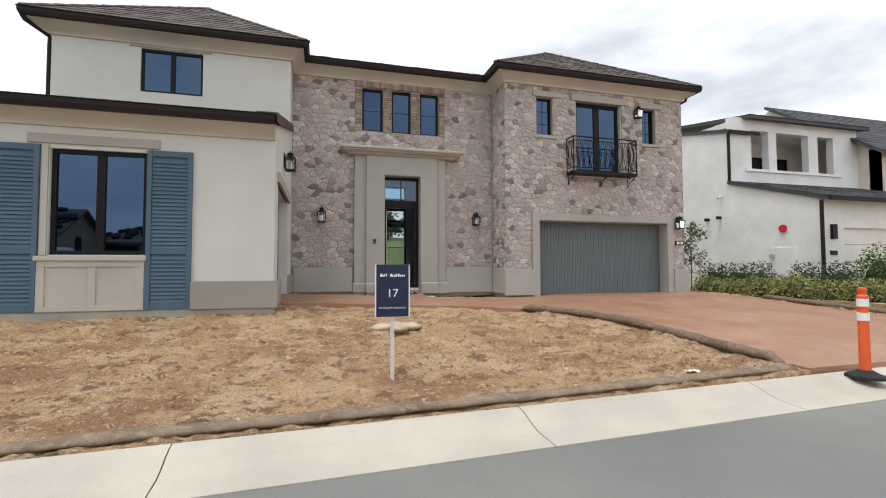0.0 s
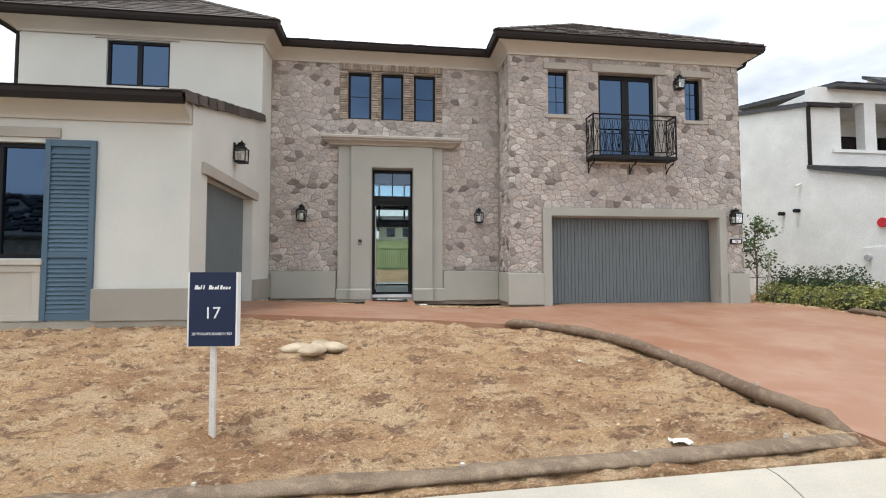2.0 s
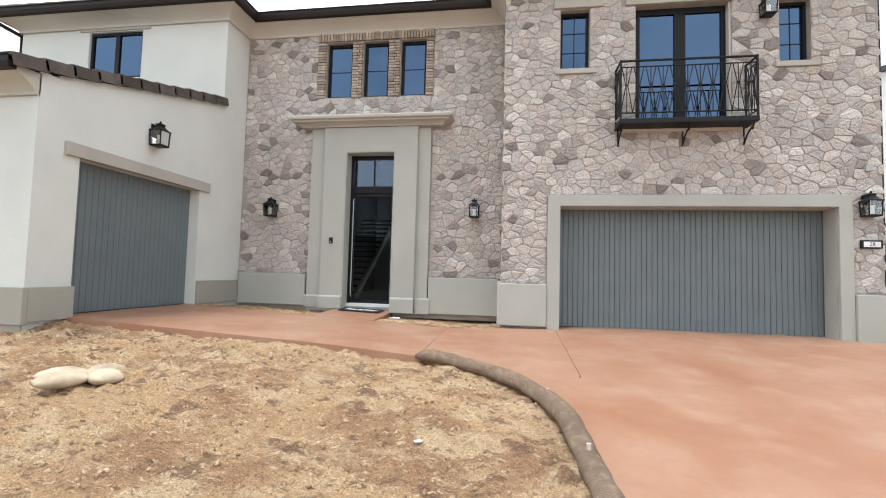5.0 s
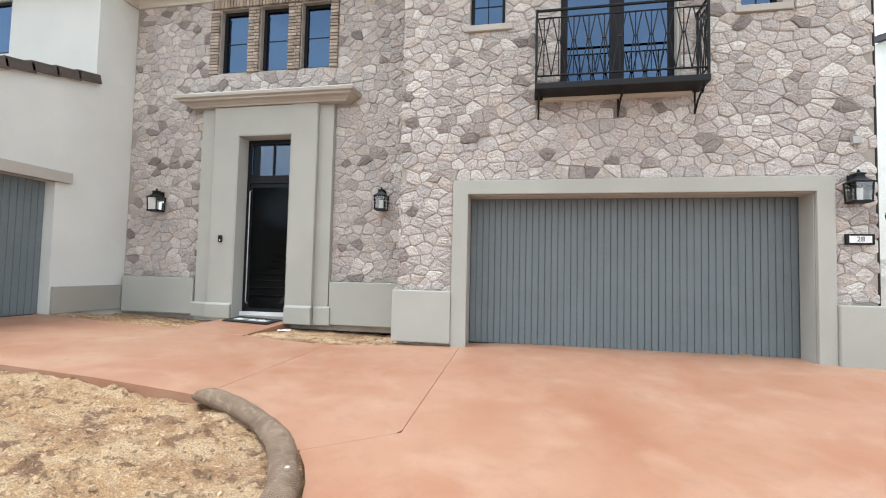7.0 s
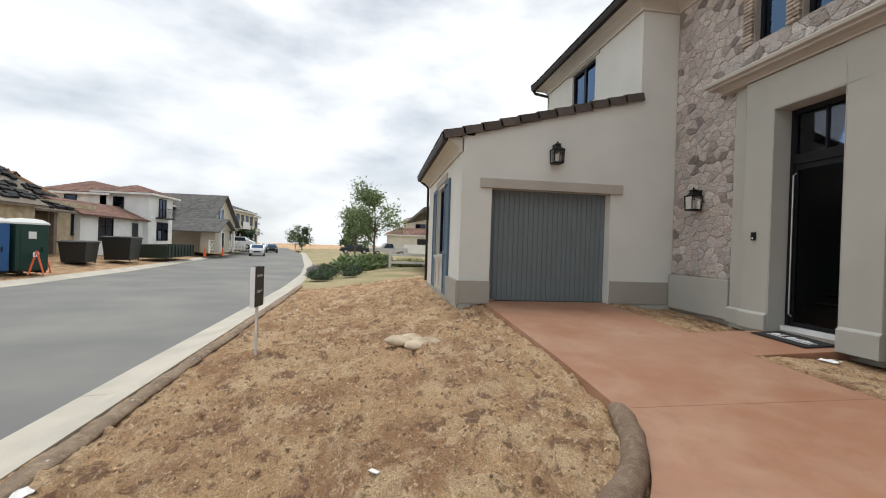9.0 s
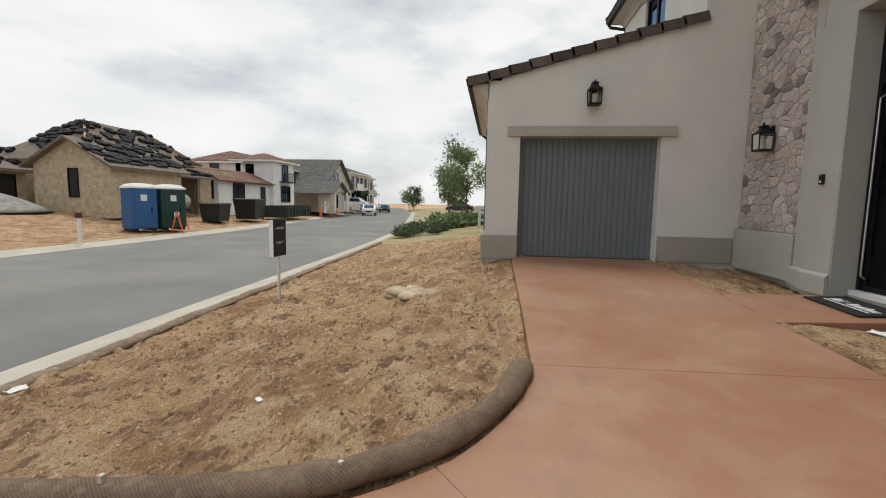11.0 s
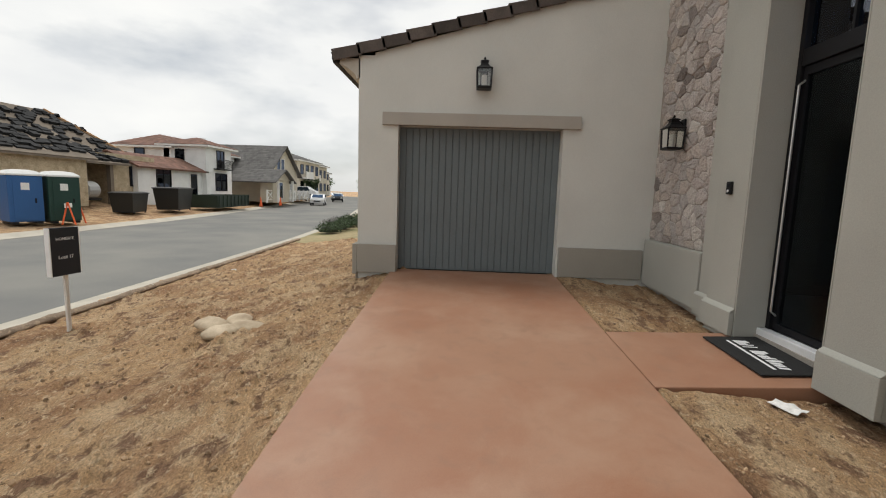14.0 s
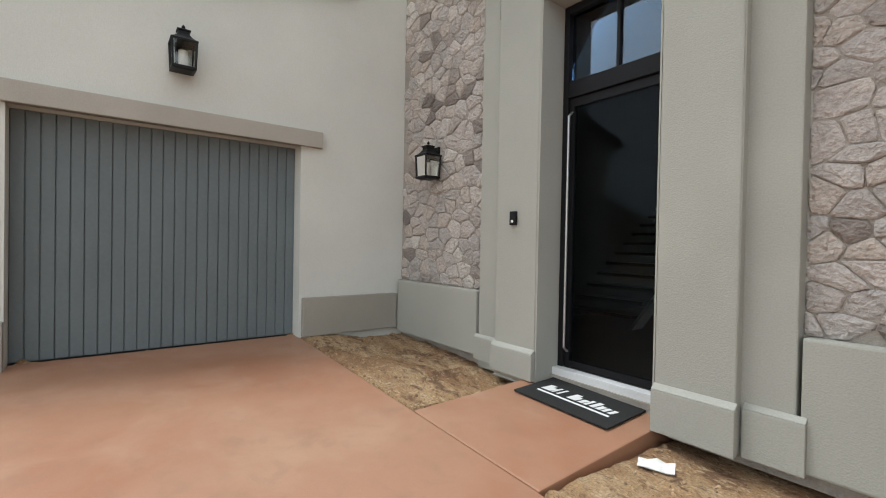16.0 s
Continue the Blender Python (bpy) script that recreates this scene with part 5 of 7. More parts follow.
def opening(owner, name, axis, u0, u1, z0, z1, d, out, trim=None):
    """A far window or door: a proud frame round a set-back pane, or round a dark sheet painted as the shade of a
    doorway.
    """
    def put(a, c, e0, e1, f0, f1):
        lo, hi = sorted((d + out * e0, d + out * e1))
        return Build().box(a, c, lo, hi, f0, f1) if axis == "y" else Build().box(lo, hi, a, c, f0, f1)
    t_ = 0.07
    fr = Build()
    for q in ((u0 - t_, u0, z0 - t_, z1 + t_), (u1, u1 + t_, z0 - t_, z1 + t_), (u0, u1, z1, z1 + t_), (u0, u1, z0 - t_, z0)):
        s_ = put(q[0], q[1], 0.0, 0.06, q[2], q[3])
        fr.add(s_.v, s_.f)
    w = part(name, fr, trim or FRAME, owner)
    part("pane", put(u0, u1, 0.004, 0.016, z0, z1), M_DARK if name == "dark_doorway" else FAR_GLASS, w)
    if u1 - u0 > 0.9 and name == "window":
        m_ = (u0 + u1) / 2
        part("mullion", put(m_ - 0.03, m_ + 0.03, 0.018, 0.05, z0, z1), FRAME, w)
    return w


def gable(owner, x0, x1, y0, y1, z, h, mat_, wall_mat, axis="y", over=0.4, tile=(0.4, 0.36)):
    """A gable roof; the ridge runs along axis. Gable walls fill the ends."""
    deck, tiles = Build(), Build()
    if axis == "y":
        mx = (x0 + x1) / 2
        k = h / ((x1 - x0) / 2)
        e = z - over * k
        faces = [((x0 - over, y1 + over, e), (x0 - over, y0 - over, e), (mx, y0 - over, z + h), (mx, y1 + over, z + h)),
                 ((x1 + over, y0 - over, e), (x1 + over, y1 + over, e), (mx, y1 + over, z + h), (mx, y0 - over, z + h))]
        ends = [[(x0, y, z), (x1, y, z), (mx, y, z + h)] for y in (y0, y1)]
    else:
        my = (y0 + y1) / 2
        k = h / ((y1 - y0) / 2)
        e = z - over * k
        faces = [((x0 - over, y0 - over, e), (x1 + over, y0 - over, e), (x1 + over, my, z + h), (x0 - over, my, z + h)),
                 ((x1 + over, y1 + over, e), (x0 - over, y1 + over, e), (x0 - over, my, z + h), (x1 + over, my, z + h))]
        ends = [[(x, y0, z), (x, y1, z), (x, my, z + h)] for x in (x0, x1)]
    for f_ in faces:
        n_ = Vector((0, 0, -0.1))
        deck.rings([[Vector(p) for p in f_], [Vector(p) + n_ for p in f_]])
        tiled(tiles, *f_, row=tile[0], wide=tile[1])
    r_ = part("roof", deck, mat_, owner)
    o_ = part("roof_tiles", tiles.mesh("roof_tiles", False), mat_, r_)
    o_["kind"] = "stuff"
    for e_ in ends:
        off = Vector((0, 0.15, 0)) if axis == "y" else Vector((0.15, 0, 0))
        sgn = -1 if e_[0][1 if axis == "y" else 0] > (y0 + y1 if axis == "y" else x0 + x1) / 2 else 1
        part("gable_wall", Build().prism(e_, off * sgn), wall_mat, owner)
    return r_


def hip(owner, x0, x1, y0, y1, z, h, mat_, over=0.5, tile=(0.4, 0.36)):
    x0, x1, y0, y1 = x0 - over, x1 + over, y0 - over, y1 + over
    w, d = x1 - x0, y1 - y0
    if w >= d:
        p, q = (x0 + d / 2, (y0 + y1) / 2, z + h), (x1 - d / 2, (y0 + y1) / 2, z + h)
        faces = [((x0, y0, z), (x1, y0, z), q, p), ((x1, y1, z), (x0, y1, z), p, q), ((x0, y1, z), (x0, y0, z), p, p), ((x1, y0, z), (x1, y1, z), q, q)]
    else:
        p, q = ((x0 + x1) / 2, y0 + w / 2, z + h), ((x0 + x1) / 2, y1 - w / 2, z + h)
        faces = [((x0, y1, z), (x0, y0, z), p, q), ((x1, y0, z), (x1, y1, z), q, p), ((x0, y0, z), (x1, y0, z), p, p), ((x1, y1, z), (x0, y1, z), q, q)]
    deck, tiles = Build(), Build()
    for f_ in faces:
        deck.add(f_, [(0, 1, 2, 3)] if (Vector(f_[2]) - Vector(f_[3])).length > 0.01 else [(0, 1, 2)])
        if mat_ is not M_FELT:
            tiled(tiles, *f_, row=tile[0], wide=tile[1])
    r_ = part("roof", deck, mat_, owner)
    part("fascia", Build().box(x0, x1, y0, y1, z - 0.18, z - 0.004), M_TRIM if mat_ is not M_FELT else M_FELT, r_)
    if tiles.v:
        o_ = part("roof_tiles", tiles.mesh("roof_tiles", False), mat_, r_)
        o_["kind"] = "stuff"
    return faces


# the lots across the street climb to their building pads
b = Build()
far_line = resample(kerb_offset(-ROAD_W - 0.66), 1.5)
far_line = [q for q in far_line if -110 < q.x < 40]
NK = 14
for q in far_line:
    for k in range(NK):
        d = (k / (NK - 1)) ** 1.7 * 45
        z = -0.43 + 1.05 * smooth_step(0.5, 9.0, d) + 0.07 * noise.noise(Vector((q.x * 0.3, d * 0.4, 2))) * (1 if k else 0)
        b.v.append((q.x - 0.05 * d, q.y - d, z))
for i in range(len(far_line) - 1):
    b.f += [(i * NK + k, i * NK + k + 1, i * NK + k + NK + 1, i * NK + k + NK) for k in range(NK - 1)]
structure("dirt_lots", b, DIRT, "bare tan building lots across the street", "bare ground")
# west of the yard: planted strip, verge and lawns
b = Build()
near_line = [q for q in resample(kerb_offset(0.66), 1.0) if -110 < q.x < -9.7]
NK = 10
for q in near_line:
    for k in range(NK):
        d = (k / (NK - 1)) ** 1.5 * 40
        b.v.append((q.x, q.y + d, -0.43 + 0.35 * smooth_step(0.3, 6, d) + 0.05 * noise.noise(Vector((q.x * 0.4, d, 5)))))
for i in range(len(near_line) - 1):
    b.f += [(i * NK + k, i * NK + k + 1, i * NK + k + NK + 1, i * NK + k + NK) for k in range(NK - 1)]
structure("verge", b, surf("dry_verge", (0.40, 0.30, 0.18), 0.97, 0.2, 0.5, 12, 0.6, tint=(0.19, 0.19, 0.08)), "dry verge with patchy ground cover", "verge")
b = Build().box(13.3, 30, 4.9, 40, -0.5, 0.05).box(-8, 60, 22.3, 60, -0.5, 0.15)
structure("side_ground", b, DIRT, "bare tan ground beside and behind the house", "bare ground")


def leaves(n, place, size, seed, up=0.3):
    """A cloud of single leaves; place(rng) gives a point."""
    r_ = random.Random(seed)
    bb = Build()
    for _ in range(n):
        p = Vector(place(r_))
        d = Vector((r_.gauss(0, 1), r_.gauss(0, 1), r_.gauss(0, 0.7) + up)).normalized()
        s_ = d.orthogonal().normalized()
        s_ = (Matrix.Rotation(r_.uniform(0, 6.28), 3, d) @ s_)
        l = size * r_.uniform(0.6, 1.3)
        n_ = d.cross(s_)
        bb.add([p, p + d * l * 0.5 + s_ * l * 0.24 + n_ * l * 0.05, p + d * l, p + d * l * 0.5 - s_ * l * 0.24 + n_ * l * 0.05], [(0, 1, 2, 3)])
    return bb.mesh("leaves", False)


LEAF = surf("leaf_green", (0.10, 0.155, 0.045), 0.7, 0.15, 3, 20, 0, per_piece=0.45)
LEAF_Y = surf("leaf_yellow_green", (0.27, 0.28, 0.085), 0.7, 0.15, 3, 20, 0, per_piece=0.4)
LEAF_D = surf("leaf_dark_green", (0.055, 0.09, 0.035), 0.6, 0.15, 3, 20, 0, per_piece=0.45)
LEAF_S = surf("leaf_silver_green", (0.22, 0.29, 0.13), 0.75, 0.15, 3, 20, 0, per_piece=0.35)
LAV = surf("lavender_bloom", (0.26, 0.25, 0.24), 0.8, 0.15, 3, 20, 0, per_piece=0.3)
BARK = surf("bark", (0.17, 0.125, 0.09), 0.95, 0.2, 6, 40, 0.6)
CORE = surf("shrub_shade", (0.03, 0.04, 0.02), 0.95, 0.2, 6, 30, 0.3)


def shrub(label, mat_, rx, ry, h, n, size, seed, at, group=""):
    s = thing("shrub", label, "shrub", group, at=at)
    def place(r_):
        a, t_ = r_.uniform(0, 6.283), r_.random()
        el = math.asin(t_)
        k = (0.72 + 0.36 * r_.random()) * (1 + 0.22 * noise.noise(Vector((math.cos(a) * 2, math.sin(a) * 2, t_ * 2 + seed))))
        return (math.cos(a) * math.cos(el * 0.95) * rx * k, math.sin(a) * math.cos(el * 0.95) * ry * k, h * (0.08 + 0.9 * math.sin(el)) * k)
    o_ = part("foliage", leaves(n, place, size, seed), mat_, s)
    # dark dome within the leaves stands in for the shade between them
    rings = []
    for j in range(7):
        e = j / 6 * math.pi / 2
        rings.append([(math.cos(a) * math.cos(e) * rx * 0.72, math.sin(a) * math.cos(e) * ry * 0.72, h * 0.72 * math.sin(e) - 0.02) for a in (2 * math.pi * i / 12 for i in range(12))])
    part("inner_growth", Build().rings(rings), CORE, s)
    return s


def tree(label, x, y, z, h, spread, n, mat_, size, seed, trunk_r=0.07, bare=0.4, name="tree"):
    """A tapered trunk with limbs; leaves hang in clumps round the limb ends."""
    r_ = random.Random(seed)
    t_ = thing(name, label, "tree", at=(x, y, z))
    pts = [(0.05 * noise.noise(Vector((k * 0.9, seed, 0))) * h * 0.3, 0.05 * noise.noise(Vector((k * 0.9, seed, 5))) * h * 0.3, h * 0.85 * k / 6 - 0.05) for k in range(7)]
    trunk = Build().tube(pts, [trunk_r * (1 - 0.8 * k / 6) for k in range(7)], 8)
    tips = []
    for i in range(15):
        k = bare + (0.95 - bare) * r_.random()
        base = Vector(pts[min(5, int(k * 6))])
        a = r_.uniform(0, 6.283)
        reach = spread * (0.45 + 0.6 * r_.random()) * (1.1 - 0.6 * (k - bare))
        tip = base + Vector((math.cos(a) * reach, math.sin(a) * reach, h * (0.10 + 0.18 * r_.random())))
        mid = base.lerp(tip, 0.5) + Vector((0, 0, 0.05 * h))
        trunk.tube([base, mid, tip], [trunk_r * 0.35, trunk_r * 0.2, trunk_r * 0.07], 5)
        tips += [tip, mid, base.lerp(tip, 0.8)]
    tips.append(Vector(pts[-1]))
    part("trunk", trunk, BARK, t_)
    def place(q):
        c = tips[q.randrange(len(tips))]
        rr = spread * 0.27
        return (c.x + q.gauss(0, rr * 0.6), c.y + q.gauss(0, rr * 0.6), c.z + q.gauss(0, rr * 0.55))
    part("crown", leaves(n, place, size, seed + 1, -0.2), mat_, t_)
    return t_


# the white neighbour to the east
XN, YN, YL = 16.5, 11.5, 14.95
nb = thing("house", "white stucco neighbour house with slate-grey tile roofs", "house", at=(0, 0, 0))
part("side_wall", Build().prism([(XN, YN, -0.1), (XN, YN, 3.35), (XN, YL, 4.45), (XN, YL, 6.6), (XN, 19.5, 7.6), (XN, 26, 7.6), (XN, 26, -0.1)], (0.25, 0, 0)), M_WHITE, nb)
b = Build()
holed(b, "y", XN + 0.25, 27, -0.1, 3.35, YN, YN + 0.25, [(17.6, 22.4, -0.1, 2.3)])
part("garage_wall", b, M_WHITE, nb)
part("garage_door", Build().box(17.6, 22.4, YN + 0.12, YN + 0.2, 0, 2.3), M_TRIM, nb)
for k in range(1, 4):
    part("door_groove", Build().box(17.6, 22.4, YN + 0.112, YN + 0.118, k * 0.575 - 0.012, k * 0.575 + 0.012), flat_mat("groove", (0.4, 0.4, 0.4)), nb)
b = Build()
LOG = [(17.75, 18.7, 5.1, 6.75), (19.15, 21.0, 5.1, 6.75), (21.55, 22.5, 5.1, 6.75)]
holed(b, "y", XN + 0.25, 24, 3.3, 7.25, YL, YL + 0.3, LOG)
part("loggia_wall", b, M_WHITE, nb)
part("loggia_back", Build().box(17, 24, YL + 2.2, YL + 2.3, 3.3, 7.2).box(17, 24, YL + 0.3, YL + 2.2, 6.95, 7.2), M_WHITE, nb)
part("sill", Build().box(17.4, 22.9, YL - 0.07, YL, 4.98, 5.09), M_WHITE, nb)
for x0_, x1_ in ((17.9, 18.6), (20.1, 20.9), (22.0, 22.5)):
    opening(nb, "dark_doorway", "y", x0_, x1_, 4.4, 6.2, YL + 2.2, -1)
part("lantern", Build().box(19.7, 19.85, YL + 2.08, YL + 2.2, 5.7, 6.05), BLACK, nb)
for tag_, f_ in (("lower", ((XN - 0.1, YN - 0.35, 3.3), (27, YN - 0.35, 3.3), (27, YL, 4.5), (XN - 0.1, YL, 4.5))), ("main", ((XN - 0.1, YL - 0.1, 6.62), (17.45, YL - 0.1, 6.62), (17.45, 19.5, 7.75), (XN - 0.1, 19.5, 7.75))), ("loggia", ((17.3, YL - 0.35, 7.26), (24.3, YL - 0.35, 7.26), (24.3, 19, 8.0), (17.3, 19, 8.0)))):
    d_ = Build().rings([[Vector(p) for p in f_], [Vector(p) - Vector((0, 0, 0.12)) for p in f_]])
    r_ = part("roof", d_, M_SLATE, nb)
    part("roof_tiles", tiled(Build(), *f_).mesh("roof_tiles", False), M_SLATE, r_)["kind"] = "stuff"
part("gutter_line", Build().box(XN - 0.1, 27, YN - 0.45, YN - 0.36, 3.18, 3.32).box(XN - 0.1, 18.0, YL - 0.22, YL - 0.12, 6.5, 6.62), GUTTER, nb)
part("downpipe", Build().tube([(XN - 0.05, YN - 0.1, 3.2), (XN - 0.05, YN - 0.1, 0.0)], 0.06, 8), GUTTER, nb)
part("downpipe", Build().tube([(XN - 0.05, YL - 0.08, 6.5), (XN - 0.05, YL - 0.08, 4.5)], 0.06, 8), GUTTER, nb)
part("vent_pipe", Build().tube([(XN - 0.18, 16.0, 3.0), (XN, 16.0, 3.0)], 0.07, 10).tube([(XN - 0.18, 15.4, 3.03), (XN, 15.4, 3.03)], 0.07, 10), BLACK, nb)
part("spotlight", Build().tube([(XN - 0.2, 15.3, 3.85), (XN, 15.3, 3.95)], [0.05, 0.03], 8), M_TRIM, nb)
part("alarm_bell", Build().tube([(XN - 0.06, 12.75, 2.35), (XN, 12.75, 2.35)], 0.14, 14), flat_mat("red_bell", (0.55, 0.03, 0.04)), nb, "round red fire bell")
part("meter_panel", Build().box(XN - 0.04, XN, 12.3, 13.35, 0.45, 1.65), M_WHITE, nb)
part("meter", Build().tube([(XN - 0.12, 13.15, 1.35), (XN, 13.15, 1.35)], 0.09, 12), surf("meter_glass", (0.4, 0.42, 0.42), 0.3, 0.05, 3, 30, 0), nb)
part("wall_lamp", Build().box(16.95, 17.15, YN - 0.1, YN, 1.9, 2.4), BLACK, nb)
part("number_plate", Build().box(16.9, 17.2, YN - 0.04, YN, 1.35, 1.5), BLACK, nb)
gx0 = 24.0
part("brick_gable", Build().prism([(gx0, 14.2, -0.1), (gx0, 14.2, 6.2), (gx0, 19, 9.6), (gx0, 23.8, 6.2), (gx0, 23.8, -0.1)], (0.3, 0, 0)), M_CREAM, nb)
part("front_wing", Build().box(gx0, 40, 14.2, 14.5, -0.1, 6.2), M_CREAM, nb)
f_ = ((gx0 - 0.4, 13.8, 6.0), (40, 13.8, 6.0), (40, 19, 9.7), (gx0 - 0.4, 19, 9.7))
r_ = part("roof", Build().rings([[Vector(p) for p in f_], [Vector(p) - Vector((0, 0, 0.12)) for p in f_]]), M_SLATE, nb)
part("roof_tiles", tiled(Build(), *f_).mesh("roof_tiles", False), M_SLATE, r_)["kind"] = "stuff"

# white lattice fence between the houses
fn = thing("lattice_fence", "white fence with a lattice top between the houses", "fence")
for x in (12.4, 14.2, 16.0):
    part("post", Build().box(x - 0.06, x + 0.06, 16.95, 17.07, 0, 1.75), M_TRIM, fn, bevel=0.01)
for x, w in ((11.8, 0.54), (12.465, 1.67), (14.265, 1.67)):
    part("panel", Build().box(x, x + w, 17.0, 17.03, 0.05, 1.25), M_TRIM, fn)
part("rail", Build().box(11.8, 16.3, 16.98, 17.05, 1.25, 1.32), M_TRIM, fn)
part("rail", Build().box(11.8, 16.3, 16.98, 17.05, 1.62, 1.68), M_TRIM, fn)
me = Build().box(-0.01, 0.01, 0, 0.012, -0.24, 0.24).mesh("lath")
for i in range(40):
    for a, yy in ((45, 17.0), (-45, 17.014)):
        o_ = part("lath", me, M_TRIM, fn)
        o_.matrix_basis = pose(11.95 + i * 0.11, yy, 1.47, 0, a, 0)

# hedge and young tree by the drive
s0 = shrub("low yellow-green hedge shrub beside the driveway", LEAF_Y, 0.62, 0.62, 0.62, 1500, 0.075, 3, (13.1, 12.7, 0.0), "front hedge")
for i, (x, y) in enumerate(((13.3, 11.9), (13.5, 11.1), (13.65, 10.3), (13.8, 9.5), (14.0, 8.7), (14.3, 7.9), (14.6, 7.1))):
    copy_thing(s0, pose(x, y, 0.02, 0, 0, i * 67) @ Matrix.Scale(0.9 + 0.1 * (i % 3), 4))
s1 = shrub("dark green back hedge shrub by the white wall", LEAF_D, 0.6, 0.6, 1.05, 1300, 0.085, 8, (14.6, 14.0, 0.04), "back hedge")
for i, (x, y) in enumerate(((14.75, 13.2), (14.9, 12.4), (15.5, 11.3), (15.8, 10.5))):
    copy_thing(s1, pose(x, y, 0.03, 0, 0, i * 80))
shrub("round bright green bush by the garage", LEAF, 0.65, 0.65, 1.55, 2200, 0.09, 15, (17.3, 10.3, 0.05))
yt = tree("slender young tree tied between two stakes", 13.55, 14.0, 0.03, 2.7, 0.55, 900, LEAF, 0.11, 31, 0.03, 0.45, "young_tree")
for dx in (-0.42, 0.42):
    part("stake", Build().tube([(dx, 0, -0.1), (dx, 0, 1.5)], 0.03, 8), WOOD, yt, "wooden tree stake")
part("tie", Build().tube([(-0.42, 0, 0.75), (0, 0.03, 0.72), (0.42, 0, 0.75)], 0.012, 6), BLACK, yt)

# the unfinished stone house across the street
ha = thing("house", "unfinished pale stone house with black tiles stacked on its roof", "house")
zb = 0.62
part("wall", Build().box(-31, -19, -25, -18.2, zb - 0.6, 3.75), M_STONE, ha)
part("wing_wall", Build().box(-22, -16, -18.8, -13.7, zb - 0.6, 3.3), M_STONE, ha)
part("side_wing_wall", Build().box(-31.2, -26.0, -18.2, -15.6, zb - 0.6, 3.75), M_STONE, ha)
opening(ha, "dark_doorway", "x", -16.4, -15.85, 1.3, 2.9, -16, 1)
opening(ha, "window", "y", -29.6, -28.3, 1.4, 3.1, -15.6, 1)
for x0_, x1_ in ((-23.6, -22.4), (-25.6, -24.4)):
    opening(ha, "dark_doorway", "y", x0_, x1_, zb, 3.1, -18.2, 1)
for x in (-22.6, -25.6):
    part("porch_post", Build().box(x - 0.15, x + 0.15, -15.2, -14.9, zb - 0.6, 3.0), M_FELT, ha)
f_ = ((-22.3, -14.6, 3.0), (-27.2, -14.6, 3.0), (-27.2, -18.4, 4.3), (-22.3, -18.4, 4.3))
part("porch_roof", Build().rings([[Vector(p) for p in f_], [Vector(p) - Vector((0, 0, 0.15)) for p in f_]]), M_FELT, ha)
faces_a = hip(ha, -31, -19, -25, -18.2, 3.75, 3.15, M_FELT)
gable(ha, -22, -16, -18.8, -13.7, 3.3, 1.5, M_FELT, M_STONE, "x", 0.45, (9, 9))
stack = Build()


def stacks(build, f_, n, seed):
    r_ = random.Random(seed)
    a, b2, c, d = [Vector(p) for p in f_]
    for i in range(n):
        v, u = r_.uniform(0.06, 0.93), r_.random()
        p = a.lerp(d, v).lerp(b2.lerp(c, v), u)
        w = (b2 - a).normalized()
        up = ((d - a) - w * (d - a).dot(w)).normalized()
        nn = w.cross(up)
        if nn.z < 0:
            nn = -nn
        l, k, t_ = r_.uniform(0.22, 0.42), r_.uniform(0.12, 0.2), r_.uniform(0.12, 0.24)
        vs = [p + w * (sx * l) + up * (sy * k) + nn * zz for zz in (0, t_) for sx, sy in ((-1, -1), (1, -1), (1, 1), (-1, 1))]
        build.add(vs, [(3, 2, 1, 0), (4, 5, 6, 7), (0, 1, 5, 4), (1, 2, 6, 5), (2, 3, 7, 6), (3, 0, 4, 7)])


for k, f_ in enumerate(faces_a):
    stacks(stack, f_, 90 if k < 2 else 50, k)
stacks(stack, ((-22.5, -14.7, 3.04), (-27.0, -14.7, 3.04), (-27.0, -18.4, 4.32), (-22.5, -18.4, 4.32)), 60, 9)
stacks(stack, ((-15.7, -13.4, 3.12), (-22.3, -13.4, 3.12), (-22.3, -16.2, 4.78), (-15.7, -16.2, 4.78)), 75, 10)
part("tile_stack", stack.mesh("tile_stack", False), M_STACK, ha, "stacks of black roof tiles")["kind"] = "stuff"
for p0_, p1_ in (((-31.4, -17.7, 3.85), (-27.6, -21.6, 7.0)), ((-18.5, -17.7, 3.85), (-22.4, -21.6, 7.0))):
    part("hip_board", Build().tube([p0_, p1_], 0.1, 4), flat_mat("raw_lumber", (0.55, 0.33, 0.18)), ha, "raw lumber hip board")
hb = thing("house", "unfinished stone garage house with open dark bays", "house")
part("wall", Build().box(-17.4, -7, -30, -21, 0, 2.9), M_STONE, hb)
for x0_, x1_ in ((-16.7, -14.3), (-13.7, -11.3)):
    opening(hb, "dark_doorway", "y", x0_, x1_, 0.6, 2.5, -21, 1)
faces_b = hip(hb, -17.4, -7, -30, -21, 2.9, 2.2, M_FELT)
stack = Build()
for k, f_ in enumerate(faces_b):
    stacks(stack, f_, 90, k + 30)
part("tile_stack", stack.mesh("tile_stack", False), M_STACK, hb, "stacks of black roof tiles")["kind"] = "stuff"

ha.matrix_basis = hb.matrix_basis = Matrix.Translation((7, 10.4, 1.64)) @ Matrix.Scale(0.9, 4) @ Matrix.Translation((-7, -10.4, -1.64))

# gravel heap
rings = []
for j in range(8):
    k = j / 7
    rings.append([((1 - k) ** 0.8 * 2.6 * math.cos(a) * (1 + 0.12 * noise.noise(Vector((math.cos(a) * 2, math.sin(a) * 2, k)))), (1 - k) ** 0.8 * 2.0 * math.sin(a), 1.0 * k ** 0.9) for a in (2 * math.pi * i / 24 for i in range(24))])
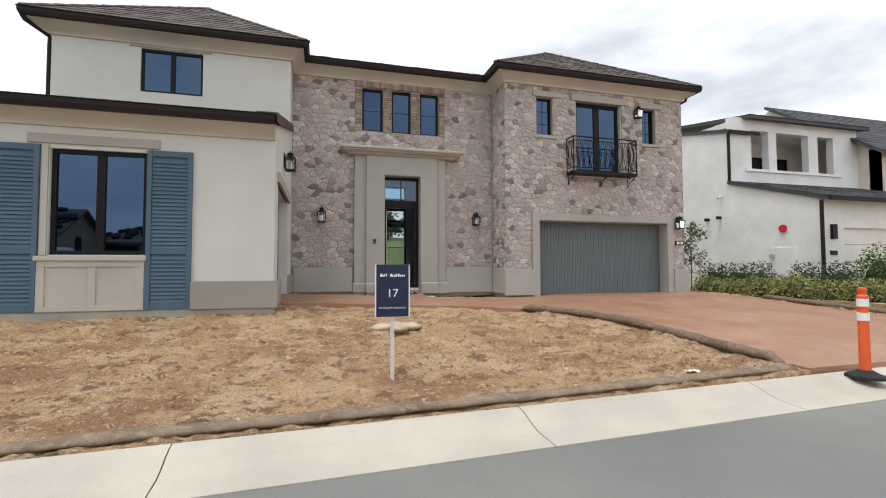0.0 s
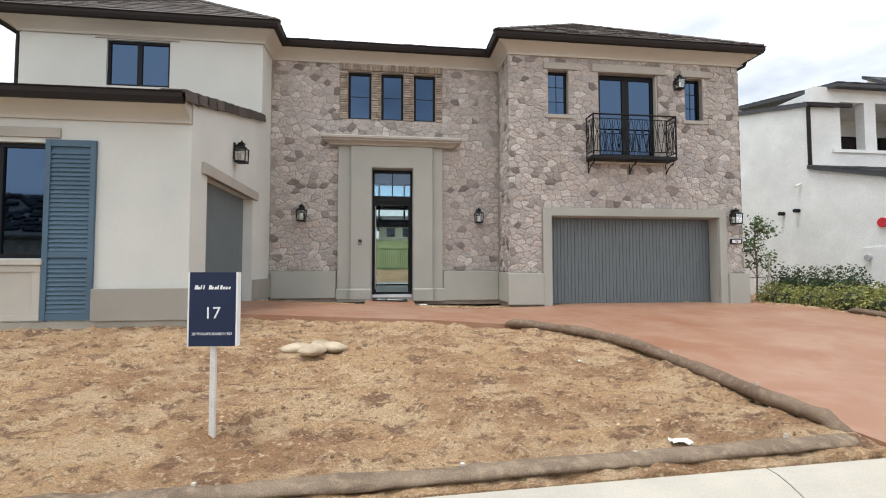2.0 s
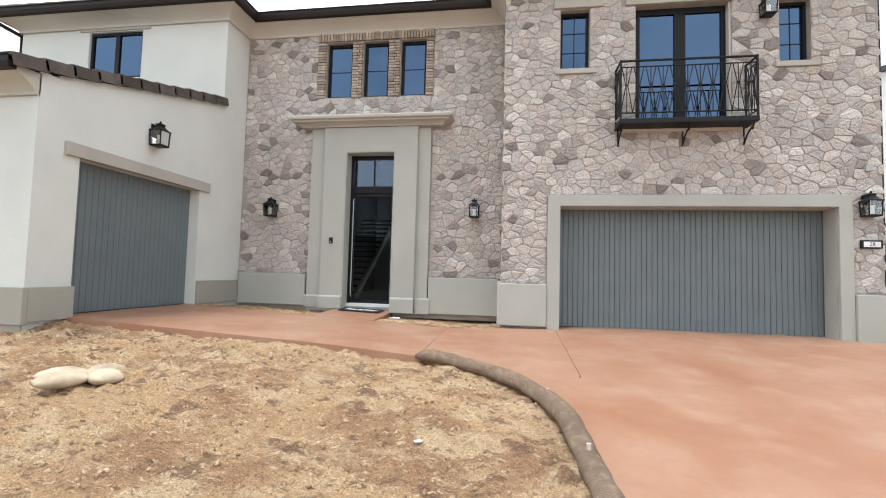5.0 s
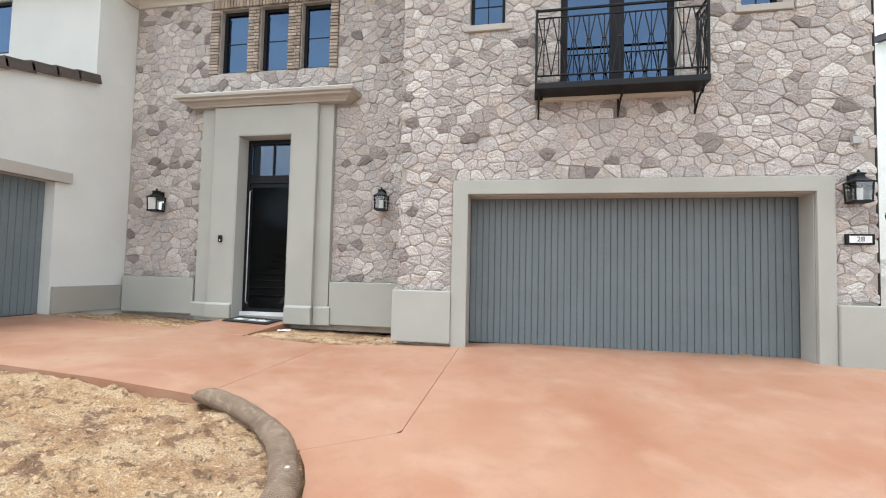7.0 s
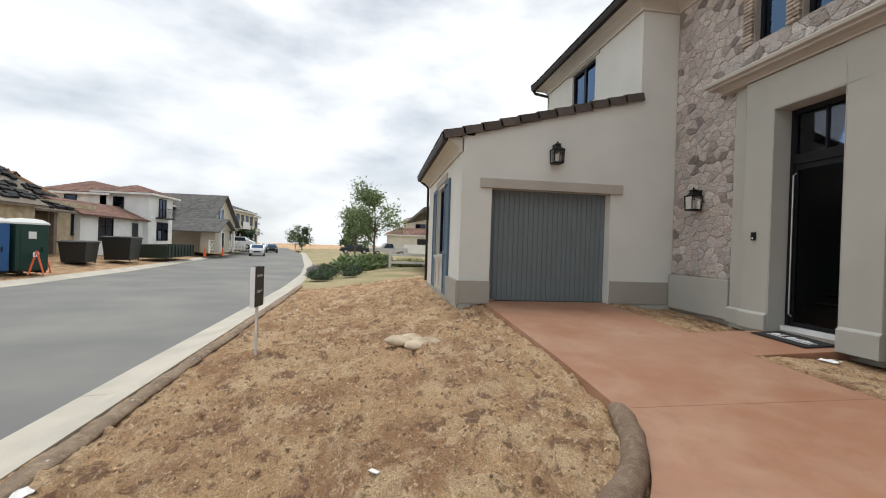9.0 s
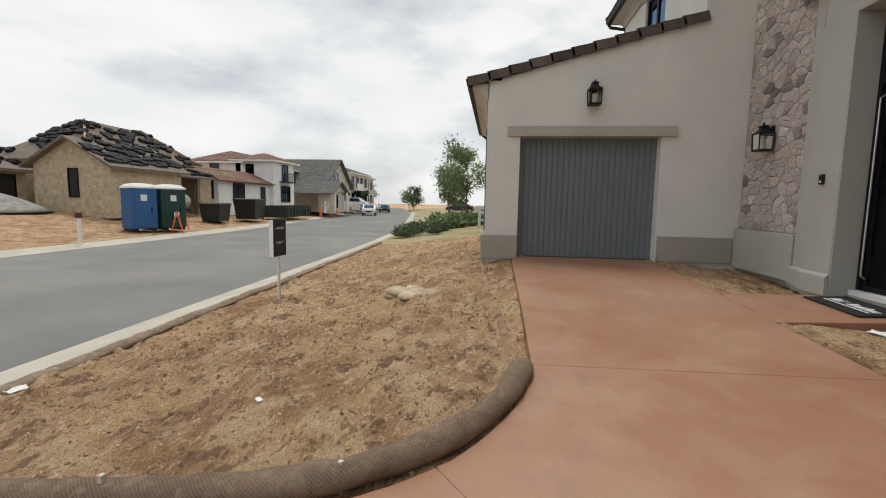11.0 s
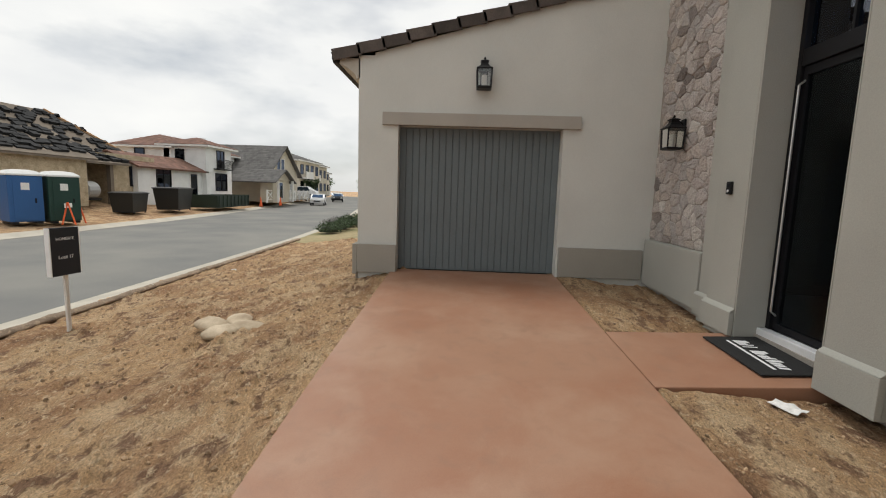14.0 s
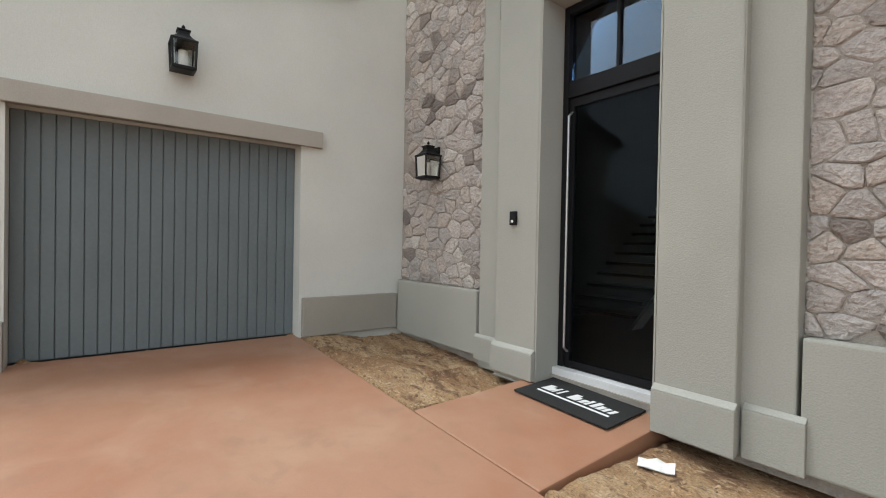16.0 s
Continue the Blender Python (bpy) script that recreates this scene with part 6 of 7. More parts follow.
gp = thing("gravel_heap", "grey gravel heap on the building lot", "gravel heap", at=(-11.0, -15.2, 0.5))
part("heap", Build().rings(rings), surf("grey_gravel", (0.40, 0.385, 0.36), 0.95, 0.25, 4, 40, 1.0, dist=0.05), gp, smooth=True)


def toilet(x, y, z, turn, body, label):
    t_ = thing("portable_toilet", label, "portable toilet", "portable toilets", at=pose(x, y, z, 0, 0, turn))
    b2 = Build().box(-0.58, 0.58, -0.58, 0.58, 0.1, 2.05)
    part("body", b2, body, t_, bevel=0.04)
    part("skid", Build().box(-0.6, 0.6, -0.5, -0.3, 0, 0.1).box(-0.6, 0.6, 0.3, 0.5, 0, 0.1), BLACK, t_)
    part("roof", Build().rings([[(sx * w, sy * w, zz) for sx, sy in ((-1, -1), (1, -1), (1, 1), (-1, 1))] for w, zz in ((0.61, 2.05), (0.6, 2.12), (0.42, 2.26), (0.2, 2.30))]), flat_mat("white_plastic_roof", (0.72, 0.72, 0.70)), t_, "white domed roof")
    d_ = part("door", Build().box(0.582, 0.60, -0.42, 0.42, 0.16, 1.95), body, t_, bevel=0.006)
    part("door_sign", Build().box(0.601, 0.606, -0.16, 0.12, 1.45, 1.75), M_TRIM, d_)
    part("handle", Build().box(0.601, 0.63, 0.28, 0.33, 0.9, 1.1), BLACK, d_)
    for zz in (0.5, 0.9, 1.3):
        part("rib", Build().box(-0.45, 0.45, 0.582, 0.60, zz, zz + 0.05), body, t_)
    return t_


toilet(-12.2, -8.4, -0.28, 62, flat_mat("blue_plastic", (0.028, 0.105, 0.28), rough=0.5), "blue portable toilet with a white roof")
toilet(-13.3, -7.7, -0.28, 62, flat_mat("dark_green_plastic", (0.012, 0.045, 0.035), rough=0.5), "dark green portable toilet with a white roof")

# barricade, carts, skips and a mixer
bc = thing("barricade", "orange and white A-frame barricade by the kerb", "barricade", at=pose(-13.2, -7.0, -0.33, 0, 0, 20))
for sx in (-0.5, 0.5):
    part("leg", Build().tube([(sx, -0.25, 0), (sx, 0, 1.0)], 0.035, 5), ORANGE, bc)
    part("leg", Build().tube([(sx, 0.25, 0), (sx, 0, 1.0)], 0.035, 5), ORANGE, bc)
part("board", Build().box(-0.6, 0.6, -0.09, -0.05, 0.75, 0.95), M_TRIM, bc)


def cart(x, y, z, w, h, d, label, name):
    c = thing(name, label, "waste bin", at=pose(x, y, z, 0, 0, 12))
    part("body", Build().rings([[(sx * w * k, sy * d * k, zz) for sx, sy in ((-1, -1), (1, -1), (1, 1), (-1, 1))] for k, zz in ((0.42, 0.08), (0.5, h))]), flat_mat("black_steel_bin", (0.016, 0.017, 0.016), rough=0.5), c)
    part("lid", Build().rings([[(sx * w * k, sy * d * k, zz) for sx, sy in ((-1, -1), (1, -1), (1, 1), (-1, 1))] for k, zz in ((0.53, h + 0.002), (0.53, h + 0.06), (0.4, h + 0.12))]), flat_mat("black_lid", (0.02, 0.02, 0.02), rough=0.5), c)
    for sx in (-1, 1):
        part("wheel", Build().tube([(sx * w * 0.35, d * 0.40, 0.08), (sx * w * 0.35, d * 0.44, 0.08)], 0.08, 10), BLACK, c)
    return c


cart(-20.5, -9.9, -0.25, 2.0, 1.2, 1.3, "black steel waste bin beside the kerb", "waste_bin")
cart(-24.5, -9.7, -0.22, 2.6, 1.5, 1.6, "black covered skip beside the kerb", "covered_skip")
sk = thing("roll_off_skip", "long low dark green roll-off skip by the kerb", "skip", at=pose(-31.0, -9.8, -0.25, 0, 0, 6))
part("tub", Build().rings([[(sx * 3.4 * k, sy * 1.1 * k, zz) for sx, sy in ((-1, -1), (1, -1), (1, 1), (-1, 1))] for k, zz in ((0.95, 0.12), (1.0, 1.1), (0.96, 1.1), (0.92, 0.6))]), flat_mat("dark_green_steel", (0.02, 0.035, 0.025), rough=0.6), sk)
for i in range(9):
    part("rib", Build().box(-3.1 + i * 0.77, -3.0 + i * 0.77, 1.09, 1.16, 0.15, 1.1), flat_mat("green_rib", (0.02, 0.035, 0.025), rough=0.6), sk)
mx = thing("mortar_mixer", "grey towable mortar mixer by the bins", "mixer", at=pose(-20.0, -12.2, 0.1, 0, 0, 10))
part("drum", Build().tube([(-0.6, 0, 1.0), (-0.5, 0, 1.0), (0.5, 0, 1.0), (0.6, 0, 1.0)], [0.3, 0.55, 0.55, 0.3], 16), flat_mat("grey_steel", (0.35, 0.35, 0.34), rough=0.5), mx)
part("frame", Build().box(-0.9, 0.9, -0.35, 0.35, 0.4, 0.5), BLACK, mx)
for sx in (-0.5, 0.5):
    part("wheel", Build().tube([(sx, -0.5, 0.32), (sx, -0.38, 0.32)], 0.32, 16), BLACK, mx)
mk = thing("lot_marker", "white lot marker stake with a dark red top", "marker", at=(-6.9, -6.3, -0.42))
part("stake", Build().box(-0.06, 0.06, -0.03, 0.03, -0.1, 1.0), M_TRIM, mk)
part("cap", Build().box(-0.11, 0.11, -0.04, 0.04, 0.95, 1.15), flat_mat("dark_red_cap", (0.14, 0.03, 0.03)), mk)

# white house with red tiles
hc = thing("house", "white stucco house with red tile roofs and a small balcony", "house")
part("low_wall", Build().box(-33.0, -25.0, -16.5, -12.6, 0, 3.3), M_WHITE, hc)
gable(hc, -33.0, -25.0, -16.5, -12.6, 3.3, 1.0, M_RED, M_WHITE, "x", 0.4)
part("main_wall", Build().box(-44.5, -33.0, -20.5, -15.5, 0, 5.5), M_WHITE, hc)
hip(hc, -44.5, -33.0, -20.5, -15.5, 5.5, 1.4, M_RED)
part("tower_wall", Build().box(-37.4, -33.0, -16, -12.2, 0, 5.7), M_WHITE, hc)
hip(hc, -37.4, -33.0, -16, -12.2, 5.7, 0.9, M_RED)
opening(hc, "window", "x", -15.3, -14.3, 1.8, 3.0, -25.0, 1)
opening(hc, "window", "y", -28.6, -27.0, 1.2, 3.0, -12.6, 1)
opening(hc, "door", "y", -32.2, -31.2, 0.7, 2.8, -12.6, 1, M_TRIM)
opening(hc, "window", "y", -36.4, -34.5, 1.3, 3.0, -12.2, 1)
opening(hc, "window", "y", -36.0, -34.8, 3.6, 5.3, -12.2, 1)
opening(hc, "window", "x", -14.9, -14.2, 4.0, 5.2, -33.0, 1)
opening(hc, "window", "x", -18.6, -17.8, 4.2, 5.2, -33.0, 1)
opening(hc, "window", "y", -42.3, -41.4, 4.0, 5.0, -15.5, 1)
part("balcony", Build().box(-36.6, -34.2, -12.2, -11.6, 3.4, 3.52), BLACK, hc)
for i in range(13):
    part("baluster", Build().box(-36.58 + i * 0.197, -36.55 + i * 0.197, -11.64, -11.61, 3.52, 4.4), BLACK, hc)
part("rail", Build().box(-36.6, -34.2, -11.65, -11.6, 4.4, 4.45), BLACK, hc)
part("chimney", Build().box(-42.6, -41.9, -18.4, -17.7, 6.0, 7.4), M_WHITE, hc)
hc.matrix_basis = Matrix.Diagonal((1, 1, 0.9, 1))
# grey gabled house
hd = thing("house", "pale house with a steep grey gable roof", "house")
part("wall", Build().box(-52, -43, -20, -11, 0, 4.2), M_TAN, hd)
gable(hd, -52, -43, -20, -11, 4.2, 4.0, M_GREY, M_TAN, "y", 0.5)
part("porch_wall", Build().box(-45.5, -41.0, -11, -9.6, 0, 3.0), M_TAN, hd)
gable(hd, -45.6, -40.6, -14, -9.4, 3.0, 1.5, M_GREY, M_TAN, "y", 0.5)
for x0_, z0_, z1_ in ((-47.6, 4.6, 6.2), (-46.4, 4.6, 6.2), (-48.8, 1.4, 3.0), (-50.4, 1.4, 3.0)):
    opening(hd, "window", "y", x0_, x0_ + 0.9, z0_, z1_, -11, 1, M_TRIM)
opening(hd, "door", "y", -43.6, -42.6, 0.6, 2.7, -9.6, 1, M_TRIM)
for x_ in (-45.3, -41.2):
    part("porch_post", Build().box(x_ - 0.1, x_ + 0.1, -9.2, -9.0, 0, 3.0), M_TRIM, hd)
hd.matrix_basis = Matrix.Diagonal((1, 1, 0.8, 1))
# further houses along the street
for k, (x0_, x1_, y1_, mt, rf, hh, lb) in enumerate(((-66, -56, -12.5, M_CREAM, M_GREY, 5.6, "cream two-storey house with balconies"), (-80, -69, -15.5, M_TAN, M_GREY, 5.8, "tan two-storey house with a low grey roof"), (-97, -86, -20, M_CREAM, M_GREY, 5.2, "distant cream house with a grey roof"), (-122, -108, -27, M_WHITE, M_GREY, 4.6, "distant white house with a grey roof"))):
    h_ = thing("house", lb, "house")
    part("wall", Build().box(x0_, x1_, y1_ - 11, y1_, 0, hh), mt, h_)
    hip(h_, x0_, x1_, y1_ - 11, y1_, hh + 0.02, 1.8, rf, 0.5, (0.6, 0.6))
    for i in range(4):
        for z_ in (1.3, 3.7):
            xx = x0_ + 0.9 + i * (x1_ - x0_ - 1.2) / 4
            opening(h_, "window", "y", xx, xx + 1.1, z_, z_ + 1.3, y1_, 1)
    for z_ in (1.3, 3.7):
        opening(h_, "window", "x", y1_ - 4, y1_ - 2.8, z_, z_ + 1.3, x1_, 1)
    part("balcony", Build().box(x1_ - 3.5, x1_ - 0.5, y1_, y1_ + 1.2, 3.0, 3.15).box(x1_ - 3.5, x1_ - 0.5, y1_ + 1.15, y1_ + 1.2, 3.15, 4.0), M_TRIM, h_)
# white crossbuck fence
wf = thing("crossbuck_fence", "white crossbuck rail fence along the far kerb", "fence")
for i in range(10):
    x_ = -39.5 - i * 1.9
    y_ = -9.6 - 0.13 * i * 1.9 * 0.5
    part("post", Build().box(x_ - 0.07, x_ + 0.07, y_ - 0.07, y_ + 0.07, 0.0, 1.35), M_TRIM, wf)
    if i < 9:
        x2, y2 = x_ - 1.9, y_ - 0.13 * 1.9 * 0.5
        for za, zb_ in ((1.25, 1.25), (0.35, 0.35), (0.35, 1.25), (1.25, 0.35)):
            part("rail", Build().tube([(x_, y_, za), (x2, y2, zb_)], 0.05, 4), M_TRIM, wf)
for x_, y_ in ((-36.5, -8.9), (-41, -8.8)):
    c_ = thing("traffic_cone", "orange traffic cone by the far kerb", "cone", "far cones", at=(x_, y_, -0.3))
    part("cone", Build().tube([(0, 0, 0.03), (0, 0, 0.9)], [0.16, 0.03], 10), ORANGE, c_)
    part("base", Build().box(-0.2, 0.2, -0.2, 0.2, 0, 0.03), BLACK, c_)


# parked cars
def car(label, paint, name="car", tall=0.0, bed=False):
    c = thing(name, label, "car", "parked cars")
    prof = [(-2.2, 0.35), (-2.25, 0.7), (-2.1, 0.95), (-1.2, 1.0), (-0.55, 1.42 + tall), (0.9, 1.46 + tall), (1.7, 1.05 + tall * 0.5), (2.2, 0.98), (2.25, 0.6), (2.2, 0.35)]
    if bed:
        prof = [(-2.7, 0.5), (-2.75, 0.95), (-2.6, 1.1), (-1.3, 1.15), (-0.7, 1.8), (0.7, 1.82), (0.85, 1.2), (2.7, 1.18), (2.75, 0.6), (2.7, 0.5)]
    part("body", Build().rings([[(x, s_ * w, z) for x, z in prof] for s_, w in ((-1, 0.86), (1, 0.86))]), paint, c, bevel=0.05)
    top = max(p[1] for p in prof)
    for s_ in (-1, 1):
        xa, xb = (-0.9, 0.65) if bed else (-0.8, 1.3)
        part("side_window", Build().prism([(xa, s_ * 0.868, 1.06), (xb, s_ * 0.868, 1.06), (xb - 0.25, s_ * 0.868, top - 0.1), (xa + 0.45, s_ * 0.868, top - 0.1)], (0, s_ * 0.004, 0)), GLASS, c)
        part("headlight", Build().box(-2.27, -2.2, s_ * 0.62 - 0.14, s_ * 0.62 + 0.14, 0.68, 0.82), M_TRIM, c)
    part("windscreen", Build().prism([(-1.19, -0.7, 1.03), (-1.19, 0.7, 1.03), (-0.62, 0.62, top - 0.08), (-0.62, -0.62, top - 0.08)], (-0.03, 0, 0.02)), GLASS, c)
    part("grille", Build().box(-2.285, -2.24, -0.4, 0.4, 0.5, 0.66), BLACK, c)
    for x_ in ((-1.75, 1.75) if bed else (-1.4, 1.4)):
        for s_ in (-1, 1):
            w_ = part("wheel", Build().tube([(x_, s_ * 0.72, 0.34), (x_, s_ * 0.9, 0.34)], 0.34, 18), BLACK, c)
            part("rim", Build().tube([(x_, s_ * 0.9, 0.34), (x_, s_ * 0.915, 0.34)], 0.2, 12), flat_mat("alloy", (0.5, 0.5, 0.5), rough=0.35), w_)
    return c


c0 = car("white compact car parked on the street", flat_mat("white_car_paint", (0.75, 0.76, 0.77), rough=0.25, bump=0))
c0.matrix_basis = pose(-52, -8.2, -0.52, 0, 0, 193)
for x_, y_, a_ in ((-78, -12.8, 196), (-88, -16, 196)):
    copy_thing(c0, pose(x_, y_, -0.52, 0, 0, a_))
c1 = car("dark parked sedan far along the street", flat_mat("dark_car_paint", (0.03, 0.033, 0.04), rough=0.25, bump=0))
c1.matrix_basis = pose(-70, -10.6, -0.52, 0, 0, 195)
copy_thing(c1, pose(-96, -18.0, -0.52, 0, 0, 196))
c2 = car("white sport utility vehicle by the crossbuck fence", flat_mat("white_suv_paint", (0.75, 0.76, 0.77), rough=0.25, bump=0), "sport_utility_vehicle", 0.25)
c2.matrix_basis = pose(-56.5, -12.0, 0.2, 0, 0, 95)
c3 = car("silver pickup truck beyond the lawns", flat_mat("silver_paint", (0.5, 0.5, 0.5), rough=0.3, bump=0), "pickup_truck", 0, True)
c3.matrix_basis = pose(-58, 8.6, -0.12, 0, 0, 100)
copy_thing(c1, pose(-62, 3.5, -0.1, 0, 0, 100))

# street trees and planting to the west
tree("leafy street tree with drooping silver-green leaves", -25.0, 6.9, -0.25, 6.0, 1.9, 5200, LEAF_S, 0.2, 51, 0.1, 0.32)
tree("smaller street tree with silver-green leaves", -27.0, 5.4, -0.3, 4.9, 1.5, 3400, LEAF_S, 0.2, 57, 0.08, 0.35)
for i, (x_, y_, h_) in enumerate(((-60, -12.6, 3.6), (-84, -19, 4.5), (-90, -9, 4.0), (-100, -23, 5.0), (-75, 2, 3.8), (-110, -14, 5))):
    tree("round dark green tree far along the street", x_, y_, -0.2, h_ * 1.25, h_ * 0.5, 900, LEAF if i % 2 else LEAF_D, 0.5, 60 + i, 0.12, 0.25)
g0 = shrub("low grey-green ground shrub by the kerb", LEAF_D, 0.6, 0.6, 0.4, 500, 0.1, 22, (-13.6, 4.55, -0.3), "kerb planting")
for i, (x_, y_) in enumerate(((-14.8, 4.7), (-16.0, 4.6), (-17.4, 4.5), (-18.8, 4.4), (-15.6, 5.8), (-17.8, 5.9), (-19.5, 5.6))):
    copy_thing(g0, pose(x_, y_, -0.25, 0, 0, 50 * i) @ Matrix.Scale(0.85 + 0.12 * (i % 4), 4))
g1 = shrub("tuft of feathery silver-green grass", LEAF_S, 0.8, 0.8, 0.75, 600, 0.3, 25, (-20.5, 6.3, -0.2), "grass tufts")
for i, (x_, y_) in enumerate(((-22, 7.0), (-23.5, 6.2), (-22.2, 5.3), (-24.6, 7.6), (-26, 6.8))):
    copy_thing(g1, pose(x_, y_, -0.2, 0, 0, 70 * i))
g2 = shrub("purple lavender tuft beside the kerb", LAV, 0.42, 0.36, 0.5, 350, 0.1, 28, (-17.2, 3.75, -0.4), "lavender tufts")
copy_thing(g2, pose(-18.6, 3.7, -0.4, 0, 0, 60))
copy_thing(g2, pose(-15.9, 3.9, -0.4, 0, 0, 130))
g3 = shrub("yellow-green low shrub behind the rail fence", LEAF_Y, 0.7, 0.7, 0.65, 500, 0.12, 33, (-24.0, 9.0, -0.15), "rail fence planting")
for i in range(6):
    copy_thing(g3, pose(-24.0 + 0.1 * i, 9.9 + i * 0.95, -0.12, 0, 0, 50 * i))
rf_ = thing("rail_fence", "white two-rail fence at the lot line", "fence", at=(-21.5, 8.0, -0.25))
for i in range(4):
    part("post", Build().box(-0.09, 0.09, i * 2.4 - 0.09, i * 2.4 + 0.09, 0, 1.2), M_TRIM, rf_, bevel=0.015)
    if i < 3:
        for z_ in (0.45, 0.95):
            part("rail", Build().box(-0.03, 0.03, i * 2.4 + 0.09, i * 2.4 + 2.31, z_, z_ + 0.16), M_TRIM, rf_)
wl_ = thing("garden_wall", "long white garden wall before the far houses", "wall", kind="structure")
part("wall_panel", Build().box(-62, -61.8, 11, 34, -0.3, 1.6), M_TRIM, wl_)
he = thing("house", "tan two-storey house with a red tile roof", "house")
part("wall", Build().box(-82, -70, 12, 30, 0, 6.0), M_CREAM, he)
hip(he, -82, -70, 12, 30, 6.0, 2.0, M_RED, 0.6, (0.6, 0.6))
part("low_wall", Build().box(-70, -66, 8.5, 17, 0, 3.2), M_CREAM, he)
hip(he, -70, -66, 8.5, 17, 3.2, 1.2, M_RED, 0.5, (0.6, 0.6))
for y_ in (13.5, 16.5, 19.5, 23):
    opening(he, "window", "x", y_, y_ + 1.6, 3.8, 5.2, -70, 1)
    opening(he, "window", "x", y_, y_ + 1.6, 1.1, 2.5, -66 if y_ < 15.5 else -70, 1)
hf = thing("house", "neighbouring house with a deep porch eave", "house")
part("wall", Build().box(-24, -12.5, 11.5, 22, 0, 3.4), M_CREAM, hf)
part("porch_post", Build().box(-12.4, -12.1, 9.7, 10.0, 0, 2.95), M_STONE, hf)
part("porch_roof", Build().rings([[(-24, 9.2, 3.0), (-11.9, 9.2, 3.0), (-11.9, 12, 3.6), (-24, 12, 3.6)], [(-24, 9.2, 3.15), (-11.9, 9.2, 3.15), (-11.9, 12, 3.75), (-24, 12, 3.75)]]), M_GREY, hf)

# behind the house: patio, black fence, lawn and a far cottage, seen through the hall
LAWN = surf("lawn", (0.13, 0.17, 0.045), 0.95, 0.25, 0.6, 25, 0.6, tint=(0.22, 0.21, 0.08))
structure("patio", Build().box(-1, 7, 22.25, 26.5, 0.1, 0.32), surf("patio_concrete", (0.34, 0.34, 0.35), 0.7, 0.08, 1, 40, 0.2), "grey concrete rear patio", "patio")
b = Build().add([(-60, 30.5, 1.0), (70, 30.5, 1.0), (70, 98, 7.6), (-60, 98, 7.6)], [(0, 1, 2, 3)])
structure("lawn", b, LAWN, "sloping green and straw lawn behind the house", "lawn")
structure("rear_bank", Build().add([(-40, 26.4, 0.29), (50, 26.4, 0.29), (50, 30.6, 1.01), (-40, 30.6, 1.01)], [(0, 1, 2, 3)]), DIRT, "bare sandy bank below the rear fence", "bare ground")
ff = thing("metal_fence", "black metal picket fence behind the patio", "fence", at=(-4, 30.5, 0.96))
for z_ in (0.12, 1.35):
    part("rail", Build().box(0, 13, -0.02, 0.02, z_, z_ + 0.04), BLACK, ff)
me = Build().box(-0.009, 0.009, -0.009, 0.009, 0.05, 1.4).mesh("picket")
for i in range(108):
    o_ = part("picket", me, BLACK, ff)
    o_.location = (0.06 + i * 0.12, 0, 0)
hg = thing("house", "low cream cottage beyond the lawn", "house")
part("wall", Build().box(-4, 9, 86, 94, 1.8, 5.2), M_CREAM, hg)
gable(hg, -4, 9, 86, 94, 5.2, 2.0, M_GREY, M_CREAM, "x", 0.6, (0.6, 0.6))
for x_ in (-2.5, 0.5, 3.5, 6.5):
    opening(hg, "window", "y", x_, x_ + 1.4, 2.9, 4.4, 86, -1)
hg.matrix_basis = Matrix.Translation((4.5, 0, 4.3))
for i, x_ in enumerate((-12, -7, 12, 17)):
    tree("broad dark green tree beyond the lawn", x_ + (5 if x_ < 0 else 0), 84 - i, 6.0, 5.5, 3.0, 900, LEAF_D, 0.7, 80 + i, 0.25, 0.25)
# rear glazing of the hall
rg = thing("rear_doors", "black-framed glass doors at the back of the hall", "glass door", kind="structure")
for x_, z_ in ((0.8, 0.3), (1.9, 3.302), (3.05, 3.302), (4.12, 0.3)):
    part("door_frame", Build().box(x_, x_ + 0.08, BACK + 0.05, BACK + 0.15, z_, 4.95), FRAME, rg)
for z_, h_ in ((0.3, 0.06), (2.95, 0.35), (3.75, 0.62), (4.87, 0.08)):
    part("door_frame", Build().box(0.8, 4.2, BACK + 0.052, BACK + 0.148, z_, z_ + h_), FRAME, rg)
part("pane", Build().box(0.85, 4.15, BACK + 0.09, BACK + 0.1, 0.38, 4.86), DOOR_GLASS, rg).visible_shadow = False
# hall stair
st_ = thing("staircase", "dark wooden open stair rising along the hall", "stairs")
TREAD = surf("dark_tread", (0.05, 0.035, 0.025), 0.4, 0.15, 4, 30, 0.1)
for i in range(15):
    part("tread", Build().box(0.0, 1.15, 16.2 + i * 0.28, 16.52 + i * 0.28, 0.44 + i * 0.18, 0.49 + i * 0.18), TREAD, st_)
part("stringer", Build().prism([(1.16, 16.1, 0.3), (1.16, 16.4, 0.3), (1.16, 20.5, 2.95), (1.16, 20.5, 3.2)], (0.05, 0, 0)), flat_mat("pale_stringer", (0.45, 0.43, 0.4)), st_)


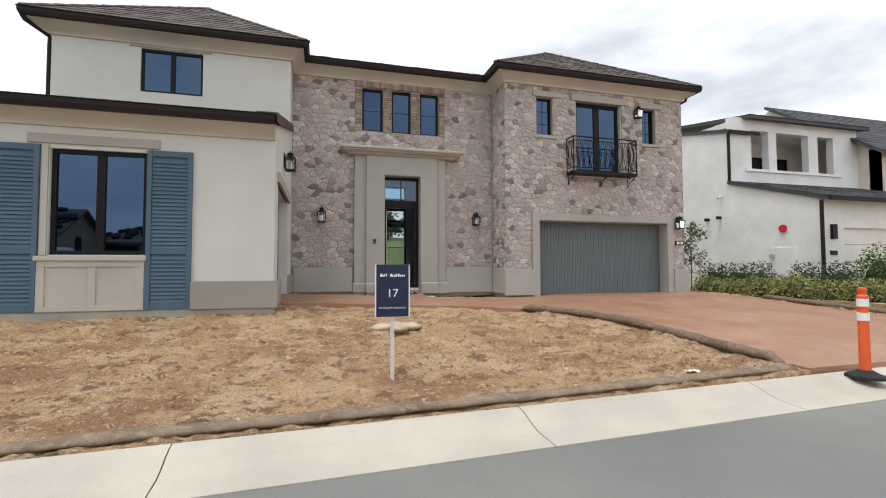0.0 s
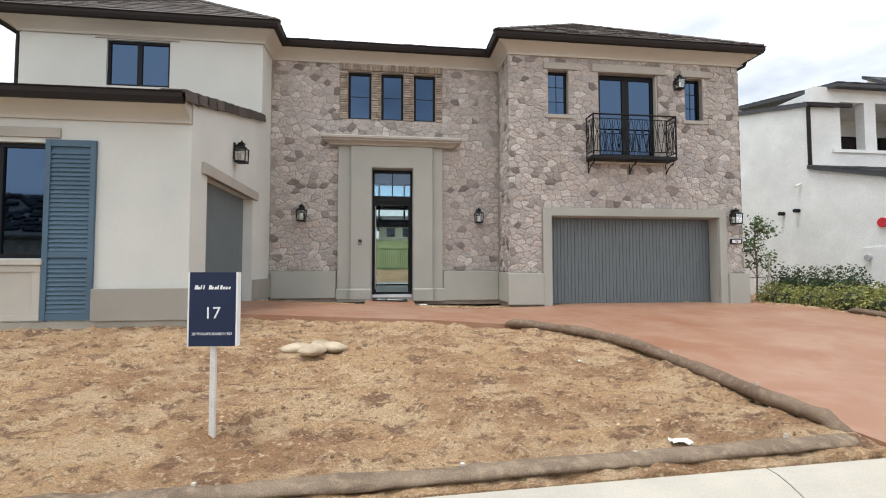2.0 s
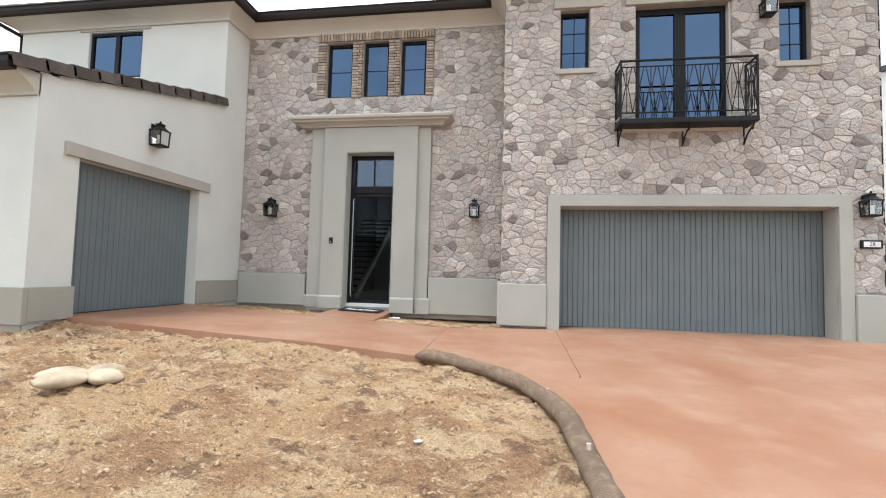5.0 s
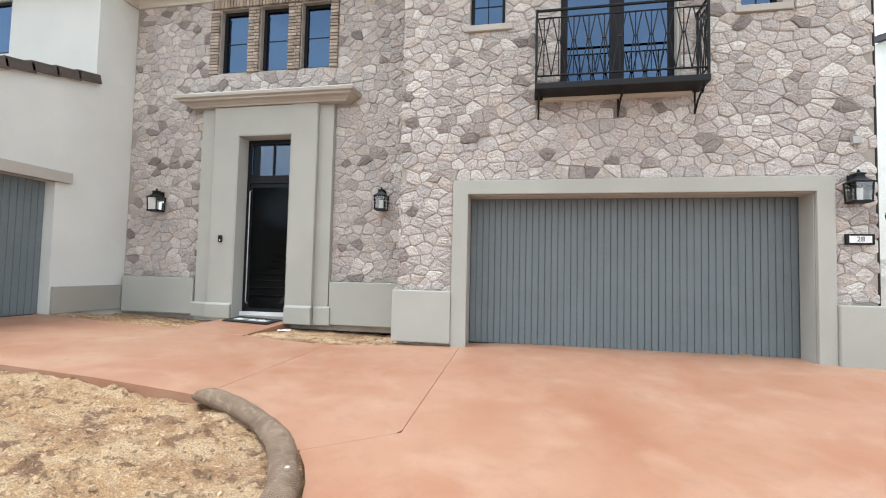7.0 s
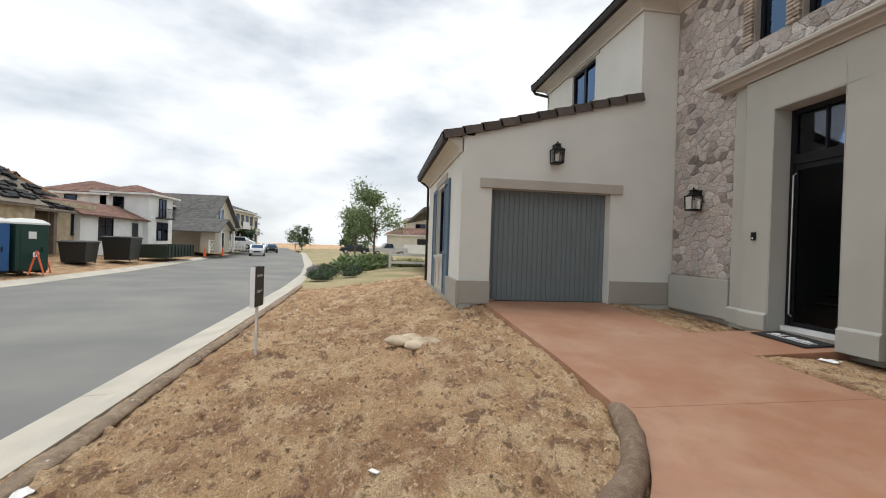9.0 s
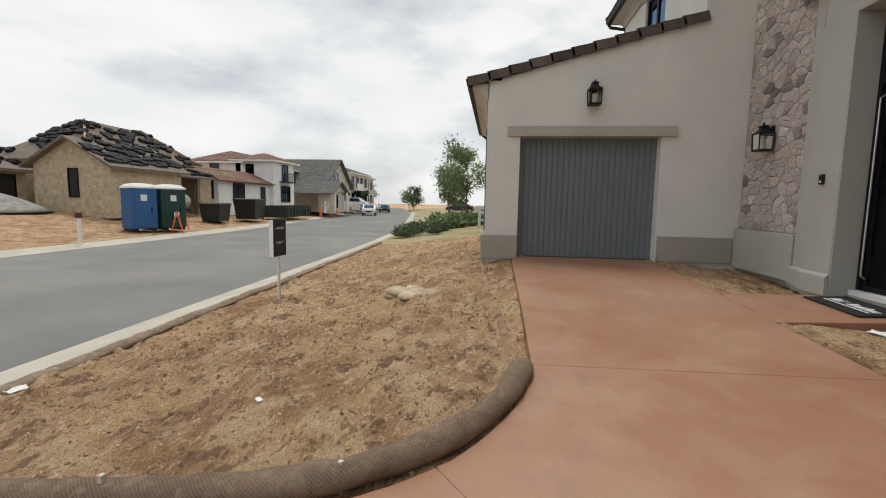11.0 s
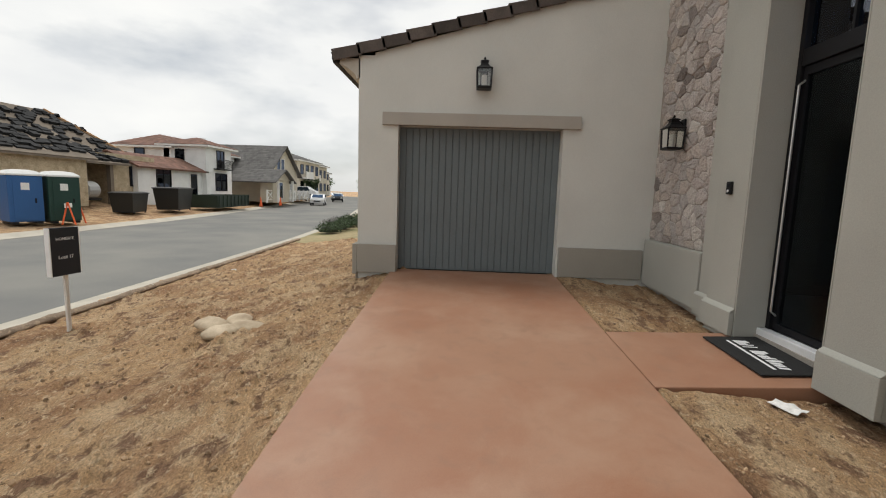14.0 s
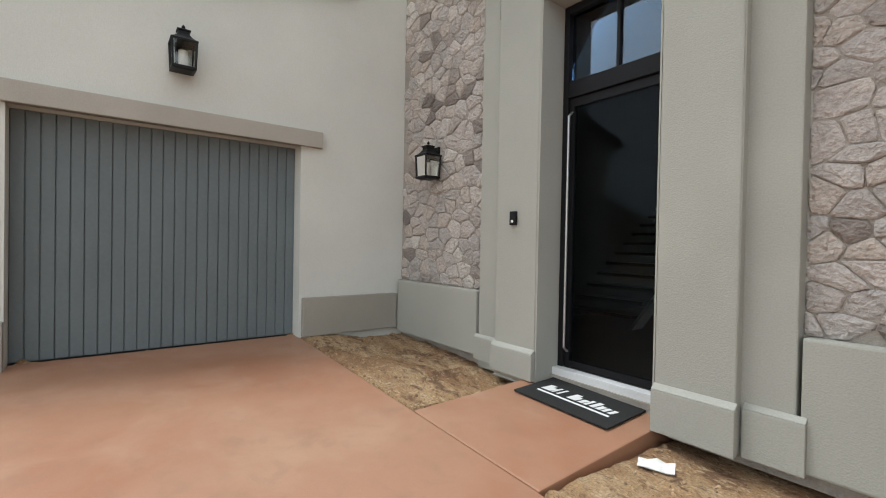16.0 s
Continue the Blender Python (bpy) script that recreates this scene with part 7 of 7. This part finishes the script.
# rubble stones of the entry and garage walls, laid last
def stone_material():
    m = surf("rubble_stone_faces", (0.5, 0.45, 0.42), 0.92, 0.17, 9, 38, 1.0, dist=0.03)
    t = m.node_tree
    hsv = next(n for n in t.nodes if n.type == "HUE_SAT")
    old = next(n for n in t.nodes if n.type == "VALTORGB")
    geo = next(n for n in t.nodes if n.type == "NEW_GEOMETRY")
    info = t.nodes.new("ShaderNodeObjectInfo")
    add, fr = t.nodes.new("ShaderNodeMath"), t.nodes.new("ShaderNodeMath")
    add.operation, fr.operation = "ADD", "FRACT"
    t.links.new(info.outputs["Random"], add.inputs[0])
    t.links.new(geo.outputs["Random Per Island"], add.inputs[1])
    t.links.new(add.outputs[0], fr.inputs[0])
    ramp = t.nodes.new("ShaderNodeValToRGB")
    cr = ramp.color_ramp
    stops = [(0.0, (0.21, 0.19, 0.18)), (0.05, (0.31, 0.28, 0.262)), (0.11, (0.43, 0.40, 0.378)), (0.25, (0.46, 0.445, 0.435)), (0.4, (0.51, 0.478, 0.457)), (0.55, (0.525, 0.505, 0.488)), (0.66, (0.51, 0.465, 0.422)), (0.78, (0.52, 0.488, 0.47)), (0.9, (0.575, 0.548, 0.52)), (1.0, (0.64, 0.62, 0.59))]
    cr.elements[0].position, cr.elements[0].color = stops[0][0], (*stops[0][1], 1)
    cr.elements[1].position, cr.elements[1].color = stops[-1][0], (*stops[-1][1], 1)
    for p_, c in stops[1:-1]:
        cr.elements.new(p_).color = (*c, 1)
    t.links.new(fr.outputs[0], ramp.inputs["Fac"])
    mix = t.nodes.new("ShaderNodeMix")
    mix.data_type, mix.blend_type = "RGBA", "OVERLAY"
    mix.inputs[0].default_value = 0.45
    t.links.new(ramp.outputs["Color"], mix.inputs[6])
    t.links.new(old.outputs["Color"], mix.inputs[7])
    t.links.new(mix.outputs[2], hsv.inputs["Color"])
    return m


STONES = stone_material()


def lay_stones(owner, axis, d, out, u0, u1, z0, z1, holes, near, seed, row=0.142, wide=0.20):
    """Irregular stones over a wall plane; near(u, z) tells which are pieces of their own."""
    rs = random.Random(seed)
    sites = {}
    K = 1.35
    nu, nz = int((u1 - u0) / wide) + 2, int((z1 - z0) / row) + 2
    for j in range(-1, nz + 1):
        for i in range(-1, nu + 1):
            if rs.random() < 0.10:
                continue
            u = u0 + (i + 0.5 * (j % 2) + rs.uniform(-0.42, 0.42)) * wide
            z = z0 + (j + 0.5 + rs.uniform(-0.42, 0.42)) * row
            if any(h[0] < u < h[1] and h[2] < z < h[3] for h in holes):
                continue
            sites[i, j] = (u, z)
    joined = Build()
    count = 0
    for (i, j), (u, z) in sites.items():
        if not (u0 < u < u1 and z0 < z < z1):
            continue
        poly = [(u - 0.42, z - 0.34), (u + 0.42, z - 0.34), (u + 0.42, z + 0.34), (u - 0.42, z + 0.34)]
        for dj in range(-3, 4):
            for di in range(-3, 4):
                q = sites.get((i + di, j + dj))
                if q is None or (di == 0 and dj == 0):
                    continue
                nx, ny = (q[0] - u) / K ** 2, q[1] - z
                poly = clip(poly, nx, ny, nx * (q[0] + u) / 2 + ny * (q[1] + z) / 2)
                if len(poly) < 3:
                    break
            if len(poly) < 3:
                break
        for nx, ny, e in ((1, 0, u1), (-1, 0, -u0), (0, 1, z1), (0, -1, -z0)):
            poly = clip(poly, nx, ny, e)
        for h in holes:
            if len(poly) < 3:
                break
            if max(p[0] for p in poly) <= h[0] or min(p[0] for p in poly) >= h[1] or max(p[1] for p in poly) <= h[2] or min(p[1] for p in poly) >= h[3]:
                continue
            gaps = [(h[0] - u, (1, 0, h[0])), (u - h[1], (-1, 0, -h[1])), (h[2] - z, (0, 1, h[2])), (z - h[3], (0, -1, -h[3]))]
            poly = clip(poly, *max(gaps)[1])
        if len(poly) < 3:
            continue
        cu, cz = sum(p[0] for p in poly) / len(poly), sum(p[1] for p in poly) / len(poly)
        size = max(p[0] for p in poly) - min(p[0] for p in poly)
        if size < 0.05:
            continue
        # soften the corners
        soft = []
        for k, a in enumerate(poly):
            c = poly[(k + 1) % len(poly)]
            f = rs.uniform(0.07, 0.2)
            if math.hypot(c[0] - a[0], c[1] - a[1]) < 0.03:
                soft.append(((a[0] + c[0]) / 2, (a[1] + c[1]) / 2))
                continue
            soft += [(a[0] + (c[0] - a[0]) * f, a[1] + (c[1] - a[1]) * f), (a[0] + (c[0] - a[0]) * (1 - f), a[1] + (c[1] - a[1]) * (1 - f))]
        shrink = 1 - 0.005 / max(0.06, size / 2)
        deep = rs.uniform(0.009, 0.024)
        tilt_u, tilt_z = rs.uniform(-0.06, 0.06), rs.uniform(-0.06, 0.06)

        def ring(s, e, rough):
            r_ = []
            for p in soft:
                pu, pz = cu + (p[0] - cu) * s, cz + (p[1] - cz) * s
                h = e + (pu - cu) * tilt_u + (pz - cz) * tilt_z + rs.uniform(-rough, rough)
                r_.append((pu, d + out * h, pz) if axis == "y" else (d + out * h, pu, pz))
            return r_

        one = Build()
        rings = [ring(shrink, -0.01, 0), ring(shrink * 0.985, deep * 0.55, 0.004), ring(shrink * 0.85, deep, 0.005), ring(shrink * 0.45, deep + 0.004, 0.007)]
        one.rings(rings, cap=False)
        n = len(soft)
        cen = (cu, d + out * (deep + rs.uniform(-0.002, 0.008)), cz) if axis == "y" else (d + out * (deep + 0.004), cu, cz)
        one.v.append(cen)
        one.f += [(3 * n + k, 3 * n + (k + 1) % n, 4 * n) for k in range(n)]
        if (axis == "y") == (out > 0):
            one.f = [tuple(reversed(f_)) for f_ in one.f]
        if near(cu, cz) and count < 300:
            count += 1
            part("stone", one.mesh("stone", False), STONES, owner)
        else:
            joined.add(one.v, one.f)
    if joined.v:
        o_ = part("stonework", joined.mesh("stonework", False), STONES, owner)
        o_["kind"] = "stuff"


entry_wall, garage_wall = bpy.data.objects["wall_entry"], bpy.data.objects["wall_garage"]
trio = [(1.1, 3.81, 4.985, 6.49)]
lay_stones(entry_wall, "y", YE, -1, XS + 0.005, XE - 0.045, 0.98, 6.50, [(1.10, 3.81, 0, 4.3), (0.9, 4.2, 4.2, 4.47), *trio], lambda u, z: z < 4.2, 31)
gh = [(XG - 0.03, 11.23, 0, 2.58), (WG1[0] - 0.005, WG1[1] + 0.005, WG1[2] - 0.1, WG1[3] + 0.02), (WG1[0] - 0.13, WG1[1] + 0.22, WG1[3] + 0.02, WG1[3] + 0.19),
      (WG2[0] - 0.005, WG2[1] + 0.005, WG2[2] - 0.1, WG2[3] + 0.02), (WG2[0] - 0.13, WG2[1] + 0.22, WG2[3] + 0.02, WG2[3] + 0.19),
      (WGD[0], WGD[1], WGD[2], WGD[3]), (WGD[0] - 0.18, WGD[1] + 0.22, WGD[3], WGD[3] + 0.21)]
lay_stones(garage_wall, "y", YG, -1, XE - 0.03, XR + 0.02, 0.90, 6.50, gh, lambda u, z: z < 3.75, 37)
lay_stones(garage_wall, "x", XE, -1, YG - 0.02, YE, 0.95, 6.50, [], lambda u, z: False, 41)
